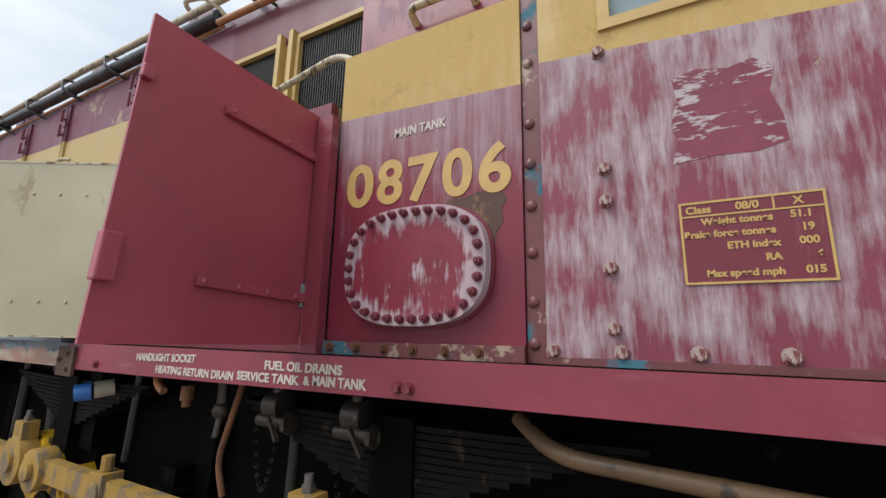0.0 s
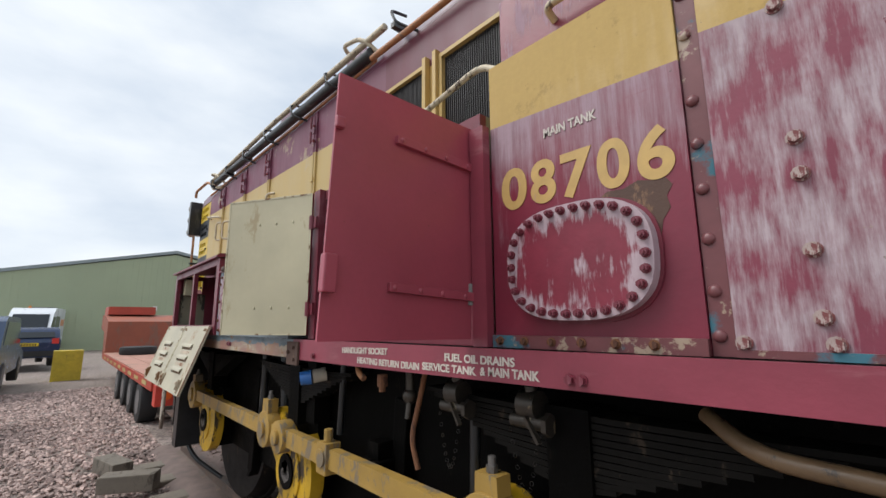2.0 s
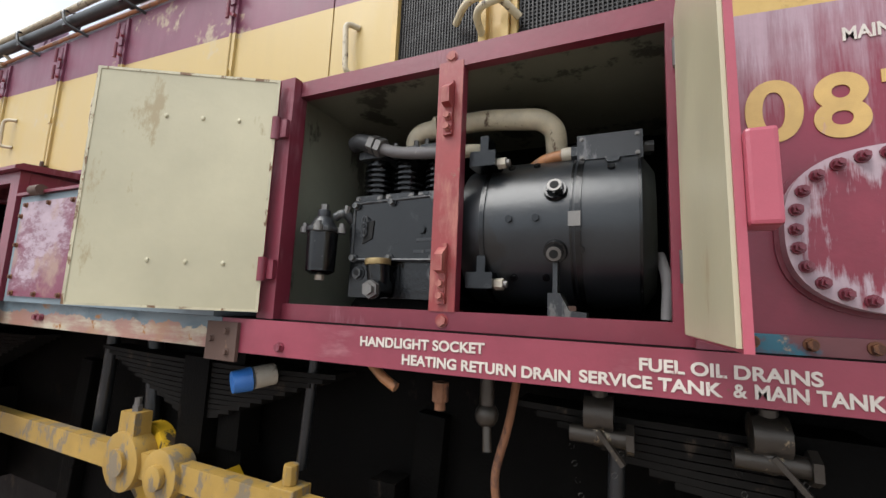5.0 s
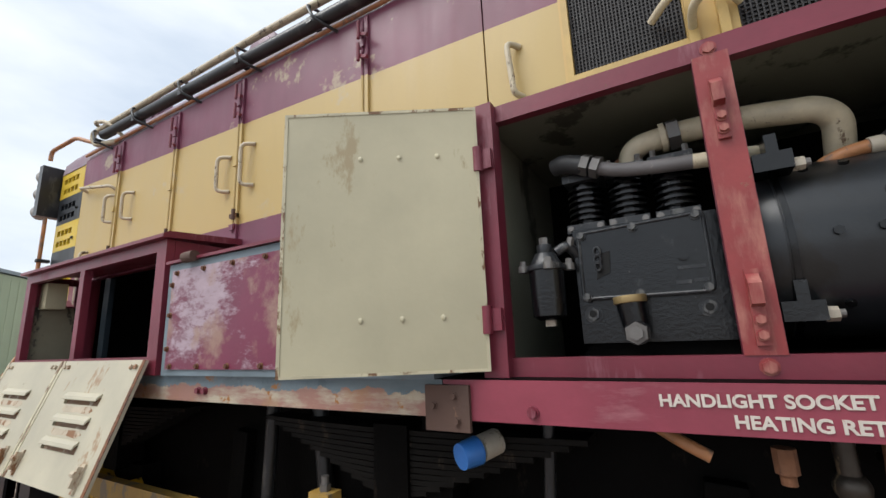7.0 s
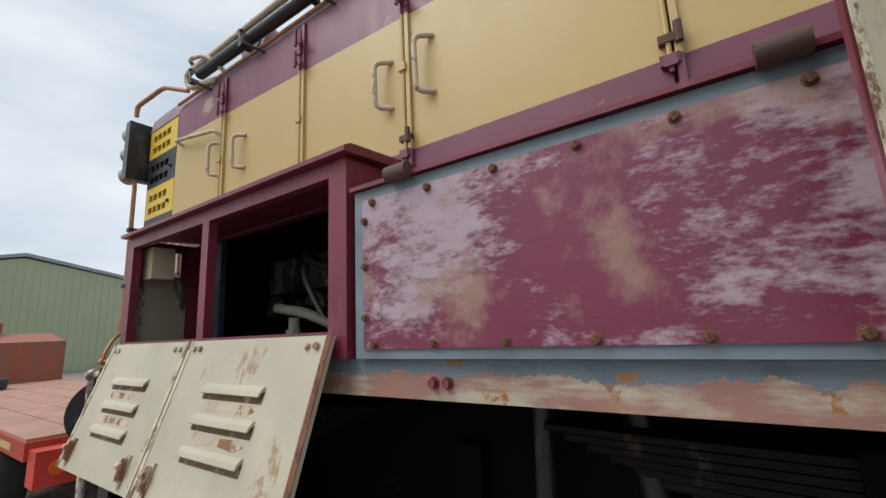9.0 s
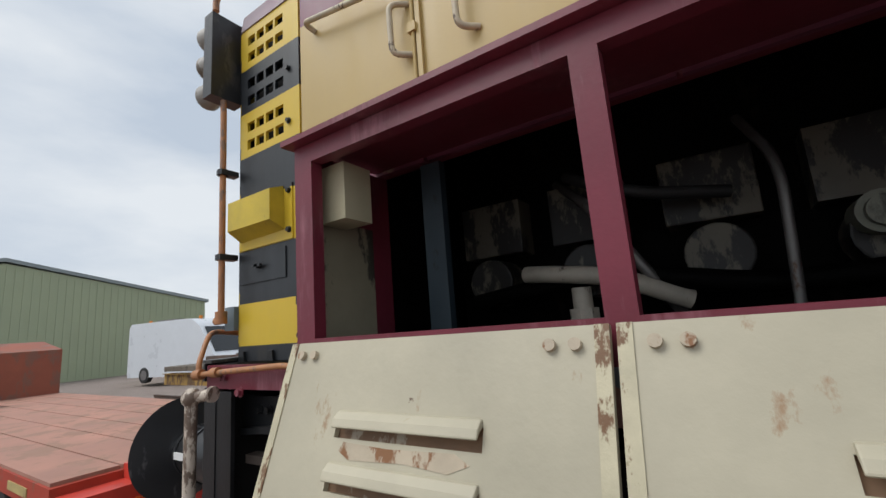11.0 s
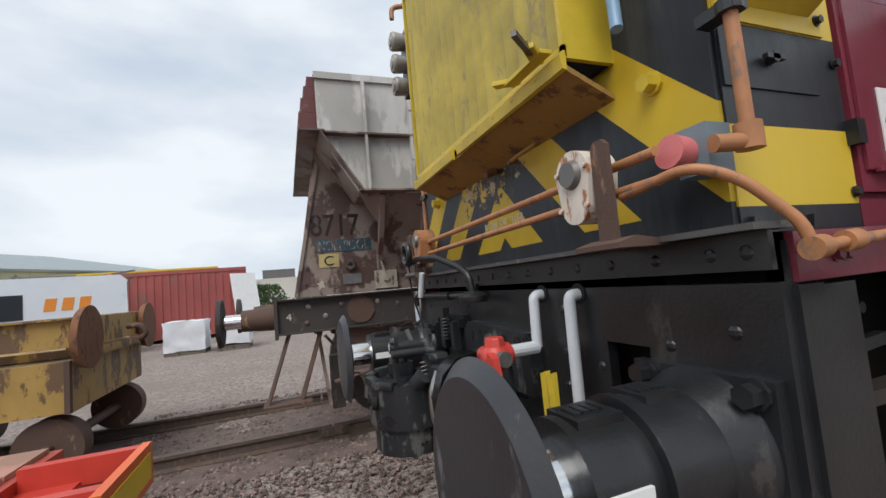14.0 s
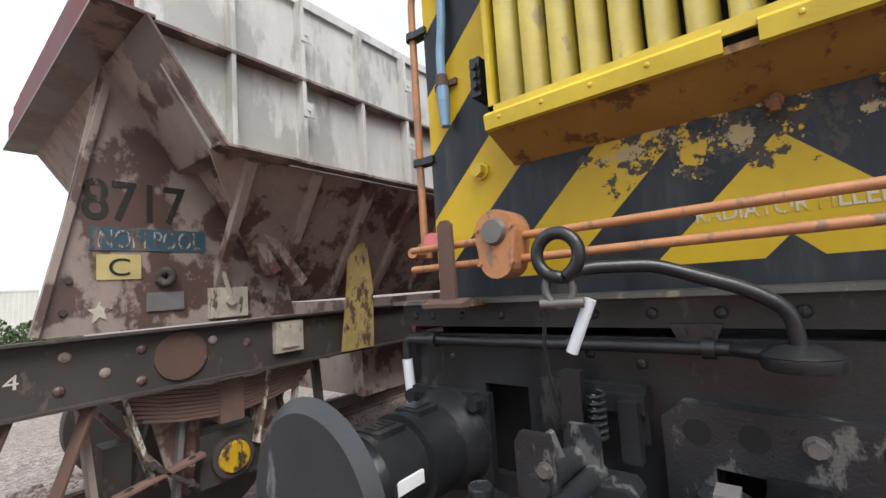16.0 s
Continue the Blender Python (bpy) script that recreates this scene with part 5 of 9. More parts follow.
# rods across the front with their end boxes and brackets
for z, x in ((1.575, -0.085), (1.516, -0.085)):
    bm = B(); tube(bm, [(x, -0.90, z + 0.01), (x, 0.92, z)], 0.011, 10, 0); part("front_rod", bm, "orange", loco, "orange rod along the front", smooth=True)
for y, mt, lb in ((-0.70, "white_rusty", "rust-streaked white end box"), (0.59, "orange", "orange end box with a steel plug")):
    s = -1 if y < 0 else 1
    poly = [(y + 0.06 * math.cos(radians(a)), 1.588 + 0.06 * math.sin(radians(a))) for a in range(0, 181, 15)] + [(y + 0.048 * math.cos(radians(a)), 1.515 + 0.045 * math.sin(radians(a))) for a in range(190, 351, 20)]
    bm = B(); prism(bm, poly, "x", -0.135, -0.05); eb = part("end_box", bm, mt, loco, lb, bevel=0.006)
    bm = B(); cyl(bm, (-0.135, y, 1.59), (-0.15, y, 1.59), 0.036, 0.03, seg=24); part("plug", bm, "dull_steel", eb, smooth=True)
    nuts([(-0.135, y + dy, z) for dy, z in ((0.048, 1.51), (-0.048, 1.51), (0.05, 1.60), (-0.05, 1.60))], 0.006, 0.008, "x", mt, eb)
for y in (-0.785, 0.76):
    bm = B(); prism(bm, [(y - 0.026, 1.42), (y + 0.026, 1.42), (y + 0.024, 1.632), (y + 0.012, 1.645), (y - 0.012, 1.645), (y - 0.024, 1.632)], "x", -0.125, -0.113)
    prism(bm, [(-0.16, 1.401), (-0.02, 1.401), (-0.02, 1.412), (-0.113, 1.425), (-0.16, 1.412)], "y", y - 0.07, y + 0.07)
    part("lamp_bracket", bm, "brown_rust", loco, "rusty brown upright lamp bracket", bevel=0.002)
# conduit down the corner and along the side
bm = B(); tube(bm, [(-0.085, -0.80, 1.515), (-0.085, -0.97, 1.535), (-0.03, -1.02, 1.50), (0.02, -1.075, 1.41), (0.03, -1.08, 1.365), (0.12, -1.075, 1.372), (0.58, -1.075, 1.395), (0.68, -1.075, 1.37), (0.78, -1.08, 1.285), (0.90, -1.10, 1.27)], 0.0105, 12, 0.06)
part("conduit", bm, "orange", loco, "orange conduit bent round the corner", smooth=True)
bm = B(); cyl(bm, (0.125, -1.075, 1.373), (0.165, -1.075, 1.375), 0.019); part("coupling", bm, "orange", loco, smooth=True)
bm = B(); cyl(bm, (0.015, -1.085, 1.365), (0.055, -1.08, 1.368), 0.02); part("coupling", bm, "orange", loco, smooth=True)

# ---- buffer beam
bm = B(); holed(bm, -1.04, 1.04, 0.66, 1.312, [(-0.74, -0.60, 0.92, 1.17), (0.60, 0.74, 0.92, 1.17), (-0.16, 0.16, 0.92, 1.04)], "x", 0.0, 0.03)
bbeam = part("buffer_beam", bm, "black", loco, "black riveted buffer beam", bevel=0.002)
# Unlit space behind the beam holes, put in as a black sheet.
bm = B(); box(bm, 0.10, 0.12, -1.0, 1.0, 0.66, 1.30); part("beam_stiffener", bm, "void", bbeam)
bm = B(); box(bm, -0.014, -0.0005, -1.04, 1.04, 1.335, 1.404); part("top_angle", bm, "black", bbeam, bevel=0.003)
bm = B(); box(bm, -0.055, 0.055, -1.045, 1.045, 1.4055, 1.418); part("shelf_plate", bm, "shelf", bbeam, "worn grey edge of the front platform", bevel=0.003)
riv = B(); rivets(riv, [(0, 0, 0)], 0.014, "x")
riv_mesh = bpy.data.meshes.new("rivet"); riv.to_mesh(riv_mesh); riv.free(); riv_mesh.materials.append(M["black"])
for y in [-1.0, -0.93, -0.80] + [-0.66 + 0.132 * i for i in range(11)] + [0.80, 0.914, 0.987]:
    r = new("rivet", riv_mesh); r.parent, r.location = bbeam, (-0.014, y, 1.368)
for y, z in ((-0.95, 1.22), (-0.80, 1.18), (-0.42, 1.25), (-0.42, 1.12), (-0.41, 1.02), (0.42, 1.27), (0.30, 1.25), (0.85, 1.24), (-0.57, 1.10)):
    r = new("rivet", riv_mesh); r.parent, r.location = bbeam, (0, y, z)
bm = B(); box(bm, 0.03, 0.05, -1.04, -1.0, 0.66, 1.384); box(bm, 0.03, 0.10, -1.05, -1.035, 0.66, 1.305); part("beam_edge", bm, "black", bbeam)


def buffer(y):
    bm = B(); box(bm, -0.028, -0.0005, y - 0.155, y + 0.155, 0.86, 1.145); buf = part("buffer", bm, "black", loco, "black sprung buffer with a bare steel plunger", bevel=0.01)
    bm = B(); cyl(bm, (-0.028, y, 1.0), (-0.10, y, 1.0), 0.150, 0.122, seg=36); cyl(bm, (-0.10, y, 1.0), (-0.225, y, 1.0), 0.122, seg=36); part("buffer_base", bm, "black", buf, smooth=True)
    bm = B(); cyl(bm, (-0.225, y, 1.0), (-0.24, y, 1.0), 0.128, seg=36); cyl(bm, (-0.24, y, 1.0), (-0.36, y, 1.0), 0.108, seg=36); cyl(bm, (-0.355, y, 1.0), (-0.375, y, 1.0), 0.112, seg=36); part("buffer_barrel", bm, "black", buf, smooth=True)
    bm = B(); cyl(bm, (-0.375, y, 1.0), (-0.475, y, 1.0), 0.078, seg=36); part("plunger", bm, "chrome", buf, "polished steel plunger", smooth=True)
    bm = B(); cyl(bm, (-0.475, y, 1.0), (-0.50, y, 1.0), 0.10, 0.232, seg=48); cyl(bm, (-0.50, y, 1.0), (-0.525, y, 1.0), 0.235, 0.205, seg=48); part("buffer_head", bm, "black_dull", buf, "round scuffed buffer head", smooth=True)
    nuts([(-0.028, y + dy, 1.0 + dz) for dy in (-0.12, 0.12) for dz in (-0.115, 0.12)], 0.022, 0.035, "x", "black", buf)
    # raised maker's plates as plain bars
    for x0, x1, r in ((-0.35, -0.255, 0.108), (-0.20, -0.12, 0.122)):
        bm = B(); box(bm, x0, x1, y - 0.045, y + 0.045, 1.0 + r - 0.012, 1.0 + r + 0.006)
        for k in range(4):
            xx = x0 + (x1 - x0) * (0.14 + 0.2 * k)
            box(bm, xx, xx + 0.014, y - 0.02, y + 0.02, 1.0 + r + 0.006, 1.0 + r + 0.011)
        part("raised_plate", bm, "black", buf, bevel=0.002)
    bm = B(); box(bm, -0.36, -0.27, y - 0.113, y - 0.105, 0.99, 1.02); part("label_strip", bm, "sign_white", buf)


buffer(-0.87)
buffer(0.87)

# air pipes
def air_pipe(y, z0, cock):
    bm = B(); tube(bm, [(0.01, y, 1.295), (-0.035, y, 1.295), (-0.04, y, z0)], 0.017, 12, 0.02); p = part("air_pipe", bm, "white", loco, "white brake air pipe", smooth=True)
    # Black disc painted for the dark gap round the pipe.
    bm = B(); cyl(bm, (-0.0005, y, 1.297), (-0.004, y, 1.297), 0.030, seg=24); part("pipe_hole", bm, "void", p)
    if cock == "red":
        c = Vector((-0.19, y + 0.005, z0 - 0.012))
        bm = B(); tube(bm, [(-0.04, y, z0), (-0.14, y - 0.005, z0)], 0.02, 12, 0); part("pipe_end", bm, "white", p)
        bm = B(); cyl(bm, c + Vector((0.05, 0, 0.008)), c, 0.034, 0.042, seg=20); ball(bm, c, 0.048, u=18, v=12); part("isolating_cock", bm, "red", p, "red isolating cock", smooth=True)
        bm = B(); cyl(bm, c, c + Vector((0, 0.085, 0.0)), 0.030, 0.026, seg=16); cyl(bm, c + Vector((0, 0.085, 0)), c + Vector((0, 0.098, 0)), 0.020, seg=6); part("cock_plug", bm, "red", p, smooth=True, bevel=0.002)
        bm = B(); cyl(bm, c + Vector((0, 0, 0.03)), c + Vector((0, 0, 0.062)), 0.036, 0.030, seg=8); part("cock_cap", bm, "red", p, bevel=0.004)
        bm = B(); cyl(bm, c, c + Vector((-0.022, 0.012, -0.075)), 0.036, 0.030, seg=18); cyl(bm, c + Vector((-0.018, 0.01, -0.058)), c + Vector((-0.024, 0.014, -0.085)), 0.038, seg=6); part("cock_outlet", bm, "red", p, bevel=0.003)
        bm = B(); cyl(bm, c + Vector((0, 0, 0)), c + Vector((0, -0.065, 0.0)), 0.024, seg=14); part("cock_spindle", bm, "dull_steel", p, smooth=True)
        bm = B(); prism(bm, [(c.y - 0.055, c.z + 0.026), (c.y - 0.085, c.z + 0.014), (c.y - 0.098, c.z - 0.04), (c.y - 0.090, c.z - 0.135), (c.y - 0.072, c.z - 0.155), (c.y - 0.055, c.z - 0.12), (c.y - 0.052, c.z - 0.03)], "x", -0.245, -0.222); part("cock_handle", bm, "red", p, "red lever handle", bevel=0.006)
        bm = B(); cyl(bm, c + Vector((-0.024, 0.014, -0.085)), c + Vector((-0.030, 0.020, -0.108)), 0.031, seg=20); part("hose_clip", bm, "steel", p, smooth=True)
        bm = B(); tube(bm, [c + Vector((-0.028, 0.018, -0.10)), (-0.245, y + 0.085, z0 - 0.22), (-0.262, y + 0.24, z0 - 0.34), (-0.25, y + 0.36, z0 - 0.55), (-0.12, y + 0.40, z0 - 0.72)], 0.027, 16, 0.14); part("hose", bm, "rubber_grey", p, "black rubber hose", smooth=True)
    else:
        bm = B(); tube(bm, [(-0.04, y, z0), (-0.09, y - 0.02, z0 - 0.01), (-0.15, y - 0.05, z0 + 0.005)], 0.020, 12, 0.03); ball(bm, (-0.15, y - 0.05, z0 + 0.005), 0.036, u=16, v=10); part("isolating_cock", bm, "yellow", p, "yellow isolating cock", smooth=True)
        for dy in (-0.082, -0.052):
            bm = B(); prism(bm, [(y + dy - 0.011, z0 + 0.0), (y + dy + 0.011, z0 + 0.0), (y + dy + 0.013, z0 + 0.155), (y + dy - 0.012, z0 + 0.165)], "x", -0.180, -0.166); part("cock_handle", bm, "yellow", p, bevel=0.003)
        bm = B(); tube(bm, [(-0.15, y - 0.05, z0 - 0.02), (-0.19, y - 0.03, z0 - 0.2), (-0.17, y, z0 - 0.5)], 0.022, 12, 0.1); part("hose", bm, "rubber", p, smooth=True)


air_pipe(-0.32, 1.13, "red")
air_pipe(-0.505, 0.95, "yellow")

# uncoupling bar with its ring, shackle and tag
bm = B(); tube(bm, [(-0.03, 1.02, 1.23), (-0.03, 1.02, 1.295), (-0.03, 0.95, 1.295), (-0.03, 0.12, 1.295)], 0.014, 10, 0.03); ubar = part("uncoupling_bar", bm, "black", loco, "black uncoupling bar across the beam", smooth=True)
bm = B(); cyl(bm, (-0.10, 0.015, 1.275), (-0.10, 0.015, 1.30), 0.058, 0.062, seg=24); cyl(bm, (-0.10, 0.015, 1.30), (-0.10, 0.015, 1.318), 0.062, 0.03, seg=24); cyl(bm, (-0.03, 0.12, 1.295), (-0.10, 0.015, 1.295), 0.014); part("pad", bm, "black", ubar, smooth=True, bevel=0.005)
bm = B(); tube(bm, [(-0.03, 1.02, 1.229), (-0.03, 1.0, 0.98)], 0.017, 12, 0); part("bar_end", bm, "white", ubar, "white painted end of the bar", smooth=True)
for y in (0.90, 0.45, 0.16):
    bm = B(); cyl(bm, (-0.03, y - 0.012, 1.295), (-0.03, y + 0.012, 1.295), 0.022, seg=14); box(bm, -0.03, -0.0005, y - 0.010, y + 0.010, 1.285, 1.305); part("bar_clip", bm, "black", ubar, smooth=True)
ring = [(-0.10, 0.015, 1.31), (-0.105, 0.02, 1.38), (-0.12, 0.08, 1.42), (-0.17, 0.22, 1.475), (-0.22, 0.33, 1.478), (-0.245, 0.37, 1.462)] + [(-0.255, 0.375 + 0.046 * math.sin(radians(34 * a)), 1.508 - 0.046 * math.cos(radians(34 * a))) for a in range(11)]
bm = B(); tube(bm, ring, 0.0135, 12, 0.03); part("lever_ring", bm, "black", ubar, "black bent lever ending in a ring", smooth=True)
bm = B(); tube(bm, [(-0.235, 0.405, 1.475), (-0.245, 0.415, 1.43), (-0.235, 0.385, 1.395), (-0.225, 0.355, 1.43), (-0.235, 0.37, 1.475)], 0.009, 10, 0.025); part("shackle", bm, "dull_steel", ubar, smooth=True)
bm = B(); cyl(bm, (-0.245, 0.425, 1.41), (-0.225, 0.34, 1.41), 0.011); part("shackle_pin", bm, "dull_steel", ubar, smooth=True)
bm = B(); cyl(bm, (-0.20, 0.336, 1.414), (-0.20, 0.385, 1.305), 0.0125, seg=14); part("tag_rod", bm, "white", ubar, smooth=True)
bm = B(); tube(bm, [(-0.235, 0.42, 1.40), (-0.22, 0.44, 1.30), (-0.17, 0.42, 1.10)], 0.0045, 8, 0.05); part("wire_rope", bm, "black", ubar)
bm = B(); prism(bm, [(0.13, 1.345), (0.23, 1.345), (0.215, 1.31), (0.19, 1.29), (0.17, 1.29), (0.145, 1.31)], "x", -0.03, -0.015); bolts(bm, [(-0.03, 0.155, 1.33), (-0.03, 0.205, 1.33)], 0.009, 0.01, "x"); part("bar_hanger", bm, "black", ubar)

# drop-head coupler, swung to one side
bm = B(); prism(bm, [(-0.29, 1.05), (-0.25, 1.165), (0.22, 1.183), (0.262, 1.15), (0.262, 0.98), (0.17, 0.98), (0.17, 1.06), (-0.15, 1.04), (-0.15, 0.96), (-0.27, 0.96)], "x", -0.045, -0.0005); plate = part("coupler_plate", bm, "black_cast", loco, "black drilled plate over the coupler", bevel=0.004)
# Drilled holes are black discs on the plate, their depth only in colour.
for y in (-0.20, -0.10, 0.10, 0.197):
    bm = B(); cyl(bm, (-0.0455, y, 1.128), (-0.0475, y, 1.128), 0.026, seg=18); part("plate_hole", bm, "void", plate)
nuts([(-0.045, 0.010, 1.128)], 0.015, 0.022, "x", "dull_steel", plate)
HEAD = [(-0.44, 0.60), (-0.40, 0.66), (-0.30, 0.67), (-0.19, 0.63), (-0.13, 0.55), (-0.13, 0.43), (-0.19, 0.37), (-0.28, 0.36), (-0.36, 0.39), (-0.43, 0.47)]
bm = B(); prism(bm, HEAD, "z", 0.72, 0.920); prism(bm, [(-0.29 + (x + 0.29) * 0.86, 0.515 + (y - 0.515) * 0.86) for x, y in HEAD], "z", 0.60, 0.719)
coupler = part("coupler", bm, "black_cast", loco, "heavy black knuckle coupler swung aside", bevel=0.022, smooth=True)
# guard arm: a rim that rises round the mouth
for k, (p, q) in enumerate(zip(HEAD[8:] + HEAD[:4], HEAD[9:] + HEAD[:5])):
    h = (0.010, 0.016, 0.028, 0.040, 0.034, 0.016)[k]
    bm = B(); beam(bm, (p[0] * 0.94 - 0.015, p[1] * 0.96 + 0.02, 0.915 + h * 0.3), (q[0] * 0.94 - 0.015, q[1] * 0.96 + 0.02, 0.915 + h * 0.45), 0.050, 0.03 + h); part("guard_rim", bm, "black_cast", coupler, bevel=0.016, smooth=True)
bm = B(); prism(bm, [(-0.33, 0.62), (-0.24, 0.64), (-0.20, 0.60), (-0.22, 0.55), (-0.32, 0.56)], "z", 0.921, 0.985); part("coupler_horn", bm, "black_cast", coupler, bevel=0.016, smooth=True)
bm = B(); cyl(bm, (-0.26, 0.60, 0.985), (-0.26, 0.60, 1.015), 0.030, seg=8); part("pivot_pin", bm, "black_cast", coupler, bevel=0.005)
# Coupler holes: black discs in place of their shaded insides.
for y, z in ((0.47, 0.84), (0.575, 0.83)):
    bm = B(); cyl(bm, (-0.425, y, z), (-0.449, y + 0.004, z), 0.030, 0.026, seg=18); part("coupler_hole", bm, "void", coupler)
# lock bracket: two upright plates with pins between
for x, y0, y1, z1 in ((-0.345, 0.375, 0.455, 1.18), (-0.190, 0.350, 0.425, 1.155)):
    bm = B(); prism(bm, [(y0, 0.92), (y1, 0.92), (y1, z1 - 0.02), (y1 - 0.012, z1), (y0 + 0.012, z1), (y0, z1 - 0.02)], "x", x, x + 0.016); part("lock_plate", bm, "black_cast", coupler, bevel=0.003)
for z, y, r in ((1.085, 0.415, 0.026), (1.06, 0.375, 0.020)):
    bm = B(); cyl(bm, (-0.362, y, z), (-0.165, y - 0.01, z), r, seg=18); part("lock_pin", bm, "black_cast", coupler, smooth=True)
nuts([(-0.345, 0.435, 1.03), (-0.345, 0.395, 1.12)], 0.011, 0.014, "x", "dull_steel", coupler)
bm = B(); beam(bm, (-0.27, 0.42, 1.16), (-0.24, 0.40, 1.06), 0.014, 0.022); part("lock_toggle", bm, "dull_steel", coupler, bevel=0.003)
# lock block with its spring, then the arm to the hook
bm = B(); prism(bm, [(0.285, 0.78), (0.395, 0.78), (0.395, 1.02), (0.375, 1.05), (0.300, 1.05), (0.285, 1.03)], "x", -0.215, -0.125); part("knuckle", bm, "black_cast", coupler, "black lock block", bevel=0.012)
bm = B(); tube(bm, [(-0.222 + 0.016 * math.cos(i * 0.9), 0.35 + 0.016 * math.sin(i * 0.9), 0.93 + 0.0026 * i) for i in range(34)], 0.004, 6, 0); part("lock_spring", bm, "dull_steel", coupler)
bm = B(); cyl(bm, (-0.27, 0.40, 0.90), (-0.23, 0.33, 0.96), 0.030, 0.038, seg=18); part("lock_lever", bm, "black_dull", coupler, smooth=True, bevel=0.004)
bm = B(); beam(bm, (-0.18, 0.29, 0.985), (-0.10, 0.06, 0.99), 0.085, 0.05); part("coupler_arm", bm, "black_cast", coupler, bevel=0.010)
bm = B(); cyl(bm, (-0.125, 0.15, 1.015), (-0.125, 0.15, 1.042), 0.050, 0.044, seg=24); part("arm_washer", bm, "black_cast", coupler, smooth=True)
bm = B(); box(bm, -0.155, -0.10, 0.125, 0.165, 1.043, 1.056); part("split_pin", bm, "dull_grey", coupler, bevel=0.004)
bm = B(); box(bm, -0.10, -0.01, -0.10, 0.03, 0.90, 1.02); part("draw_gear_block", bm, "black_dull", loco, "worn grey-black draw gear block", bevel=0.014, smooth=True)
HOOK = [(-0.02, 1.055), (-0.12, 1.085), (-0.20, 1.075), (-0.262, 1.02), (-0.290, 0.93), (-0.282, 0.82), (-0.23, 0.73), (-0.14, 0.70), (-0.09, 0.74), (-0.10, 0.80), (-0.16, 0.80), (-0.19, 0.86), (-0.18, 0.93), (-0.12, 0.965), (-0.02, 0.97)]
bm = B(); prism(bm, HOOK, "y", -0.005, 0.085); hook = part("draw_hook", bm, "black_shine", loco, "thick glossy black draw hook", bevel=0.026, smooth=True)
bm = B(); tube(bm, [(-0.250, 0.076, 1.02), (-0.284, 0.080, 0.94), (-0.278, 0.080, 0.83), (-0.235, 0.076, 0.75)], 0.015, 12, 0.05); part("worn_face", bm, "steel", hook, "bright worn face of the hook", smooth=True)
bm = B(); box(bm, -0.035, -0.0005, 0.29, 0.55, 1.08, 1.205); box(bm, -0.06, -0.0355, 0.29, 0.40, 1.15, 1.19); gear = part("release_gear", bm, "black", loco, "black release gear with a coil spring", bevel=0.006)
bm = B(); box(bm, -0.085, -0.051, 0.42, 0.47, 1.05, 1.24); part("release_lever", bm, "black", gear, bevel=0.008)
bm = B(); box(bm, -0.085, -0.051, 0.30, 0.34, 1.05, 1.18); part("release_lever", bm, "black", gear, bevel=0.008)
bm = B()
tube(bm, [(-0.085 + 0.018 * math.cos(i * 0.9), 0.385 + 0.018 * math.sin(i * 0.9), 1.09 + 0.0022 * i) for i in range(50)], 0.0045, 6, 0)
part("coil_spring", bm, "black", gear)
nuts([(-0.05, 0.31, 1.10), (-0.05, 0.31, 1.17), (-0.05, 0.48, 1.10)], 0.012, 0.016, "x", "black", gear)

# ---- side steps at the front
TREAD_Y, TREAD_Z = -0.99, 1.065
for x, zt, y in ((0.142, 1.297, -1.16), (0.846, 1.365, -1.157)):
    bm = B(); cyl(bm, (x, y, zt), (x, y, 0.35), 0.021, seg=16); p = part("step_handrail", bm, "flaking_brown", loco, "brown step handrail with flaking cream paint", smooth=True)
    bm = B(); ball(bm, (x, y, zt), 0.034, u=16, v=10); cyl(bm, (x, y, zt), (x + 0.075, y + 0.03, zt + 0.008), 0.020, seg=14); cyl(bm, (x + 0.07, y + 0.03, zt + 0.008), (x + 0.085, y + 0.035, zt + 0.008), 0.028, seg=14); part("ball_joint", bm, "flaking_brown", p, smooth=True)
for a, b in ((0.04, 0.20), (0.80, 0.90)):
    bm = B(); box(bm, a, b, -1.046, -1.03, 0.40, 1.30); part("step_frame", bm, "black", loco)
bm = B(); box(bm, 0.205, 0.88, TREAD_Y, TREAD_Y + 0.05, TREAD_Z - 0.03, TREAD_Z); part("step_tread", bm, "step_bar", loco, bevel=0.002)
bm = B(); box(bm, 0.12, 0.88, -1.13, -0.98, 0.52, 0.535); part("step_tread", bm, "brown_rust", loco)
bm = B(); box(bm, 0.12, 0.40, -0.95, -0.93, 1.13, 1.27); sb = part("step_bracket", bm, "black", loco, bevel=0.004); nuts([(0.24, -0.95, 1.22), (0.30, -0.95, 1.22), (0.37, -0.95, 1.23)], 0.013, 0.02, "y", "black", sb)
bm = B(); beam(bm, (0.15, -0.97, 1.14), (0.40, -0.98, 1.165), 0.02, 0.025); part("step_brace", bm, "black", loco)
bm = B(); box(bm, 0.05, 0.95, -0.80, -0.78, 0.52, 1.384); part("recess_back", bm, "recess", loco, "dark rust-stained back of the step recess")
bm = B(); box(bm, 0.03, 0.05, -1.03, -0.78, 0.52, 1.384); part("recess_side", bm, "shaded_grime", loco)
bm = B(); box(bm, 0.93, 0.95, -1.2, -0.78, 0.52, 1.384); part("recess_side", bm, "shaded_grime", loco)

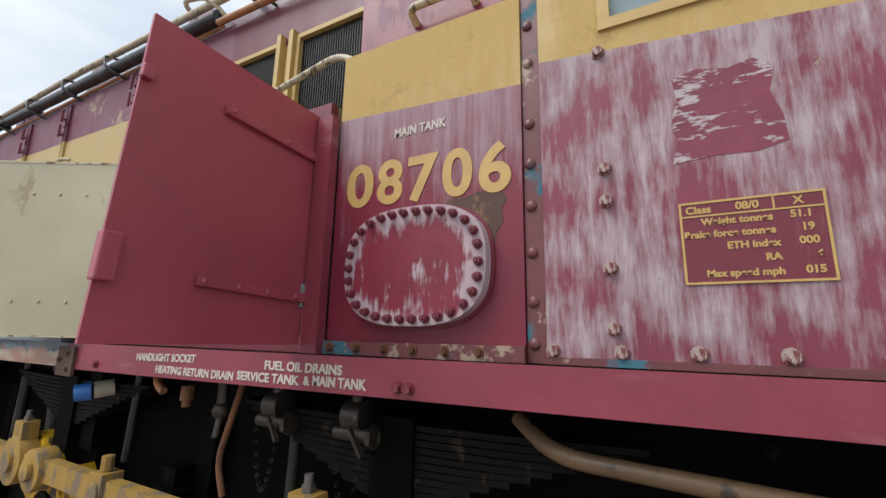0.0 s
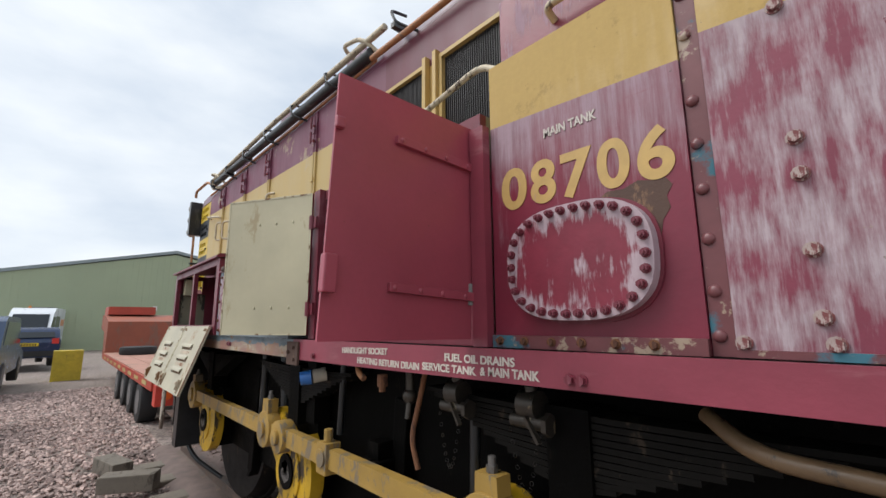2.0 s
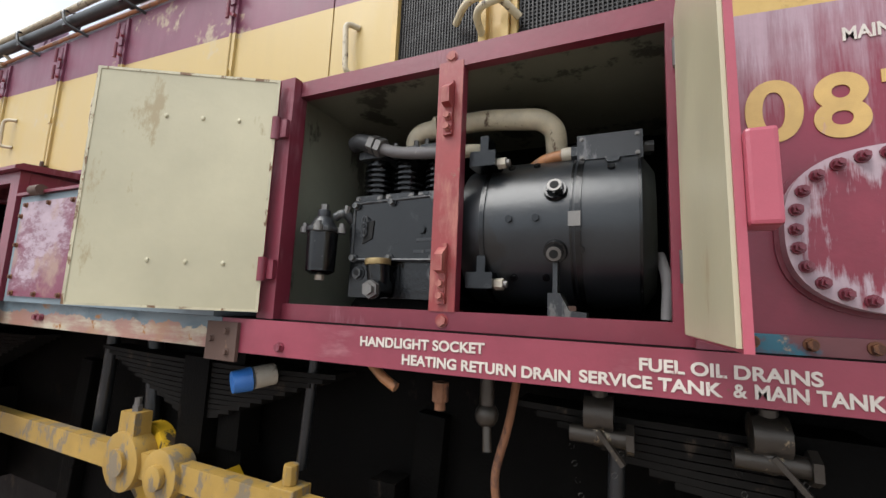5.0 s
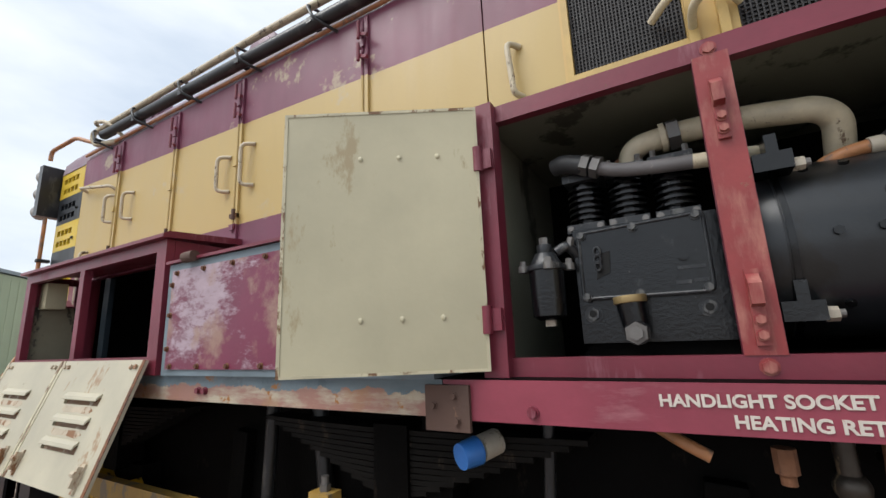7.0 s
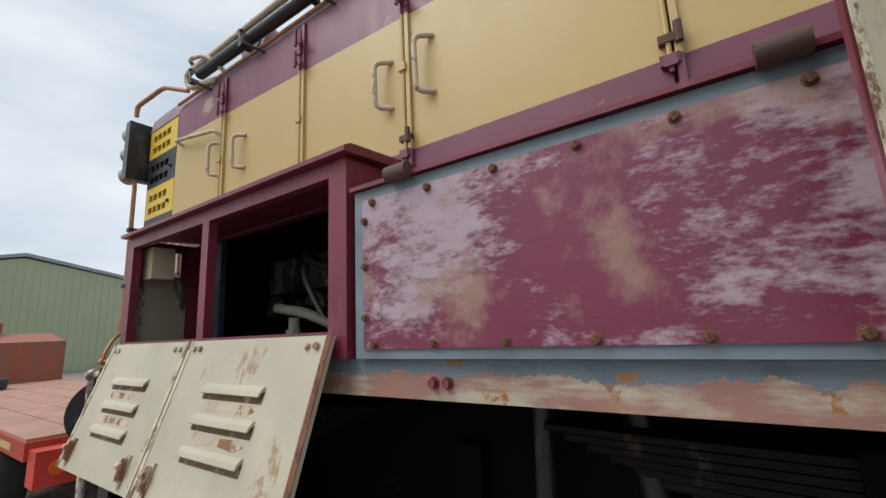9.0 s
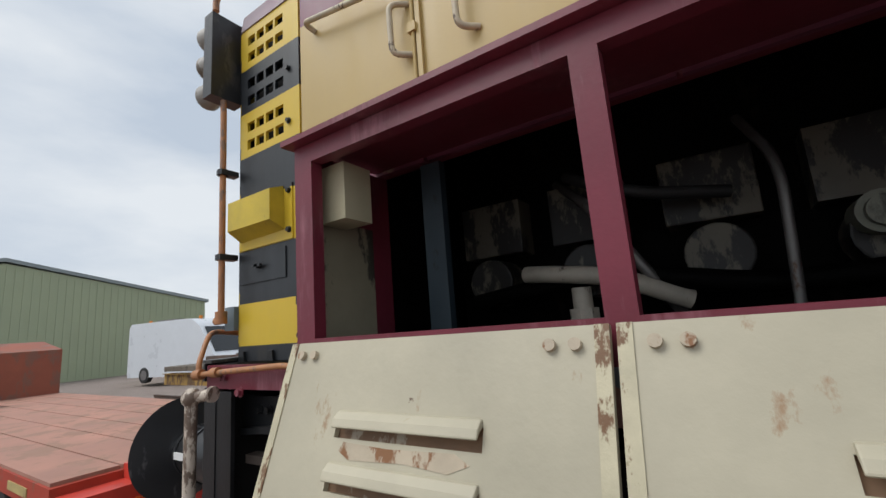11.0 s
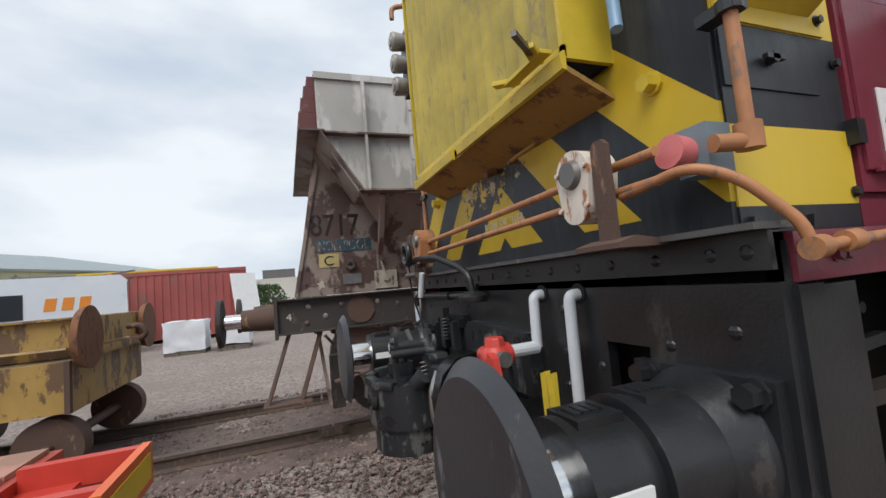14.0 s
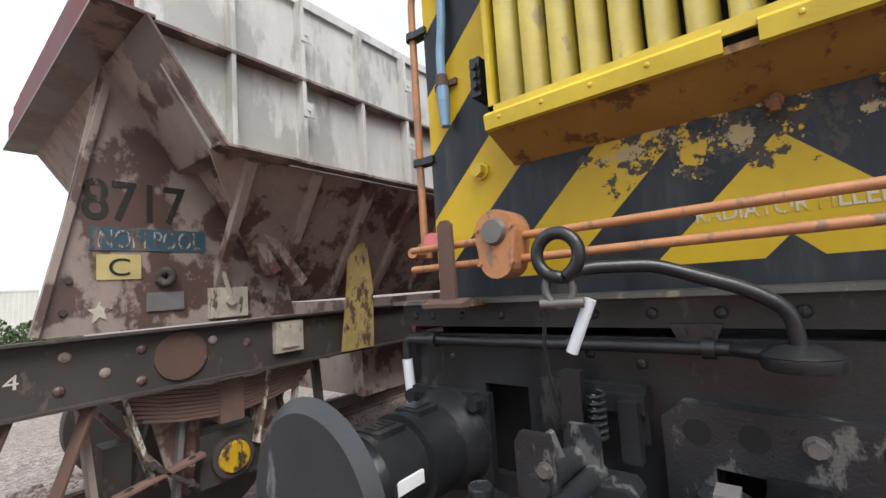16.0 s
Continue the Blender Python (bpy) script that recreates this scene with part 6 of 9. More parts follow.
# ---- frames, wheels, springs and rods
# Frame colour includes the shade below the running plate.
bm = B(); box(bm, 0.951, 7.6, -0.965, -0.94, 0.52, 1.384); box(bm, 0.10, 7.6, 0.94, 0.965, 0.52, 1.384); box(bm, 0.95, 7.5, -0.9, 0.9, 1.0, 1.03); frames = part("main_frame", bm, "shaded_grime", loco, "black oily main frame")
AX = (1.77, 3.52, 5.27)
for ax in AX:
    for s in (-1, 1):
        bm = B()
        bmesh.ops.create_cone(bm, cap_ends=True, segments=48, radius1=0.655, radius2=0.686, depth=0.13, matrix=Matrix.Translation((ax, s * 0.76, 0.686)) @ Matrix.Rotation(radians(90 * s), 4, "X"))
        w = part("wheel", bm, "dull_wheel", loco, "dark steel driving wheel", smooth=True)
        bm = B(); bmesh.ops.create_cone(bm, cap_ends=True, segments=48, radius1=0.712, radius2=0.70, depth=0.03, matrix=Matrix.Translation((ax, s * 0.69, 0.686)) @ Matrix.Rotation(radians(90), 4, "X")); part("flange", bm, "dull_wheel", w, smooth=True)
    bm = B(); cyl(bm, (ax, -1.14, 0.686), (ax, 1.14, 0.686), 0.09, seg=24); part("axle", bm, "shaded_grime", loco, smooth=True)
    bm = B(); box(bm, ax - 0.19, ax + 0.19, -1.05, -0.93, 0.50, 0.95); part("axlebox", bm, "shaded_grime", loco, bevel=0.02)
    # fly crank
    pin = (ax - 0.235, 0.872)
    bm = B(); cyl(bm, (ax, -1.045, 0.686), (ax, -1.13, 0.686), 0.155, seg=32); cyl(bm, (pin[0], -1.045, pin[1]), (pin[0], -1.10, pin[1]), 0.11, seg=32); beam(bm, (ax, -1.085, 0.686), (pin[0], -1.085, pin[1]), 0.06, 0.24)
    prism(bm, [(ax + 0.02 + 0.26 * math.cos(radians(a)), 0.70 + 0.26 * math.sin(radians(a))) for a in range(-130, 60, 12)], "y", -1.12, -1.05)
    crank = part("crank", bm, "crank_yellow", loco, "yellow painted fly crank", smooth=True, bevel=0.004)
    bm = B(); cyl(bm, (ax, -1.131, 0.686), (ax, -1.14, 0.686), 0.06, seg=6); part("crank_end", bm, "dull_steel", crank)
    # spring: stack of leaves
    for k in range(11):
        h = 0.60 - 0.048 * k
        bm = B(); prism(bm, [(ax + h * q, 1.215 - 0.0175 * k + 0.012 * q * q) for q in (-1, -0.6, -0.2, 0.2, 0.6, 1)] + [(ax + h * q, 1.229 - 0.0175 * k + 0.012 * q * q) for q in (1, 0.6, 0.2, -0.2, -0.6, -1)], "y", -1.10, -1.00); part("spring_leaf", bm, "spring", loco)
    bm = B(); box(bm, ax - 0.065, ax + 0.065, -1.112, -0.99, 0.93, 1.245); part("spring_buckle", bm, "shaded_grime", loco, bevel=0.008)
# coupling rods
pz = 0.872
for a, b in ((AX[0] - 0.235, AX[1] - 0.235), (AX[1] - 0.235, AX[2] - 0.235)):
    bm = B(); prism(bm, [(a + 0.08, pz - 0.042), (b - 0.08, pz - 0.042), (b - 0.08, pz + 0.042), (a + 0.08, pz + 0.042)], "y", -1.175, -1.13); part("coupling_rod", bm, "rod", loco, "worn yellow coupling rod", bevel=0.006)
for i, ax in enumerate(AX):
    x = ax - 0.235
    bm = B(); cyl(bm, (x, -1.115, pz), (x, -1.19, pz), 0.115 if i != 1 else 0.10, seg=32); prism(bm, [(x - 0.05, pz), (x + 0.05, pz), (x + 0.042, pz + 0.165), (x - 0.042, pz + 0.165)], "y", -1.18, -1.12); e = part("rod_end", bm, "rod", loco, "greasy rod end with an oil cup", smooth=True, bevel=0.006)
    bm = B(); cyl(bm, (x, -1.15, pz + 0.165), (x, -1.15, pz + 0.185), 0.018, seg=6); cyl(bm, (x, -1.15, pz + 0.185), (x, -1.15, pz + 0.21), 0.012, seg=10); part("oil_cap", bm, "dull_steel", e)
    bm = B(); cyl(bm, (x, -1.19, pz), (x, -1.205, pz), 0.06 if i != 1 else 0.045, seg=20); part("pin_cap", bm, "rod" if i != 2 else "crank_yellow", e, smooth=True)
x = AX[1] - 0.235
bm = B(); cyl(bm, (x + 0.225, -1.115, pz - 0.005), (x + 0.225, -1.195, pz - 0.005), 0.085, seg=28); cyl(bm, (x + 0.225, -1.195, pz - 0.005), (x + 0.225, -1.215, pz - 0.005), 0.04, seg=20); part("knuckle_joint", bm, "rod", loco, smooth=True, bevel=0.005)
bm = B(); box(bm, x + 0.70, x + 0.79, -1.19, -1.115, pz - 0.07, pz + 0.065); cyl(bm, (x + 0.745, -1.155, pz + 0.065), (x + 0.745, -1.155, pz + 0.12), 0.022, seg=8); cyl(bm, (x + 0.745, -1.19, pz), (x + 0.745, -1.20, pz), 0.04); part("rod_clamp", bm, "rod", loco, bevel=0.004)
# brake hangers and black boxes between the wheels
for x in (0.95, 2.65, 4.4):
    bm = B(); beam(bm, (x, -0.99, 1.15), (x - 0.05, -0.99, 0.45), 0.05, 0.09); cyl(bm, (x - 0.02, -0.97, 0.72), (x - 0.02, -1.02, 0.72), 0.05); part("brake_hanger", bm, "shaded_grime", loco, bevel=0.006)
    bm = B(); prism(bm, [(x - 0.06 + 0.35 * (math.cos(radians(a)) - 1) , 0.62 + 0.35 * math.sin(radians(a))) for a in range(-40, 41, 10)] + [(x - 0.02 + 0.35 * (math.cos(radians(a)) - 1), 0.62 + 0.35 * math.sin(radians(a))) for a in range(40, -41, -10)], "y", -1.0, -0.93); part("brake_shoe", bm, "shaded_grime", loco)
bm = B(); cyl(bm, (1.62, -1.0, 0.62), (1.62, -1.03, 0.62), 0.10, seg=24); part("brake_disc", bm, "shaded_grime", loco)
bm = B(); box(bm, 0.98, 1.12, -1.20, -0.97, 0.35, 1.30); part("sandbox", bm, "black", loco, "black sandbox", bevel=0.02)
bm = B(); tube(bm, [(1.05, -1.1, 0.4), (1.2, -1.05, 0.25), (1.4, -0.85, 0.08)], 0.02, 10, 0.1); part("sand_pipe", bm, "black", loco, smooth=True)
bm = B(); cyl(bm, (4.895, -1.07, 1.20), (4.885, -1.07, 0.86), 0.018); cyl(bm, (4.885, -1.07, 0.86), (4.885, -1.07, 0.84), 0.04); part("drain_pipe", bm, "black", loco, smooth=True)
bm = B(); cyl(bm, (4.02, -1.08, 1.28), (4.0, -1.08, 0.95), 0.016); part("drain_pipe", bm, "black", loco, smooth=True)
bm = B(); cyl(bm, (2.9, -1.05, 1.28), (2.88, -1.05, 0.8), 0.025); part("drain_pipe", bm, "black", loco, smooth=True)
bm = B(); cyl(bm, (3.1, -1.0, 1.3), (3.15, -1.0, 0.9), 0.03); part("drain_pipe", bm, "black", loco, smooth=True)
bm = B(); box(bm, 4.22, 4.36, -1.1, -0.97, 0.80, 0.90); cyl(bm, (4.29, -1.06, 0.86), (4.29, -1.13, 0.86), 0.045); box(bm, 4.25, 4.33, -1.08, -1.0, 0.90, 0.97); part("brake_adjuster", bm, "shaded_grime", loco, bevel=0.008)
bm = B(); box(bm, 3.62, 3.72, -1.08, -0.99, 0.95, 1.30); part("socket_bracket", bm, "shaded_grime", loco)
bm = B(); cyl(bm, (3.875, -1.10, 1.222), (3.850, -1.16, 1.212), 0.034, seg=20); soc = part("handlight_socket", bm, "steel_cream", loco, "handlight socket with a blue cap", smooth=True)
bm = B(); cyl(bm, (3.848, -1.165, 1.211), (3.822, -1.212, 1.203), 0.037, 0.033, seg=20); part("cap", bm, "blue", soc, "bright blue cap", smooth=True)
bm = B(); tube(bm, [(4.28, -1.16, 1.30), (4.34, -1.19, 1.27), (4.38, -1.19, 1.25)], 0.013, 10, 0.04); part("orange_pipe", bm, "orange", loco, smooth=True)
bm = B(); tube(bm, [(4.67, -1.10, 1.30), (4.66, -1.12, 1.2), (4.62, -1.13, 1.05), (4.65, -1.12, 0.95)], 0.010, 10, 0.08); part("heating_pipe", bm, "rust", loco, smooth=True)
bm = B(); cyl(bm, (4.50, -1.18, 1.275), (4.50, -1.18, 1.23), 0.02, seg=10); cyl(bm, (4.50, -1.18, 1.23), (4.50, -1.18, 1.21), 0.013); part("drain_plug", bm, "rust", loco)


def tap(x, big):
    bm = B()
    cyl(bm, (x, -1.12, 1.29), (x, -1.12, 1.20), 0.018, seg=14); ball(bm, (x, -1.12, 1.20), 0.03, u=12, v=8)
    if big:
        cyl(bm, (x - 0.06, -1.13, 1.195), (x + 0.06, -1.13, 1.195), 0.02, seg=14); cyl(bm, (x + 0.055, -1.13, 1.195), (x + 0.07, -1.13, 1.195), 0.032, seg=6); beam(bm, (x, -1.15, 1.21), (x + 0.05, -1.16, 1.15), 0.014, 0.01); cyl(bm, (x - 0.03, -1.12, 1.24), (x + 0.03, -1.12, 1.24), 0.04, seg=16)
    else:
        cyl(bm, (x, -1.12, 1.20), (x + 0.01, -1.14, 1.12), 0.011, seg=10)
    t = part("drain_tap", bm, "tap", loco, "old brass and steel drain tap", smooth=True)
    if big:
        bm = B()
        for i in range(16):
            q = i / 15
            c = (x - 0.055 + 0.10 * q, -1.15, 1.17 - 0.16 * math.sin(math.pi * min(1, q * 1.05)))
            bmesh.ops.create_cone(bm, cap_ends=False, segments=6, radius1=0.006, radius2=0.006, depth=0.003, matrix=Matrix.Translation(c) @ Matrix.Rotation(radians(90 * (i % 2)), 4, "Y") @ Matrix.Rotation(radians(70), 4, "X"))
        part("chain", bm, "dull_steel", t)


tap(4.60, False)
tap(4.86, True)
tap(5.165, True)
bm = B(); tube(bm, [(5.60, -1.08, 1.27), (5.70, -1.16, 1.22), (6.2, -1.17, 1.20), (7.2, -1.17, 1.18)], 0.018, 12, 0.08); part("air_pipe", bm, "brown_pipe", loco, "brown painted pipe under the cab", smooth=True)
bm = B(); box(bm, 5.98, 6.60, -1.14, -0.98, 1.0, 1.12); part("cab_step_box", bm, "dull_grey", loco, bevel=0.005)

# ---- compressor set
comp = thing("air_compressor", (4.5, -0.95, 1.402), "glossy black motor-driven air compressor standing in the open locker", "compressor")
FY = -1.09
bm = B(); box(bm, 4.135, 4.50, FY, -0.78, 1.475, 1.775); crankcase = part("crankcase", bm, "black_shine", comp, "black cast crankcase with chipped paint", bevel=0.014)
bm = B(); prism(bm, [(4.12, 1.403), (4.52, 1.403), (4.52, 1.43), (4.48, 1.474), (4.15, 1.474), (4.12, 1.43)], "y", FY + 0.02, -0.80); part("sump", bm, "shaded_grime", comp, bevel=0.006)
bm = B(); box(bm, 4.305, 4.315, FY - 0.006, FY - 0.0005, 1.48, 1.575); part("casting_rib", bm, "black_shine", crankcase)
# side cover with a bulged edge
arc = [(4.158 - 0.020 * math.cos(radians(a)), 1.673 + 0.085 * math.sin(radians(a))) for a in range(-75, 76, 15)]
bm = B(); prism(bm, [(4.150, 1.583), (4.438, 1.580), (4.446, 1.590), (4.446, 1.765), (4.436, 1.776), (4.150, 1.765)] + arc[::-1], "y", FY - 0.016, FY - 0.0005); cover = part("crankcase_cover", bm, "black_shine", comp, "black cover plate with flaked paint", bevel=0.004)
for pts in ([(4.152, 1.588), (4.440, 1.585), (4.440, 1.770), (4.152, 1.760)],):
    bm = B(); tube(bm, [(x, FY - 0.017, z) for x, z in pts + arc[:0] + [pts[0]]], 0.0045, 8, 0.012); part("cover_rim", bm, "black_cast", cover, smooth=True)
nuts([(4.160, FY - 0.016, 1.753), (4.286, FY - 0.016, 1.758), (4.424, FY - 0.016, 1.765), (4.160, FY - 0.016, 1.592), (4.286, FY - 0.016, 1.591), (4.429, FY - 0.016, 1.593)], 0.0095, 0.016, "y", "black_cast", cover)
bm = B(); cyl(bm, (4.388, FY - 0.016, 1.672), (4.388, FY - 0.024, 1.672), 0.012, seg=18); part("boss", bm, "black_shine", cover, smooth=True)
for x, w, z in ((4.372, 0.058, 1.640), (4.365, 0.032, 1.606), (4.402, 0.030, 1.608)):
    bm = B(); box(bm, x, x + w, FY - 0.018, FY - 0.0165, z, z + 0.008); part("cast_mark", bm, "black_cast", cover)
# Black patch gives the pocket its shaded depth.
bm = B(); prism(bm, [(4.188, 1.635), (4.222, 1.650), (4.226, 1.705), (4.200, 1.700)], "y", FY - 0.020, FY - 0.0165); part("breather_pocket", bm, "void", cover)
for k in range(3):
    bm = B()
    tube(bm, [(4.196 + 0.008 * math.cos(q), FY - 0.024, 1.668 + 0.019 * k + 0.012 * math.sin(q)) for q in (6.283 * i / 10 for i in range(11))], 0.0028, 6, 0)
    part("chain_link", bm, "black_cast", cover, smooth=True)
nuts([(4.168, FY, 1.548), (4.424, FY, 1.550)], 0.017, 0.012, "y", "black_cast", crankcase)
# Plug centres are flat black discs that stand for shaded bores.
for x in (4.168, 4.424):
    bm = B(); cyl(bm, (x, FY - 0.012, 1.549), (x, FY - 0.0135, 1.549), 0.009, seg=12); part("plug_bore", bm, "void", crankcase)
# finned cylinders in a row
for x in (4.165, 4.278, 4.392):
    bm = B(); cyl(bm, (x, -1.0, 1.80), (x, -1.0, 1.925), 0.034, seg=20); cy = part("cylinder", bm, "black_shine", comp, "black finned cylinder", smooth=True)
    bm = B(); box(bm, x - 0.050, x + 0.050, -1.055, -0.945, 1.776, 1.800); part("cylinder_foot", bm, "black_cast", cy, bevel=0.004)
    for k in range(6):
        bm = B(); cyl(bm, (x, -1.0, 1.815 + 0.0175 * k), (x, -1.0, 1.8215 + 0.0175 * k), 0.050, seg=22); part("fin", bm, "black_shine", cy)
    bm = B(); box(bm, x - 0.052, x + 0.052, -1.052, -0.948, 1.926, 1.950); part("cylinder_head", bm, "black_cast", cy, bevel=0.005)
    nuts([(x + a, -1.035, 1.950) for a in (-0.038, 0.038)], 0.008, 0.022, "z", "dull_steel", cy)
    nuts([(x + a, -1.055, 1.788) for a in (-0.04, 0.04)], 0.007, 0.006, "y", "dull_steel", cy)
# oil filter
fx, fy = 4.071, -1.150
bm = B(); cyl(bm, (fx, fy, 1.548), (fx, fy, 1.665), 0.043, 0.046, seg=28); cyl(bm, (fx, fy, 1.548), (fx, fy, 1.538), 0.043, 0.028, seg=28); filt = part("filter_bowl", bm, "black_shine", comp, "black oil filter bowl", smooth=True)
bm = B(); cyl(bm, (fx, fy, 1.666), (fx, fy, 1.680), 0.052, seg=28); cyl(bm, (fx, fy, 1.680), (fx, fy, 1.712), 0.043, 0.026, seg=24); cyl(bm, (fx, fy, 1.712), (fx, fy, 1.735), 0.020, seg=16); part("filter_head", bm, "black_cast", filt, smooth=True, bevel=0.002)
bm = B(); cyl(bm, (fx, fy, 1.735), (fx, fy, 1.754), 0.013, seg=6); part("filter_nut", bm, "dull_steel", filt)
bm = B(); cyl(bm, (fx, fy, 1.537), (fx, fy, 1.522), 0.014, seg=6); part("drain_plug", bm, "steel_cream", filt)
for a in (200, 290, 20):
    px, py = fx + 0.060 * math.cos(radians(a)), fy + 0.050 * math.sin(radians(a))
    bm = B(); cyl(bm, (px, py, 1.664), (px, py, 1.682), 0.014, seg=12); cyl(bm, (px, py, 1.682), (px, py, 1.694), 0.009, seg=6); part("filter_bolt", bm, "dull_steel", filt)
bm = B(); tube(bm, [(4.095, -1.13, 1.715), (4.125, -1.12, 1.735), (4.140, -1.10, 1.71), (4.150, -1.08, 1.69)], 0.014, 10, 0.02); part("filter_pipe", bm, "black_cast", comp, smooth=True)
bm = B(); cyl(bm, (4.130, -1.12, 1.728), (4.136, -1.12, 1.752), 0.010, seg=6); part("pipe_nut", bm, "dull_steel", comp)
# oil filler with a brass cap and a hexagon plug
bm = B(); cyl(bm, (4.270, -1.128, 1.500), (4.262, -1.128, 1.568), 0.030, 0.034, seg=20); cyl(bm, (4.27, -1.10, 1.505), (4.272, -1.165, 1.498), 0.028, seg=20); filler = part("oil_filler", bm, "black_shine", comp, smooth=True)
bm = B(); cyl(bm, (4.262, -1.128, 1.568), (4.261, -1.128, 1.586), 0.038, seg=24); part("filler_cap", bm, "dull_brass", filler, "worn brass cap", smooth=True, bevel=0.003)
bm = B(); cyl(bm, (4.272, -1.165, 1.498), (4.272, -1.180, 1.497), 0.026, seg=6); cyl(bm, (4.272, -1.180, 1.497), (4.272, -1.190, 1.497), 0.016, seg=6); part("hexagon_plug", bm, "dull_steel", filler)
# pipes
bm = B(); tube(bm, [(4.10, -1.06, 1.975), (4.13, -1.075, 1.978), (4.20, -1.08, 1.952)], 0.027, 14, 0.03); part("rubber_hose", bm, "rubber_grey", comp, "short rubber hose", smooth=True)
bm = B(); tube(bm, [(4.20, -1.08, 1.950), (4.26, -1.08, 1.925), (4.34, -1.08, 1.913), (4.44, -1.08, 1.905)], 0.0185, 14, 0.05); line = part("air_line", bm, "dull_grey", comp, "scuffed grey air line", smooth=True)
bm = B(); tube(bm, [(4.44, -1.08, 1.905), (4.54, -1.08, 1.897), (4.565, -1.07, 1.896)], 0.019, 14, 0.02); ball(bm, (4.565, -1.07, 1.896), 0.0192, u=14, v=10); part("line_end", bm, "flaking_white", line, "flaking cream end of the air line", smooth=True)
for a, b in (((4.178, -1.08, 1.962), (4.198, -1.08, 1.953)), ((4.205, -1.08, 1.950), (4.224, -1.08, 1.941))):
    bm = B(); cyl(bm, a, b, 0.031, seg=6); part("line_nut", bm, "dull_steel", line)
bm = B(); tube(bm, [(4.295, -1.0, 1.945), (4.297, -1.01, 1.985), (4.325, -1.02, 2.003), (4.400, -1.02, 2.010)], 0.030, 16, 0.03); part("pipe_elbow", bm, "flaking_white", comp, "flaking cream pipe elbow", smooth=True)
bm = B(); cyl(bm, (4.378, -1.02, 2.008), (4.392, -1.02, 2.009), 0.040, seg=24); part("pipe_collar", bm, "flaking_white", comp, smooth=True)
bm = B(); cyl(bm, (4.396, -1.02, 2.010), (4.424, -1.02, 2.012), 0.042, seg=6); part("pipe_union", bm, "dull_steel", comp, "grey hexagon union")
bm = B(); tube(bm, [(4.42, -1.02, 2.012), (4.55, -1.02, 2.013), (4.705, -1.02, 1.992), (4.740, -1.0, 1.965), (4.740, -0.96, 1.88)], 0.030, 16, 0.045); part("delivery_pipe", bm, "flaking_white", comp, "flaking cream delivery pipe", smooth=True)
bm = B(); cyl(bm, (4.285, -0.97, 1.955), (4.285, -0.97, 1.985), 0.036, seg=16); part("pipe_flange", bm, "rust", comp, smooth=True)
# motor
MZ, MY, MR = 1.672, -0.955, 0.204
def drum(x0, x1, r, r1=None):
    b = B()
    cyl(b, (x0, MY, MZ), (x1, MY, MZ), r, r1, seg=56)
    return b
motor = part("motor", drum(4.575, 4.955, MR), "motor_sheen", comp, "large black electric motor with chipped paint", smooth=True)
part("end_ring", drum(4.515, 4.575, MR - 0.012, MR - 0.004), "motor_sheen", motor, smooth=True)
part("end_bell", drum(4.955, 4.985, MR - 0.004, MR - 0.05), "motor_sheen", motor, smooth=True)
for x, w in ((4.578, 0.012), (4.800, 0.006), (4.812, 0.014), (4.948, 0.006)):
    part("motor_band", drum(x, x + w, MR + 0.004), "black_shine", motor, smooth=True)
bm = B(); box(bm, 4.798, 4.826, -1.166, -1.150, 1.655, 1.690); part("band_clip", bm, "dull_steel", motor, bevel=0.002)
for a in (21, -21):
    d = Vector((0, -math.cos(radians(a)), math.sin(radians(a))))
    c = Vector((4.767, MY, MZ)) + d * (MR - 0.006)
    bm = B(); cyl(bm, c, c + d * 0.016, 0.030, 0.026, seg=24); cyl(bm, c + d * 0.016, c + d * 0.030, 0.021, seg=6); boss = part("motor_boss", bm, "black_shine", motor, smooth=True)
    bm = B(); cyl(bm, c + d * 0.030, c + d * 0.033, 0.017, seg=20); part("boss_ring", bm, "dull_steel", boss, "worn bright ring")
    # Black disc for the dark inside of the boss.
    bm = B(); cyl(bm, c + d * 0.033, c + d * 0.0345, 0.0105, seg=16); part("boss_bore", bm, "void", boss)
for a, x in ((52, 4.640), (52, 4.708), (2, 4.656), (2, 4.722), (-40, 4.66), (-40, 4.74), (40, 4.89), (-20, 4.825)):
    d = Vector((0, -math.cos(radians(a)), math.sin(radians(a))))
    c = Vector((x, MY, MZ)) + d * (MR - 0.002)
    bm = B(); cyl(bm, c, c + d * 0.009, 0.0095, seg=6); part("motor_bolt", bm, "black_shine", motor, smooth=True)
bm = B(); box(bm, 4.806, 4.960, -1.065, -0.97, 1.838, 1.910); tb = part("terminal_box", bm, "black_dull", comp, "scuffed black terminal box", bevel=0.004)
bm = B(); box(bm, 4.812, 4.954, -1.069, -1.0655, 1.844, 1.904); part("box_lid", bm, "black_dull", tb, bevel=0.001)
nuts([(x, -1.069, z) for x in (4.818, 4.948) for z in (1.850, 1.898)], 0.0045, 0.004, "y", "dull_steel", tb)
bm = B(); cyl(bm, (4.961, -1.02, 1.876), (4.985, -1.02, 1.876), 0.019, seg=8); part("box_gland", bm, "black_cast", tb)
bm = B(); prism(bm, [(4.875, 1.838), (4.91, 1.838), (4.905, 1.825), (4.88, 1.825)], "y", -1.095, -1.0655); part("box_bracket", bm, "black_cast", tb)
bm = B(); cyl(bm, (4.806, -1.04, 1.872), (4.790, -1.04, 1.872), 0.024, seg=6); part("gland_nut", bm, "black_cast", tb)
bm = B(); cyl(bm, (4.790, -1.04, 1.872), (4.765, -1.04, 1.871), 0.020, seg=18); part("cable_gland", bm, "steel_cream", tb, smooth=True)
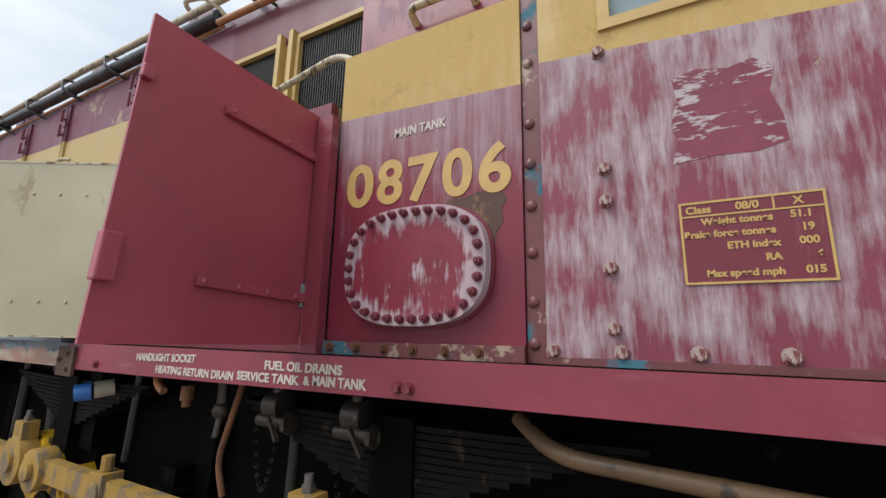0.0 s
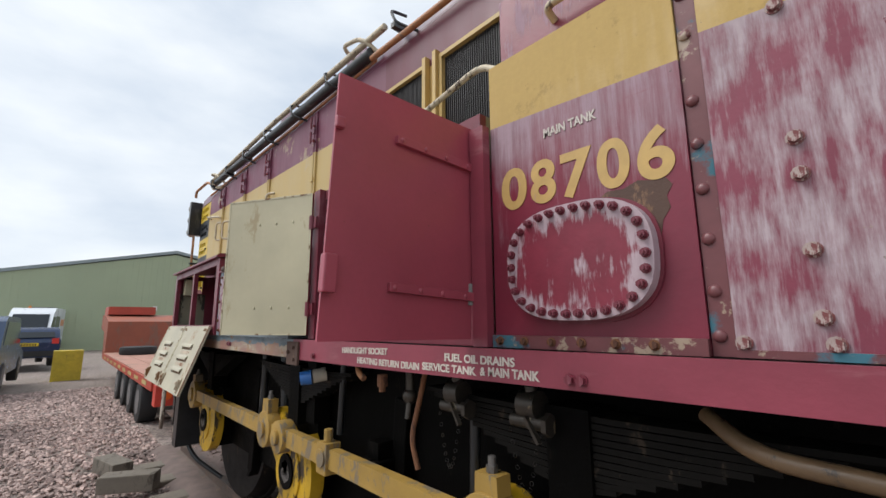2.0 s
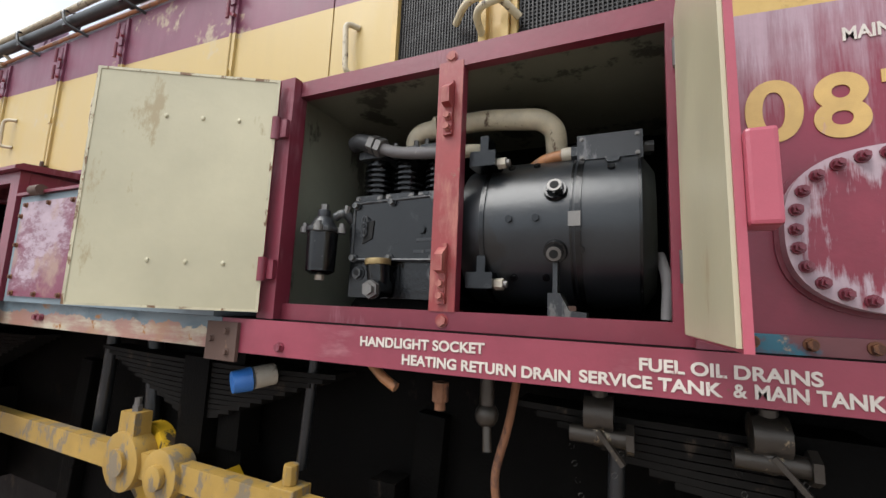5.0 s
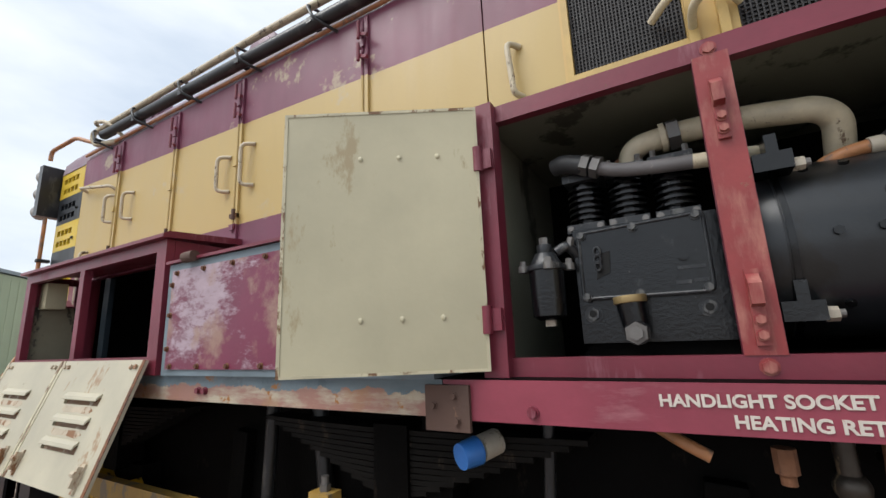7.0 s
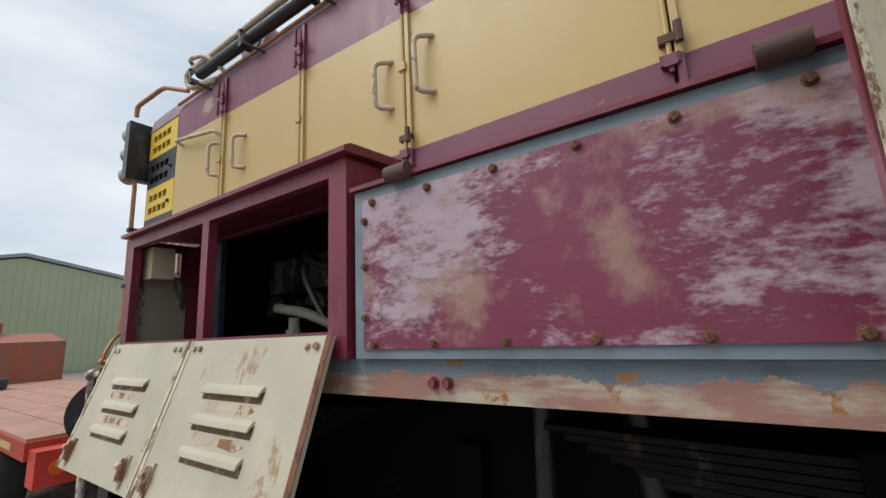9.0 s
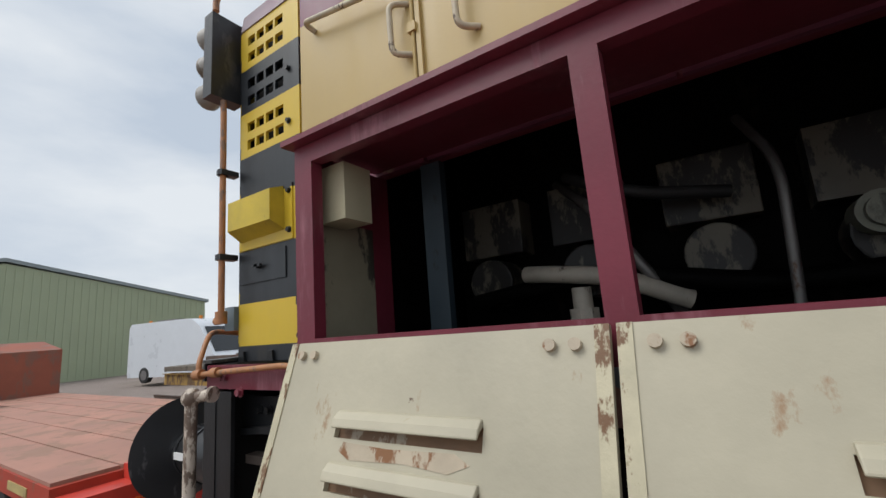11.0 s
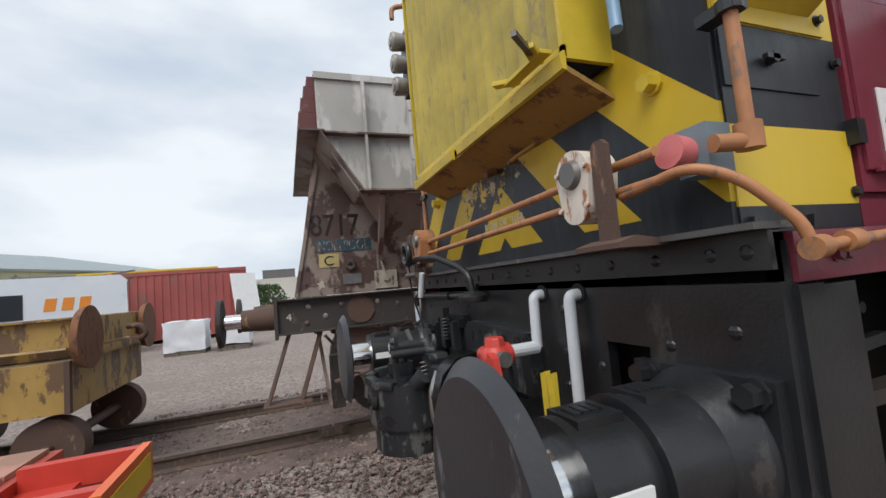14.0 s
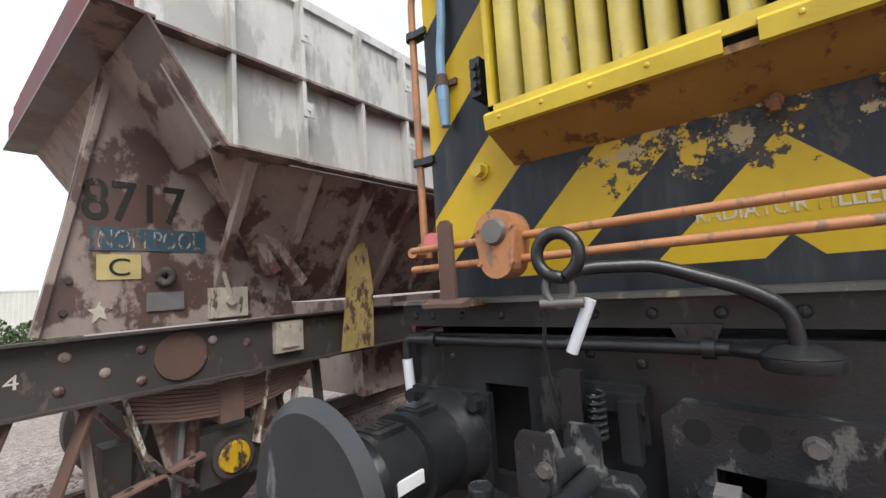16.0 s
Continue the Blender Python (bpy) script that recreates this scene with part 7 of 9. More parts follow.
bm = B(); tube(bm, [(4.765, -1.04, 1.871), (4.72, -1.04, 1.864), (4.68, -1.02, 1.848), (4.66, -0.99, 1.82)], 0.0165, 12, 0.04); part("cable", bm, "orange", comp, "orange-brown cable", smooth=True)
# lugs and foot
for z, up in ((1.845, 1), (1.528, -1)):
    bm = B(); box(bm, 4.545, 4.615, -1.155, -1.08, z - 0.020, z + 0.020); box(bm, 4.572, 4.594, -1.150, -1.09, min(z, z + 0.062), max(z, z + 0.062)); part("mounting_lug", bm, "black_shine", comp, bevel=0.006)
    bm = B(); cyl(bm, (4.615, -1.125, z - 0.008), (4.636, -1.125, z - 0.008), 0.015, seg=6); part("lug_nut", bm, "steel_cream", comp)
    bm = B(); cyl(bm, (4.636, -1.125, z - 0.008), (4.646, -1.125, z - 0.008), 0.009, seg=10); part("lug_stud", bm, "dull_steel", comp)
bm = B(); box(bm, 4.762, 4.773, -1.152, -1.120, 1.458, 1.585); prism(bm, [(4.752, 1.445), (4.838, 1.445), (4.838, 1.458), (4.800, 1.461), (4.780, 1.50), (4.752, 1.50)], "y", -1.16, -1.10); part("support_foot", bm, "black_cast", comp, bevel=0.003)
bm = B(); cyl(bm, (4.800, -1.13, 1.460), (4.800, -1.13, 1.472), 0.014, seg=6); part("foot_nut", bm, "brown_rust", comp)
bm = B(); box(bm, 4.51, 5.0, -1.15, -0.65, 1.402, 1.445); part("bedplate", bm, "shaded_grime", comp, bevel=0.004)
bm = B(); tube(bm, [(5.0, -1.08, 1.45), (5.005, -1.08, 1.54), (4.99, -1.05, 1.60)], 0.012, 10, 0.04); part("drain_pipe", bm, "dull_grey", comp, smooth=True)


# ---------------------------------------------------------------- ground and tracks
gm, gn_, gl_, gp_ = nodes_of("gravel_ground")
gv = coords(gn_, gl_, (1, 1, 1))
vor = gn_.new("ShaderNodeTexVoronoi"); vor.inputs["Scale"].default_value = 30; gl_.new(gv, vor.inputs["Vector"])
sep_ = gn_.new("ShaderNodeSeparateColor"); gl_.new(vor.outputs["Color"], sep_.inputs[0])
gc = ramp(gn_, gl_, sep_.outputs[0], 0.0, 1.0, (0.15, 0.122, 0.11, 1), (0.39, 0.32, 0.285, 1))
gbig = noise_tex(gn_, gl_, gv, 0.45, 6)
gc = mixc(gn_, gl_, calc(gn_, gl_, "MULTIPLY", ramp(gn_, gl_, gbig, 0.45, 0.62), 0.75), gc, (0.225, 0.187, 0.157))
gl_.new(gc, gp_.inputs["Base Color"]); gp_.inputs["Roughness"].default_value = 0.95
bumped(gn_, gl_, gp_, vor.outputs["Distance"], 0.9, 0.03)
def hollow(x, y):
    """Depth of the dip in the yard beside the end of the near track."""
    return 0.12 * math.exp(-((x - 0.3) / 1.5) ** 2 - ((y + 1.45) / 0.55) ** 2)


bm = B()
N = 150
grid = [[bm.verts.new((-30 + 50 * i / N, -20 + 50 * j / N, -0.15 + 0.035 * noise.noise(Vector((i * 0.45, j * 0.45, 0))) + 0.03 * noise.noise(Vector((i * 0.11, j * 0.11, 5))) - hollow(-30 + 50 * i / N, -20 + 50 * j / N))) for j in range(N + 1)] for i in range(N + 1)]
for i in range(N):
    for j in range(N):
        bm.faces.new((grid[i][j], grid[i + 1][j], grid[i + 1][j + 1], grid[i][j + 1]))
for (x0, x1, y0, y1) in ((-900, -29.9, -900, 900), (19.9, 900, -900, 900), (-30, 20, -900, -19.9), (-30, 20, 29.9, 900)):
    bm.faces.new([bm.verts.new(p) for p in ((x0, y0, -0.16), (x1, y0, -0.16), (x1, y1, -0.16), (x0, y1, -0.16))])
ground = tagged(part("ground", bm, gm, smooth=True), "dusty yard of grey and pinkish gravel", "ground", kind="structure")

# loose stones
stone_mat = plain("yard_stone", (0.44, 0.325, 0.29), 0.9, var=0.4, scale=7, bump=0.3)
sn, sl_ = stone_mat.node_tree.nodes, stone_mat.node_tree.links
geo = sn.new("ShaderNodeNewGeometry")
hs = sn.new("ShaderNodeHueSaturation")
sl_.new(calc(sn, sl_, "ADD", calc(sn, sl_, "MULTIPLY", geo.outputs["Random Per Island"], 1.0), 0.5), hs.inputs["Value"])
src = sn["Principled BSDF"].inputs["Base Color"].links[0].from_socket
sl_.new(src, hs.inputs["Color"]); sl_.new(hs.outputs["Color"], sn["Principled BSDF"].inputs["Base Color"])


def stones(name, count, x0, x1, y0, y1, smin, smax, seed, label, z=-0.15, mat=None):
    rng = random.Random(seed)
    base = [(1, 0, 0), (-1, 0, 0), (0, 1, 0), (0, -1, 0), (0, 0, 1), (0, 0, -1)]
    tri = [(0, 2, 4), (2, 1, 4), (1, 3, 4), (3, 0, 4), (2, 0, 5), (1, 2, 5), (3, 1, 5), (0, 3, 5)]
    vs, fs = [], []
    for _ in range(count):
        x, y, s = rng.uniform(x0, x1), rng.uniform(y0, y1), rng.uniform(smin, smax)
        e = Euler((rng.uniform(0, 3), rng.uniform(0, 3), rng.uniform(0, 3))).to_matrix()
        k = len(vs)
        for b in base:
            v = e @ Vector(b)
            q = s * rng.uniform(0.65, 1.25)
            vs.append((x + v.x * q, y + v.y * q, z - hollow(x, y) + s * 0.35 + v.z * q * 0.75))
        fs += [tuple(k + i for i in t) for t in tri]
    me = bpy.data.meshes.new(name)
    me.from_pydata(vs, [], fs)
    me.materials.append(mat or stone_mat)
    return tagged(new(name, me), label, "gravel", kind="stuff")


ballast_mat = stone_mat.copy()
ballast_mat.name = "oily_ballast"
mix_in = ballast_mat.node_tree.nodes
for nd in mix_in:
    if nd.type == "HUE_SAT":
        nd.inputs["Saturation"].default_value = 0.8
        nd.inputs["Fac"].default_value = 1.0
tint = mix_in.new("ShaderNodeMix")
tint.data_type, tint.blend_type = "RGBA", "MULTIPLY"
tint.inputs["Factor"].default_value = 1.0
tint.inputs["B"].default_value = (0.46, 0.42, 0.40, 1)
hue = [nd for nd in mix_in if nd.type == "HUE_SAT"][0]
ballast_mat.node_tree.links.new(hue.outputs["Color"], tint.inputs["A"])
ballast_mat.node_tree.links.new(tint.outputs["Result"], mix_in["Principled BSDF"].inputs["Base Color"])
for y0, y1, x0, x1 in ((2.45, 5.35, -14.0, 9.0), (-1.15, 1.5, -1.4, 9.0)):
    bm = B()
    nx, ny = int((x1 - x0) * 5), int((y1 - y0) * 5)
    g = [[bm.verts.new((x0 + (x1 - x0) * i / nx, y0 + (y1 - y0) * j / ny, -0.128 + 0.018 * noise.noise(Vector((i * 0.7, j * 0.7, 9))) - (0.09 if i in (0, nx) or j in (0, ny) else 0.0))) for j in range(ny + 1)] for i in range(nx + 1)]
    for i in range(nx):
        for j in range(ny):
            bm.faces.new((g[i][j], g[i + 1][j], g[i + 1][j + 1], g[i][j + 1]))
    tagged(part("track_bed", bm, ballast_mat, smooth=True), "dark oily ballast bed under the track", "ballast", kind="structure")
stones("gravel", 26000, -9.0, 3.0, -4.6, -0.9, 0.010, 0.044, 3, "coarse pinkish-grey loose gravel on the yard")
stones("gravel", 14000, -2.6, 4.0, 1.6, 5.6, 0.010, 0.030, 4, "coarse grey gravel between the tracks", z=-0.14, mat=ballast_mat)
stones("gravel", 9000, -1.2, 6.5, -1.3, 1.4, 0.012, 0.034, 5, "dark stained ballast under the locomotive", z=-0.14, mat=ballast_mat)

M["timber"] = plain("weathered_timber", (0.17, 0.145, 0.115), 0.9, scale=5, bump=0.5, dirt=(0.08, 0.065, 0.05), dirt_at=0.55)
M["rail"] = plain("rusty_rail_steel", (0.105, 0.075, 0.06), 0.6, scale=10, dirt=(0.16, 0.10, 0.07), dirt_at=0.55)
M["concrete"] = plain("old_concrete", (0.30, 0.27, 0.225), 0.95, scale=5, bump=0.5, dirt=(0.17, 0.15, 0.12), dirt_at=0.56)


def rail(name, x0, x1, y, z, label, cat="rail"):
    prof = [(-0.036, 0), (0.036, 0), (0.036, -0.03), (0.009, -0.05), (0.009, -0.115), (0.065, -0.13), (0.065, -0.145), (-0.065, -0.145), (-0.065, -0.13), (-0.009, -0.115), (-0.009, -0.05), (-0.036, -0.03)]
    bm = B(); prism(bm, [(y + a, z + b) for a, b in prof], "x", x0, x1)
    return tagged(part(name, bm, "rail", bevel=0.004), label, cat, group="rails of the tracks")


for y in (-0.7525, 0.7525):
    rail("rail", -0.75, 9.0, y, -0.005, "dull steel rail under the locomotive")
tie = B(); box(tie, -0.125, 0.125, -1.3, 1.3, -0.13, 0.0)
bmesh.ops.bevel(tie, geom=tie.edges[:], offset=0.012, segments=1, affect="EDGES")
tie_mesh = bpy.data.meshes.new("sleeper"); tie.to_mesh(tie_mesh); tie.free(); tie_mesh.materials.append(M["timber"])
rng = random.Random(11)
for i in range(14):
    o = tagged(new("sleeper", tie_mesh), "weathered grey timber sleeper laid in gravel", "sleeper", group="sleepers of the near track")
    o.location, o.rotation_euler = (-0.4 + 0.62 * i, rng.uniform(-0.06, 0.06), -0.150), (0, 0, radians(rng.uniform(-3, 3)))
for x, y, a, L in ((-1.55, -3.08, 28, 1.2), (-0.55, -3.05, 20, 1.0), (0.35, -1.42, 62, 0.5), (-0.35, -1.50, 14, 0.55)):
    bm = B(); box(bm, -L / 2, L / 2, -0.10, 0.10, -0.16, 0.0, Matrix.Translation((x, y, 0)) @ Matrix.Rotation(radians(a), 4, "Z"))
    tagged(part("timber_baulk", bm, "timber", bevel=0.012), "rough grey timber baulk lying on the gravel", "timber", group="loose timbers")
for y in (3.15, 4.65):
    rail("rail", -14.0, -0.42, y, 0.02, "rusty rail of the next track, jointed end to end")
    rail("rail", -0.40, 9.0, y, 0.02, "rusty rail of the next track, jointed end to end")
bm = B(); box(bm, -0.56, -0.26, 3.10, 3.115, -0.09, 0.0); bolts(bm, [(-0.5, 3.10, -0.045), (-0.32, 3.10, -0.045)], 0.014, 0.02, "y")
tagged(part("fishplate", bm, "rail"), "rusty bolted fishplate at a rail joint", "fishplate")
for x in (-3.4, -2.2, -1.45, -0.75):
    bm = B(); beam(bm, (x, 3.0, -0.155), (x - 0.25, 4.8, -0.155), 0.15, 0.05)
    tagged(part("steel_tie", bm, "rail", bevel=0.006), "rusty steel cross tie between the rails", "sleeper", group="ties of the next track")
for x, y in ((0.05, 3.02), (1.0, 3.0), (0.55, 4.6), (-0.05, 4.55), (1.9, 3.0), (2.9, 3.0)):
    bm = B(); v = [bm.verts.new((x + a * w, y + b * w, z)) for z, w in ((-0.20, 0.17), (-0.125, 0.11)) for a, b in ((-1, -1), (1, -1), (1, 1), (-1, 1))]
    for q in ((3, 2, 1, 0), (4, 5, 6, 7), (0, 1, 5, 4), (1, 2, 6, 5), (2, 3, 7, 6), (3, 0, 4, 7)):
        bm.faces.new([v[i] for i in q])
    tagged(part("concrete_block", bm, "concrete", bevel=0.01), "tapered concrete sleeper block under a rail", "concrete block", group="blocks of the next track")

# ---------------------------------------------------------------- hopper wagon on the next track
M["wag_grey"] = worn("wagon_grey_paint", (0.40, 0.39, 0.36), (0.60, 0.59, 0.56), 0.6, stretch=(6, 6, 1.6), patch=1.3, rust=(0.17, 0.09, 0.06), rust_at=0.70)
M["wag_brown"] = worn("wagon_brown_paint", (0.155, 0.085, 0.072), (0.40, 0.315, 0.27), 0.60, stretch=(6, 6, 3), patch=3.6, rust=(0.40, 0.36, 0.31), rust_at=0.60)
M["wag_plate"] = worn("wagon_plate_paint", (0.115, 0.070, 0.060), (0.33, 0.26, 0.225), 0.54, stretch=(6, 6, 4), patch=3.2, rust=(0.36, 0.32, 0.28), rust_at=0.645)
M["wag_under"] = plain("wagon_underframe", (0.052, 0.044, 0.040), 0.7, scale=5, bump=0.4, dirt=(0.11, 0.08, 0.065), dirt_at=0.60)
M["stencil_black"] = plain("worn_black_stencil", (0.022, 0.018, 0.017), 0.7, scale=9, dirt=(0.13, 0.09, 0.075), dirt_at=0.56)
M["stencil_white"] = plain("worn_white_stencil", (0.40, 0.40, 0.38), 0.7, scale=14, dirt=(0.09, 0.07, 0.06), dirt_at=0.47)
M["stencil_blue"] = plain("faded_blue_paint", (0.035, 0.085, 0.12), 0.6, dirt=(0.15, 0.10, 0.08), dirt_at=0.55)
M["pale_yellow"] = plain("pale_yellow_paint", (0.50, 0.40, 0.17), 0.6, dirt=(0.25, 0.18, 0.1), dirt_at=0.6)
wag = thing("hopper_wagon", (2.5, 3.9, 0), "rusty brown and pale grey steel hopper wagon on the next track", "wagon")
WX1 = 5.6
bm = B(); v = [bm.verts.new(p) for p in ((-0.45, 2.20, 3.30), (-0.45, 2.20, 2.76), (-0.13, 2.20, 2.23), (WX1, 2.20, 2.23), (WX1, 2.20, 3.30))]
w2 = [bm.verts.new((p.co.x, 2.215, p.co.z)) for p in v]
bm.faces.new(v); bm.faces.new(w2[::-1])
for i in range(5):
    bm.faces.new((v[i], w2[i], w2[(i + 1) % 5], v[(i + 1) % 5]))
part("hopper_side", bm, "wag_grey", wag, "pale grey ribbed hopper side")
bm = B(); v = [bm.verts.new(p) for p in ((-0.13, 2.215, 2.225), (WX1, 2.215, 2.225), (WX1, 2.85, 1.42), (0.50, 2.85, 1.42))]; bm.faces.new(v)
v2 = [bm.verts.new(q.co + Vector((0, 0.02, 0.012))) for q in v]; bm.faces.new(v2[::-1])
for i in range(4):
    bm.faces.new((v[i], v2[i], v2[(i + 1) % 4], v[(i + 1) % 4]))
part("hopper_slope", bm, "wag_brown", wag, "rust-brown sloping hopper bottom with peeled paint")
# end wall with its stepped ribs
bm = B(); box(bm, -0.46, -0.44, 2.216, 4.62, 2.76, 3.30); part("hopper_end", bm, "wag_rib", wag)
for x0, z0, z1 in ((-0.60, 2.78, 2.95), (-0.575, 2.952, 3.08), (-0.545, 3.082, 3.19), (-0.515, 3.192, 3.28)):
    bm = B(); box(bm, x0, -0.461, 2.23, 4.60, z0, z1); part("end_rib", bm, "wag_rib", wag, bevel=0.012)
bm = B(); v = [bm.verts.new(p) for p in ((-0.44, 2.75, 2.74), (-0.44, 4.62, 2.74), (0.45, 4.62, 1.45), (0.45, 2.75, 1.45))]; bm.faces.new(v); part("end_slope", bm, "wag_brown", wag)
bm = B(); box(bm, -0.62, -0.40, 2.10, 4.68, 2.745, 2.759); part("end_ledge", bm, "wag_plate", wag)
bm = B(); box(bm, -0.44, WX1, 4.62, 4.64, 2.77, 3.30); part("hopper_side", bm, "wag_grey", wag)
bm = B(); box(bm, WX1 - 0.02, WX1, 2.216, 4.619, 1.5, 3.30); part("hopper_end", bm, "wag_rib", wag)
bm = B(); box(bm, -0.46, WX1, 2.175, 2.199, 3.25, 3.31); part("top_rail", bm, "wag_grey", wag)
for x in (-0.04, 0.38, 0.84, 1.28, 1.75, 2.25, 2.8, 3.4, 4.1, 4.8):
    bm = B(); box(bm, x - 0.012, x + 0.012, 2.125, 2.199, 2.24, 3.25); part("side_rib", bm, "wag_grey", wag, bevel=0.002)
    bm = B(); beam(bm, (x + 0.12, 2.20, 2.21), (x + 0.16, 2.80, 1.46), 0.05, 0.07); part("slope_rib", bm, "wag_brown", wag, bevel=0.003)
for z, x0 in ((2.745, -0.42), (2.235, -0.13)):
    bm = B(); box(bm, x0, WX1, 2.12, 2.198, z - 0.008, z + 0.008); part("ledge", bm, "wag_plate", wag)
for x, z in ((0.40, 3.03), (0.40, 2.56), (1.30, 3.02), (1.31, 2.56)):
    bm = B(); box(bm, x - 0.036, x + 0.036, 2.118, 2.124, z - 0.046, z + 0.046); cyl(bm, (x, 2.118, z), (x, 2.112, z), 0.012, seg=10); part("label_clip", bm, "wag_grey", wag)
# bent flanges over the end
for p, q in (((-0.44, 2.742), (-0.10, 2.225)), ((-0.10, 2.225), (0.30, 2.225))):
    bm = B(); d = Vector((q[0] - p[0], 0, q[1] - p[1])); nrm = Vector((d.z, 0, -d.x)).normalized() * 0.006
    pts = [Vector((p[0], 0, p[1])) - nrm, Vector((q[0], 0, q[1])) - nrm, Vector((q[0], 0, q[1])) + nrm, Vector((p[0], 0, p[1])) + nrm]
    prism(bm, [(a.x, a.z) for a in pts], "y", 2.08, 2.72); part("bent_flange", bm, "wag_plate", wag)
# end plate with the wagon's number
bm = B(); prism(bm, [(-0.70, 1.34), (0.62, 1.34), (0.55, 1.70), (-0.02, 2.35), (-0.34, 2.738), (-0.46, 2.738)], "y", 2.70, 2.715); eplate = part("end_plate", bm, "wag_plate", wag, "brown end plate with a stencilled number")
bm = B(); beam(bm, (-0.70, 2.70, 1.35), (-0.44, 2.70, 2.62), 0.05, 0.03); part("plate_edge", bm, "wag_plate", wag)
bm = B(); beam(bm, (-0.22, 2.58, 2.62), (0.42, 2.62, 1.62), 0.13, 0.07); part("diagonal_strut", bm, "wag_brown", wag, bevel=0.005)
bm = B(); beam(bm, (0.05, 2.50, 2.18), (0.62, 2.62, 1.55), 0.10, 0.07); part("diagonal_strut", bm, "wag_brown", wag, bevel=0.005)
words("8717", 0.30, Matrix.Translation((-0.535, 2.698, 1.915)) @ SIDE, "stencil_black", eplate, name="wagon_digit", width=0.47, bold=0.003, gap=0.03)
bm = B(); box(bm, -0.50, 0.04, 2.694, 2.699, 1.755, 1.875); brd = part("name_board", bm, "stencil_blue", eplate, "faded blue stencilled board")
words("NON POOL", 0.135, Matrix.Translation((-0.47, 2.692, 1.77)) @ SIDE, "stencil_white", brd, width=0.48)
bm = B(); box(bm, -0.475, -0.285, 2.694, 2.699, 1.605, 1.735); cp = part("letter_plate", bm, "pale_yellow", eplate, "pale yellow square with a letter")
words("C", 0.13, Matrix.Translation((-0.425, 2.692, 1.625)) @ SIDE, "letter_black", cp, width=0.09)
bm = B(); tube(bm, [(-0.20, 2.70, 1.62), (-0.17, 2.66, 1.66), (-0.14, 2.66, 1.61), (-0.17, 2.67, 1.57), (-0.21, 2.69, 1.60)], 0.022, 10, 0.03); part("hook", bm, "wag_under", eplate)
bm = B(); box(bm, -0.26, -0.08, 2.688, 2.699, 1.43, 1.53); part("maker_plate", bm, "dull_grey", eplate)
bm = B(); box(bm, 0.05, 0.27, 2.65, 2.699, 1.36, 1.54); cyl(bm, (0.16, 2.65, 1.46), (0.16, 2.62, 1.46), 0.03); beam(bm, (0.16, 2.63, 1.46), (0.11, 2.62, 1.63), 0.03, 0.012); lev = part("door_lever", bm, "steel_cream", eplate, "grey lever box with a white handle", bevel=0.003)
nuts([(-0.6, 2.70, 1.45), (-0.58, 2.70, 1.6), (0.4, 2.70, 1.45)], 0.014, 0.012, "y", "wag_under", eplate)
bm = B(); prism(bm, [(-0.49, 1.39), (-0.46, 1.42), (-0.43, 1.40), (-0.44, 1.44), (-0.41, 1.46), (-0.45, 1.465), (-0.46, 1.50), (-0.475, 1.465), (-0.51, 1.46), (-0.485, 1.435)], "y", 2.693, 2.699); part("star_mark", bm, "steel_cream", eplate)
# underframe
bm = B(); prism(bm, [(2.58, 1.015), (2.652, 1.015), (2.652, 1.335), (2.58, 1.335), (2.58, 1.322), (2.64, 1.322), (2.64, 1.028), (2.58, 1.028)], "x", -0.87, WX1); sole = part("sole_bar", bm, "wag_under", wag, "dark channel-section sole bar")
bm = B(); box(bm, -0.90, -0.87, 2.60, 5.2, 0.98, 1.36); part("headstock", bm, "wag_under", wag)
bm = B(); cyl(bm, (-0.12, 2.64, 1.18), (-0.12, 2.622, 1.18), 0.13, seg=24); part("round_plate", bm, "brown_rust", sole, "rusty round cover plate")
bm = B(); box(bm, 0.42, 0.62, 2.60, 2.64, 1.10, 1.30); box(bm, 0.46, 0.58, 2.585, 2.60, 1.13, 1.27); part("label_holder", bm, "steel_cream", sole, bevel=0.006)
for x, z in ((-0.6, 1.25), (-0.62, 1.1), (-0.3, 1.24), (-0.3, 1.08), (0.05, 1.24), (0.25, 1.2), (-0.45, 1.15)):
    bm = B(); rivets(bm, [(x, 2.64, z)], 0.025, "y"); part("rivet_head", bm, "wag_plate", sole)
words("4", 0.09, Matrix.Translation((-0.80, 2.638, 1.14)) @ SIDE, "letter_white", sole, width=0.05)
bm = B(); prism(bm, [(0.90, 1.04), (1.18, 1.04), (1.20, 1.5), (1.16, 1.80), (1.12, 1.98), (1.02, 1.98), (0.97, 1.5)], "y", 2.52, 2.56); part("stanchion", bm, "flaking_yellow", wag, "flaking yellow upright", bevel=0.004)
for k in range(9):
    h = 0.70 - 0.03 * k
    bm = B(); prism(bm, [(0.18 + h * q, 0.955 - 0.021 * k + 0.15 * (q * h / 0.70) ** 2) for q in (-1, -0.6, -0.2, 0.2, 0.6, 1)] + [(0.18 + h * q, 0.973 - 0.021 * k + 0.15 * (q * h / 0.70) ** 2) for q in (1, 0.6, 0.2, -0.2, -0.6, -1)], "y", 2.70, 2.80); part("spring_leaf", bm, "wag_spring", wag)
bm = B(); box(bm, 0.11, 0.25, 2.69, 2.81, 0.74, 0.99); part("spring_buckle", bm, "wag_spring", wag, bevel=0.006)
bm = B(); cyl(bm, (0.20, 2.80, 0.52), (0.20, 2.72, 0.52), 0.125, seg=28); box(bm, 0.02, 0.38, 2.76, 2.95, 0.38, 0.68); axb = part("axlebox", bm, "wag_under", wag, bevel=0.01)
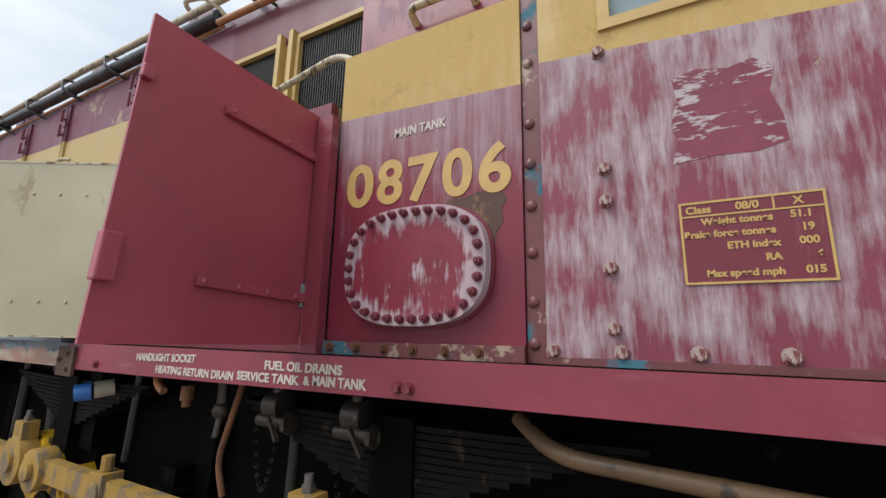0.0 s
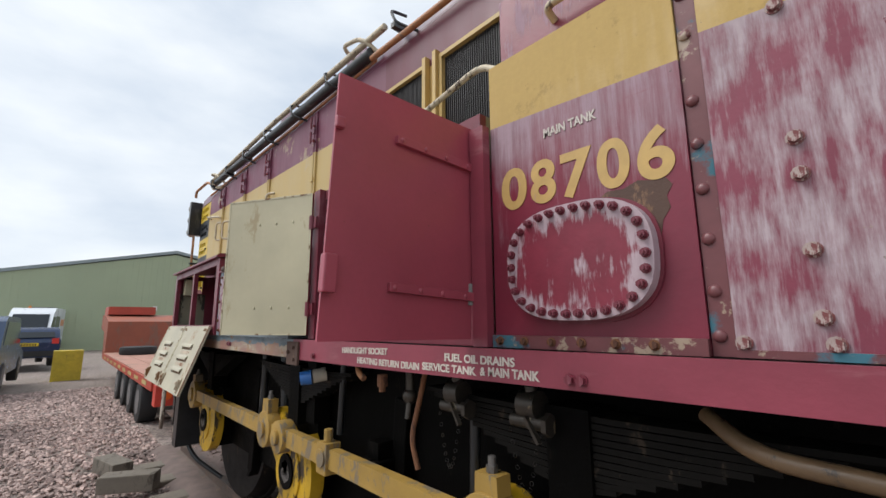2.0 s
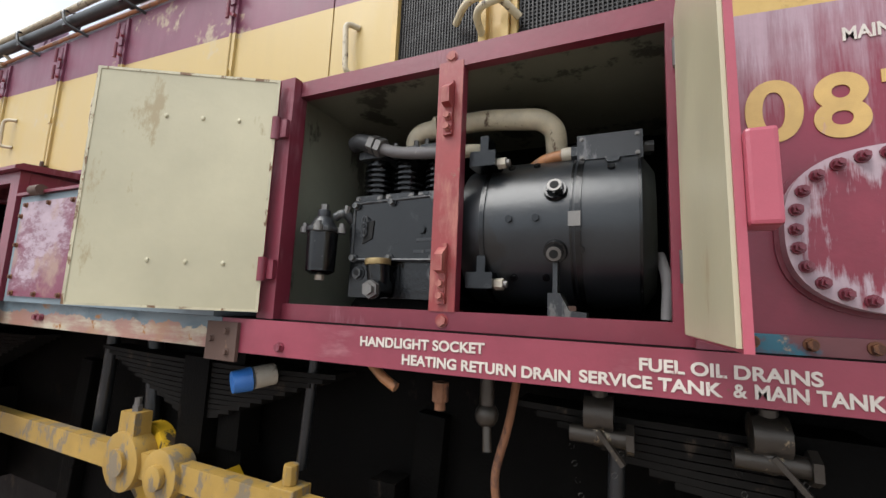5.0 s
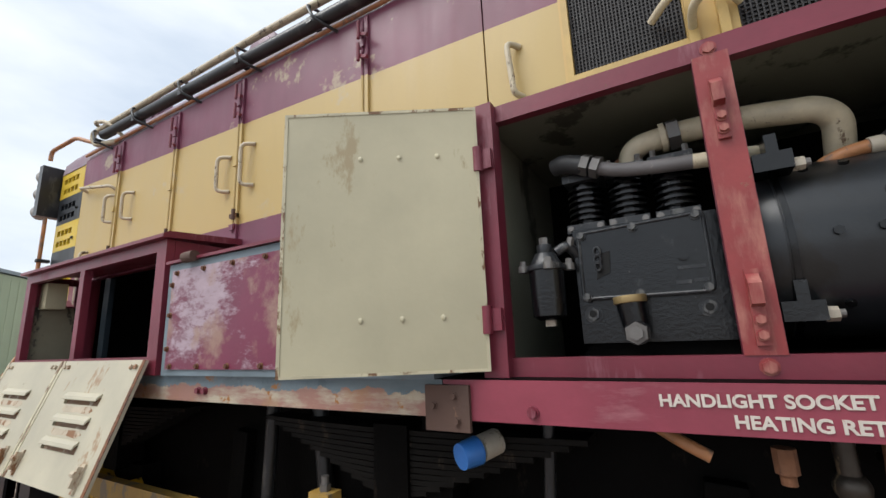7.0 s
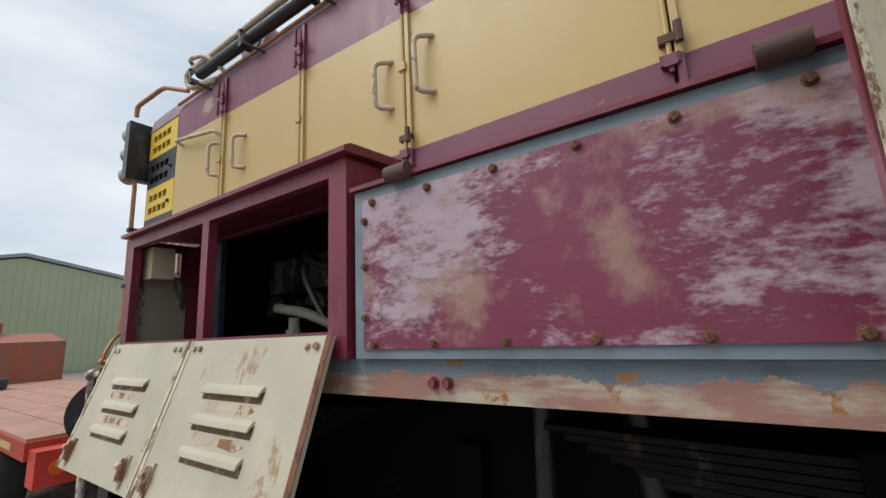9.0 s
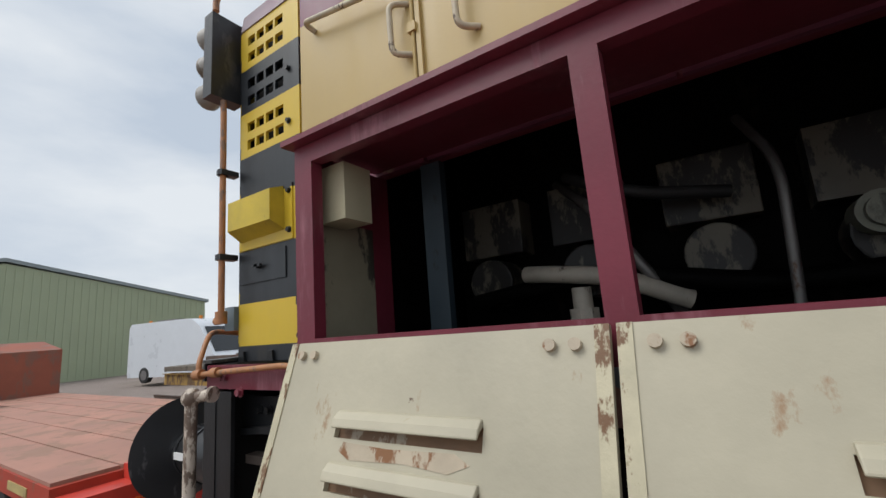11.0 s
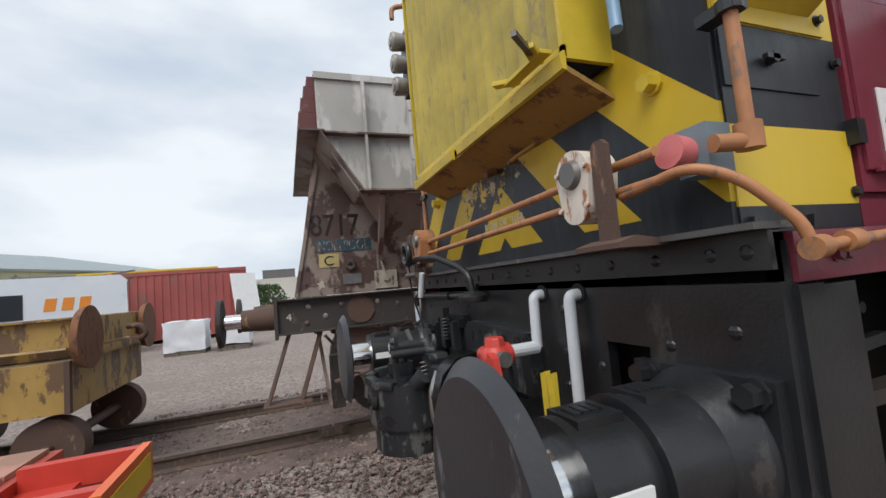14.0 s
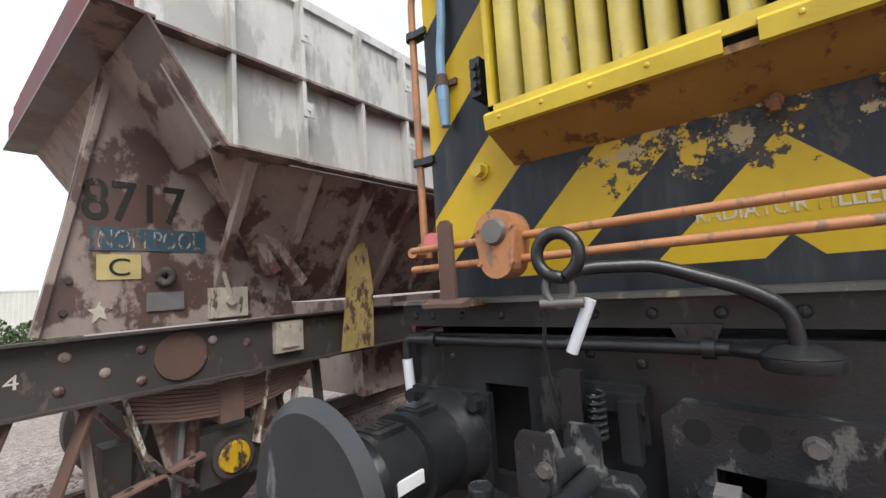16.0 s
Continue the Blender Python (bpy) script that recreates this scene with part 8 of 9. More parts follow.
bm = B(); cyl(bm, (0.20, 2.72, 0.52), (0.20, 2.70, 0.52), 0.095, 0.085, seg=24); part("axlebox_cap", bm, "crank_yellow", axb, "yellow axle cap", smooth=True)
bm = B(); prism(bm, [(-0.25, 1.02), (0.65, 1.02), (0.50, 0.40), (0.40, 0.40), (0.36, 0.75), (0.05, 0.75), (0.0, 0.40), (-0.10, 0.40)], "y", 2.82, 2.84); part("axle_guard", bm, "wag_brown", wag)
for ax in (0.20, 3.0):
    bm = B(); cyl(bm, (ax, 3.11, 0.50), (ax, 3.24, 0.50), 0.465, seg=44); cyl(bm, (ax, 4.56, 0.50), (ax, 4.69, 0.50), 0.465, seg=44); cyl(bm, (ax, 2.8, 0.50), (ax, 5.0, 0.50), 0.07); part("wheelset", bm, "wag_under", wag, smooth=True)
for y in (3.03, 4.77):
    bm = B(); cyl(bm, (-0.90, y, 1.16), (-1.20, y, 1.16), 0.12, 0.10, seg=24); wb = part("buffer", bm, "brown_rust", wag, "rust-brown wagon buffer", smooth=True)
    bm = B(); cyl(bm, (-1.20, y, 1.16), (-1.36, y, 1.16), 0.07, seg=24); part("plunger", bm, "chrome", wb, smooth=True)
    bm = B(); cyl(bm, (-1.36, y, 1.16), (-1.40, y, 1.16), 0.22, 0.23, seg=36); part("buffer_head", bm, "wag_under", wb, smooth=True)
for x in (-0.78, -0.50):
    bm = B(); beam(bm, (x, 2.66, 1.02), (x - 0.20, 2.60, 0.44), 0.085, 0.014); part("step_strap", bm, "brown_rust", wag, "rusty step strap", bevel=0.003)
bm = B(); box(bm, -1.02, -0.62, 2.50, 2.70, 0.415, 0.432); part("foot_step", bm, "brown_rust", wag, "rusty hanging foot step", bevel=0.003)
for a, b, w, mt in (((-0.36, 2.74, 1.0), (-0.22, 2.74, 0.52), 0.10, "flaking_brown"), ((-0.28, 2.70, 0.66), (-0.02, 2.70, 0.44), 0.05, "wag_under"), ((-0.40, 2.71, 0.52), (0.02, 2.71, 0.60), 0.07, "wag_spring"), ((0.42, 2.74, 1.0), (0.34, 2.74, 0.56), 0.11, "flaking_brown"), ((0.66, 2.74, 1.0), (0.60, 2.74, 0.62), 0.06, "steel_cream")):
    bm = B(); beam(bm, a, b, w, 0.022); hb = part("brake_link", bm, mt, wag, bevel=0.004)
    nuts([(Vector(a) * t + Vector(b) * (1 - t)) + Vector((0, -0.011, 0)) for t in (0.15, 0.85)], 0.018, 0.02, "y", "wag_under", hb)
for a, b, w, mt in (((-0.45, 2.9, 0.95), (0.0, 2.9, 0.35), 0.08, "wag_brown"), ((-0.15, 2.88, 1.0), (-0.30, 2.88, 0.3), 0.06, "wag_under"), ((-0.52, 2.78, 1.0), (-0.44, 2.78, 0.30), 0.10, "wag_brown"), ((-0.05, 2.80, 1.0), (-0.10, 2.80, 0.30), 0.07, "dull_grey"), ((0.50, 2.80, 1.0), (0.62, 2.78, 0.35), 0.06, "wag_under")):
    bm = B(); beam(bm, a, b, w, 0.03); part("brake_hanger", bm, mt, wag, bevel=0.004)
bm = B(); box(bm, -0.42, -0.30, 2.8, 2.95, 0.25, 0.75); part("brake_block", bm, "wag_under", wag, bevel=0.01)
for x in (-0.53, 0.89):
    bm = B(); cyl(bm, (x, 2.70, 1.03), (x, 2.80, 1.03), 0.045, seg=16); box(bm, x - 0.03, x + 0.03, 2.71, 2.79, 0.99, 1.10); part("spring_shoe", bm, "brown_rust", wag, bevel=0.004)
bm = B(); beam(bm, (0.80, 2.75, 1.02), (0.84, 2.75, 0.55), 0.05, 0.05); part("brake_hanger", bm, "wag_under", wag)
bm = B(); box(bm, 0.7, 3.0, 2.9, 2.95, 0.55, 0.62); part("brake_rod", bm, "wag_under", wag)
bm = B(); box(bm, 1.3, 2.6, 2.8, 4.9, 0.6, 1.4); part("hopper_chute", bm, "wag_brown", wag, bevel=0.01)

# ---------------------------------------------------------------- low-loader trailer ahead
M["deck"] = plain("faded_red_deck", (0.42, 0.215, 0.16), 0.75, scale=1.5, dirt=(0.30, 0.17, 0.12), dirt_at=0.52)
M["trailer_red"] = plain("trailer_red_paint", (0.42, 0.055, 0.03), 0.5, scale=2, dirt=(0.24, 0.10, 0.06), dirt_at=0.60)
M["reflect"] = plain("orange_reflective", (0.75, 0.13, 0.02), 0.35, var=0.1)
tr = thing("low_loader_trailer", (-7, 0.1, -0.15), "faded red low-loader trailer standing on the yard", "trailer")
bm = B(); box(bm, -10.8, -1.95, -0.98, 1.42, 0.50, 0.655); body = part("trailer_bed", bm, "trailer_red", tr, bevel=0.01)
for i in range(6):
    bm = B(); box(bm, -10.8, -2.0, -0.965 + 0.395 * i, -0.585 + 0.395 * i, 0.656, 0.68); part("deck_plank", bm, "deck", body, bevel=0.005)
for i in range(9):
    bm = B(); box(bm, -10.2 + 0.92 * i, -9.75 + 0.92 * i, -0.987, -0.9805, 0.545, 0.605); part("side_marker", bm, "pale_yellow", body)
bm = B(); prism(bm, [(-10.8, 0.50), (-10.8, 1.62), (-12.2, 1.85), (-13.2, 1.85), (-13.2, 1.4), (-11.9, 1.3), (-11.5, 0.50)], "y", -0.95, 1.4); part("gooseneck", bm, "trailer_deck_dark", tr, "faded red raised front end", bevel=0.02)
bm = B(); box(bm, -13.2, -11.9, -0.9, 0.4, 1.86, 2.12); part("tool_box", bm, "trailer_red", tr, bevel=0.03)
for x in (-3.2, -4.3, -5.4, -6.5):
    for y in (-0.84, 1.28):
        bm = B(); cyl(bm, (x, y - 0.13, 0.20), (x, y + 0.13, 0.20), 0.345, seg=36); wl_ = part("wheel", bm, "rubber", tr, "black trailer tyre", smooth=True, bevel=0.03)
        bm = B(); cyl(bm, (x, y - 0.135, 0.20), (x, y - 0.10, 0.20), 0.20, 0.14, seg=28); part("rim", bm, "dull_grey", wl_, smooth=True)
bm = B(); box(bm, -7.2, -2.6, -0.70, 1.12, 0.30, 0.50); part("axle_housing", bm, "trailer_red", tr)
bm = B(); box(bm, -1.95, -1.72, -0.95, 1.40, 0.30, 0.60); rear = part("rear_frame", bm, "trailer_bright", tr, "bright red rear frame", bevel=0.008)
for y in (-0.55, 0.55, 1.02):
    bm = B(); box(bm, -1.95, -1.50, y - 0.03, y + 0.03, 0.58, 0.70); part("rear_arm", bm, "trailer_bright", rear, bevel=0.006)
bm = B(); box(bm, -1.50, -1.46, 0.45, 1.08, 0.50, 0.70); board = part("marker_board", bm, "reflect", rear)
bm = B(); box(bm, -1.459, -1.454, 0.50, 1.03, 0.54, 0.66); part("marker_stripe", bm, "sign_yellow", rear)
bm = B(); box(bm, -2.28, -1.96, -0.18, 0.42, 0.681, 0.72); cyl(bm, (-2.10, -0.14, 0.80), (-2.10, -0.10, 0.80), 0.125, seg=28); cyl(bm, (-2.10, 0.32, 0.80), (-2.10, 0.36, 0.80), 0.125, seg=28); part("winch", bm, "trailer_bright", tr, "red winch on the deck", bevel=0.004)
bm = B()
for k in range(11):
    cyl(bm, (-2.10, -0.098 + 0.037 * k, 0.80), (-2.10, -0.063 + 0.037 * k, 0.80), 0.075 + 0.004 * (k % 2), seg=24)
part("winch_rope", bm, "rope", tr, "grey wound rope", smooth=True)
bm = B(); tube(bm, [(-2.28, 0.3, 0.74), (-2.7, 0.2, 0.70), (-3.1, 0.5, 0.71), (-3.3, 0.2, 0.70), (-3.6, 0.3, 0.70)], 0.012, 8, 0.15); part("rope_end", bm, "shaded_grime", tr)
for y in (-0.80, -0.58):
    bm = B(); cyl(bm, (-1.72, y, 0.45), (-1.69, y, 0.45), 0.06); part("tail_lamp", bm, "reflect", tr)
bm = B(); box(bm, -12.2, -11.6, -2.1, -1.4, -0.15, 0.75); tagged(part("yellow_bin", bm, "yellow", bevel=0.03), "yellow box standing beside the trailer", "box")
t2 = B(); bmesh.ops.create_cone(t2, cap_ends=True, segments=32, radius1=0.45, radius2=0.45, depth=0.22, matrix=Matrix.Translation((-9.2, -0.3, 0.792)))
tyre = tagged(part("loose_tyre", t2, "rubber", smooth=True, bevel=0.06), "black tyre lying flat on the trailer deck", "tyre")

# ---------------------------------------------------------------- yellow rail trolley on the next track
M["trolley"] = plain("dirty_yellow_paint", (0.42, 0.26, 0.07), 0.65, scale=3, dirt=(0.14, 0.08, 0.04), dirt_at=0.50)
tro = thing("rail_trolley", (-5, 3.9, 0), "dirty yellow cranked-frame rail trolley carrying timbers", "rail trolley")
for y in (3.02, 4.70):
    bm = B(); prism(bm, [(-2.45, 1.10), (-2.45, 1.33), (-4.45, 1.33), (-4.85, 0.86), (-9.5, 0.86), (-9.5, 0.62), (-4.70, 0.62), (-4.30, 1.10)], "y", y - 0.06, y + 0.06); part("side_frame", bm, "trolley", tro, bevel=0.006)
    bm = B(); prism(bm, [(-2.45, 1.331), (-4.46, 1.331), (-4.87, 0.861), (-9.5, 0.861), (-9.5, 0.875), (-4.88, 0.875), (-4.47, 1.345), (-2.45, 1.345)], "y", y - 0.11, y + 0.11); part("flange", bm, "trolley", tro)
    bm = B(); cyl(bm, (-2.44, y, 1.17), (-2.38, y, 1.17), 0.25, 0.27, seg=36); part("buffer_plate", bm, "rust", tro, "rusty round buffer plate", smooth=True)
bm = B(); box(bm, -2.55, -2.45, 3.0, 4.75, 1.08, 1.34); box(bm, -4.2, -2.5, 2.98, 4.78, 0.56, 0.98); box(bm, -4.3, -2.4, 3.3, 4.4, 0.99, 1.06); part("bogie_frame", bm, "trolley", tro, bevel=0.01)
bm = B()
for x in (-4.22, -3.6, -3.1, -2.52):
    box(bm, x - 0.02, x + 0.02, 2.93, 2.98, 0.56, 0.99)
part("frame_rib", bm, "brown_rust", tro)
for x in (-2.7, -4.0):
    bm = B(); cyl(bm, (x, 3.05, 0.27), (x, 3.22, 0.27), 0.25, seg=36); cyl(bm, (x, 4.58, 0.27), (x, 4.75, 0.27), 0.25, seg=36); cyl(bm, (x, 2.95, 0.27), (x, 4.85, 0.27), 0.045); part("wheelset", bm, "brown_rust", tro, smooth=True)
bm = B(); tube(bm, [(-2.38, 3.9, 1.2), (-2.25, 3.9, 1.2), (-2.2, 3.9, 1.1), (-2.28, 3.9, 1.05)], 0.03, 10, 0.05); part("draw_hook", bm, "brown_rust", tro, smooth=True)
for i in range(7):
    bm = B(); beam(bm, (-5.0, 3.1 + 0.25 * i, 1.0 + 0.02 * (i % 2)), (-9.4, 3.0 + 0.27 * i, 0.98), 0.20, 0.11)
    tagged(part("timber_baulk", bm, "timber", bevel=0.008), "grey timber stacked on the rail trolley", "timber", group="timbers on the trolley")
for y in (3.2, 3.9):
    bm = B(); box(bm, -8.0, -5.2, y - 0.07, y + 0.07, 1.09, 1.22); tagged(part("steel_beam", bm, "rail", bevel=0.006), "rusty steel beam lying on the timbers", "beam", group="timbers on the trolley")

# ---------------------------------------------------------------- vans and cars
M["van_white"] = plain("van_white_paint", (0.66, 0.69, 0.73), 0.3, var=0.06, scale=1.5)
M["van_glass"] = plain("dark_car_glass", (0.02, 0.025, 0.03), 0.08, var=0.1, bump=0)
M["van_orange"] = plain("van_orange_vinyl", (0.72, 0.24, 0.03), 0.4, var=0.05)
M["chev_red"] = plain("chevron_red", (0.60, 0.04, 0.03), 0.35, var=0.06)
M["car_blue"] = plain("car_blue_paint", (0.055, 0.085, 0.15), 0.25, var=0.1)
M["car_dark"] = plain("car_dark_blue_paint", (0.02, 0.035, 0.085), 0.25, var=0.1)


def van(x, y, yaw, label):
    """Panel van, nose towards its own -x."""
    r = thing("panel_van", (0, 0, -0.15), label, "van", group="parked vans")
    prof = [(-2.95, 0.25), (-2.95, 0.85), (-2.55, 1.12), (-1.75, 2.25), (-1.3, 2.55), (-0.9, 2.62), (2.75, 2.62), (2.92, 2.45), (2.95, 0.4), (2.9, 0.25)]
    bm = B(); prism(bm, prof, "y", -0.98, 0.98); part("van_body", bm, "van_white", r, bevel=0.05, smooth=True)
    bm = B(); prism(bm, [(-2.42, 1.20), (-1.80, 2.08), (-1.15, 2.08), (-1.05, 1.25)], "y", -0.992, -0.981); part("side_window", bm, "van_glass", r)
    bm = B(); box(bm, -0.95, 0.35, -0.992, -0.981, 1.35, 2.12); part("side_window", bm, "van_glass", r)
    bm = B(); v = [bm.verts.new(p) for p in ((-2.53, -0.85, 1.17), (-2.53, 0.85, 1.17), (-1.80, 0.80, 2.22), (-1.80, -0.80, 2.22))]; bm.faces.new(v); v2 = [bm.verts.new(q.co + Vector((-0.012, 0, 0.008))) for q in v]; bm.faces.new(v2[::-1]); part("windscreen", bm, "van_glass", r)
    for px in (-2.0, 1.75):
        for s in (-1, 1):
            bm = B(); cyl(bm, (px, s * 0.99, 0.34), (px, s * 0.78, 0.34), 0.34, seg=32); w = part("wheel", bm, "rubber", r, smooth=True, bevel=0.02)
            bm = B(); cyl(bm, (px, s * 1.0, 0.34), (px, s * 0.97, 0.34), 0.21, 0.19, seg=28); part("rim", bm, "dull_grey", w, smooth=True)
    # plain shapes in the mark's colour
    for k in range(3):
        bm = B(); prism(bm, [(0.80 + 0.42 * k, 1.55), (1.08 + 0.42 * k, 1.55), (1.14 + 0.42 * k, 1.95), (0.86 + 0.42 * k, 1.95)], "y", -0.99, -0.982); part("side_mark", bm, "van_orange", r)
    bm = B(); box(bm, 2.951, 2.957, -0.92, 0.92, 0.7, 2.45); part("rear_board", bm, "sign_white", r)
    for s in (-1, 1):
        for k in range(4):
            z = 0.75 + 0.42 * k
            poly = [(0.0, z + 0.35), (0.0, z + 0.60), (0.92, z + 0.10), (0.92, z - 0.15)]
            poly = [(s * a, min(2.45, max(0.7, b))) for a, b in poly]
            bm = B(); prism(bm, poly, "x", 2.958, 2.963); part("chevron", bm, "chev_red", r)
    bm = B()
    for k in range(3):
        box(bm, 2.964, 2.968, -0.55 + 0.4 * k, -0.25 + 0.4 * k, 1.25, 1.55)
    part("rear_mark", bm, "letter_black", r)
    bm = B(); cyl(bm, (-0.9, 0.3, 2.62), (-0.9, 0.3, 2.75), 0.07); cyl(bm, (2.5, 0.3, 2.62), (2.5, 0.3, 2.75), 0.07); part("beacon", bm, "van_orange", r)
    bm = B(); box(bm, 0.2, 1.6, -0.6, 0.6, 2.63, 2.70); part("roof_rack", bm, "dull_grey", r)
    r.matrix_basis = pose(x, y, -0.15, 0, 0, yaw)
    return r


van(-9.5, 8.35, 6, "white panel van with an orange mark and red chevrons behind")
van(-9.0, 16.0, 20, "white panel van parked beyond the trolley")
van(-18.5, 8.0, 190, "white panel van standing by the warehouse")
van(-31.0, -3.0, 172, "white panel van parked across the yard")


def car(x, y, yaw, paint, label, estate):
    """Car with its tail towards its own +x."""
    r = thing("parked_car", (0, 0, -0.15), label, "car", group="parked cars")
    h = 1.72 if estate else 1.45
    prof = [(-2.2, 0.35), (-2.2, 0.75), (-1.2, 0.98), (-0.6, h - 0.06), (-0.3, h), (1.6, h), (1.85, h - 0.12), (2.1, 1.02), (2.2, 0.9), (2.2, 0.35)]
    bm = B(); prism(bm, prof, "y", -0.86, 0.86); part("car_body", bm, paint, r, bevel=0.06, smooth=True)
    bm = B(); v = [bm.verts.new(p) for p in ((1.885, -0.70, h - 0.17), (1.885, 0.70, h - 0.17), (2.09, 0.72, 1.08), (2.09, -0.72, 1.08))]; bm.faces.new(v); v2 = [bm.verts.new(q.co + Vector((0.014, 0, 0.006))) for q in v]; bm.faces.new(v2[::-1]); part("rear_window", bm, "van_glass", r)
    for s in (-1, 1):
        bm = B(); prism(bm, [(-1.0, 1.05), (-0.5, h - 0.13), (1.55, h - 0.13), (1.8, 1.05)], "y", s * 0.862, s * 0.870); part("side_window", bm, "van_glass", r)
        bm = B(); box(bm, 2.19, 2.215, s * 0.72 - 0.10, s * 0.72 + 0.10, 0.85, 1.05); part("tail_lamp", bm, "chev_red", r, bevel=0.01)
        for px in (-1.4, 1.4):
            bm = B(); cyl(bm, (px, s * 0.88, 0.33), (px, s * 0.68, 0.33), 0.33, seg=30); w = part("wheel", bm, "rubber", r, smooth=True, bevel=0.02)
            bm = B(); cyl(bm, (px, s * 0.89, 0.33), (px, s * 0.86, 0.33), 0.20, 0.18, seg=24); part("rim", bm, "dull_grey", w, smooth=True)
    bm = B(); box(bm, 2.19, 2.26, -0.84, 0.84, 0.42, 0.60); part("bumper", bm, "rubber", r, bevel=0.02)
    bm = B(); box(bm, 2.205, 2.213, -0.26, 0.26, 0.78, 0.89); pl = part("registration_plate", bm, "sign_yellow", r)
    bm = B()
    for k in range(6):
        box(bm, 2.2135, 2.2165, -0.21 + 0.073 * k, -0.165 + 0.073 * k, 0.80, 0.87)
    part("plate_bars", bm, "letter_black", pl)
    r.matrix_basis = pose(x, y, -0.15, 0, 0, yaw)


car(-9.9, -3.75, -3, "car_blue", "dark blue estate car seen from behind", True)
car(-18.0, -3.1, 8, "car_dark", "dark blue hatchback parked in the yard", False)
car(-26.0, -5.0, 15, "car_dark", "dark car parked far across the yard", False)

# rusty wheel-and-spring unit at the edge of the yard
ro = thing("old_axle_unit", (-3.6, -3.85, -0.15), "rusty old axle unit with a sprung arm standing on the gravel", "axle unit")
bm = B(); cyl(bm, (-3.7, -3.95, 0.23), (-3.7, -3.75, 0.23), 0.38, seg=36); part("wheel", bm, "rubber", ro, smooth=True, bevel=0.04)
bm = B(); beam(bm, (-4.6, -3.7, 0.55), (-3.0, -3.7, 0.48), 0.12, 0.16); box(bm, -3.6, -3.2, -3.85, -3.55, 0.15, 0.50); cyl(bm, (-3.3, -3.7, 0.2), (-3.3, -3.7, 0.45), 0.09); part("arm", bm, "wag_under", ro, bevel=0.02)
bm = B(); prism(bm, [(-4.7, 0.65), (-4.4, 0.86), (-3.6, 0.92), (-3.0, 0.80), (-2.9, 0.68), (-3.6, 0.80), (-4.4, 0.74)], "y", -4.1, -3.5); part("mudguard", bm, "brown_rust", ro, bevel=0.01)
ro.matrix_basis = Matrix.Translation((0.15, 0.60, 0)) @ ro.matrix_basis

# ---------------------------------------------------------------- warehouse and distance
M["cladding"] = plain("green_cladding", (0.36, 0.41, 0.27), 0.55, var=0.08, scale=0.4, bump=0)
# Paler copy of the green cladding, with the wall's light in its colour.
M["clad_pale_lit"] = plain("pale_lit_cladding", (0.42, 0.45, 0.34), 0.55, var=0.08, scale=0.4, bump=0)
M["roof_grey"] = plain("warehouse_roof", (0.25, 0.29, 0.30), 0.5, var=0.08, scale=0.3, bump=0)


def warehouse(x, y0, y1, ridge, eave, peak, depth, label, mat):
    """Clad hall with its gable towards +x; cladding as real ribs."""
    r = thing("warehouse", (x, (y0 + y1) / 2, -0.16), label, "warehouse", group="halls beyond the yard")
    bm = B(); prism(bm, [(y0, -0.16), (y1, -0.16), (y1, eave), (ridge, peak), (y0, eave)], "x", x - depth, x); part("hall_wall", bm, mat, r)
    bm = B(); n = int((y1 - y0) / 0.4)
    for i in range(n):
        y = y0 + (y1 - y0) * (i + 0.5) / n
        top = eave + (peak - eave) * ((y - y0) / (ridge - y0) if y < ridge else (y1 - y) / (y1 - ridge))
        box(bm, x, x + 0.035, y - 0.09, y + 0.09, -0.16, top - 0.1)
    tagged(part("cladding_ribs", bm, mat, r), kind="stuff")
    for a, b in (((y0 - 0.2, eave - 0.05), (ridge, peak + 0.1)), ((ridge, peak + 0.1), (y1 + 0.2, eave - 0.05))):
        bm = B(); prism(bm, [a, b, (b[0], b[1] + 0.22), (a[0], a[1] + 0.22)], "x", x - depth, x + 0.15); part("roof", bm, "roof_grey", r)
    bm = B(); box(bm, x + 0.036, x + 0.2, ridge - 1.2, ridge - 0.95, eave - 2.2, eave - 1.9); part("wall_lamp", bm, "sign_white", r)
    bm = B(); box(bm, x + 0.036, x + 0.12, y1 - 4.5, y1 - 3.4, -0.16, 2.0); part("hall_door", bm, "clad_pale_lit", r)
    return r


warehouse(-33.0, -5.66, 16.0, 4.4, 4.85, 7.05, 30, "long green clad warehouse with a low gable", "cladding")
hall = warehouse(0.0, -40.0, 0.0, -20.0, 5.6, 9.5, 46, "green clad hall behind the vans, pale as its lit wall", "clad_pale_lit")
bm = B()
for i in range(60):
    box(bm, -45.6 + 0.76 * i, -45.42 + 0.76 * i, 0.0, 0.035, 0.0, 5.5)
tagged(part("cladding_ribs", bm, "clad_pale_lit", hall), kind="stuff")
hall.matrix_basis = pose(-33.5, 22.6, -0.16, 0, 0, -116) @ Matrix.Translation((0, -20, 0))

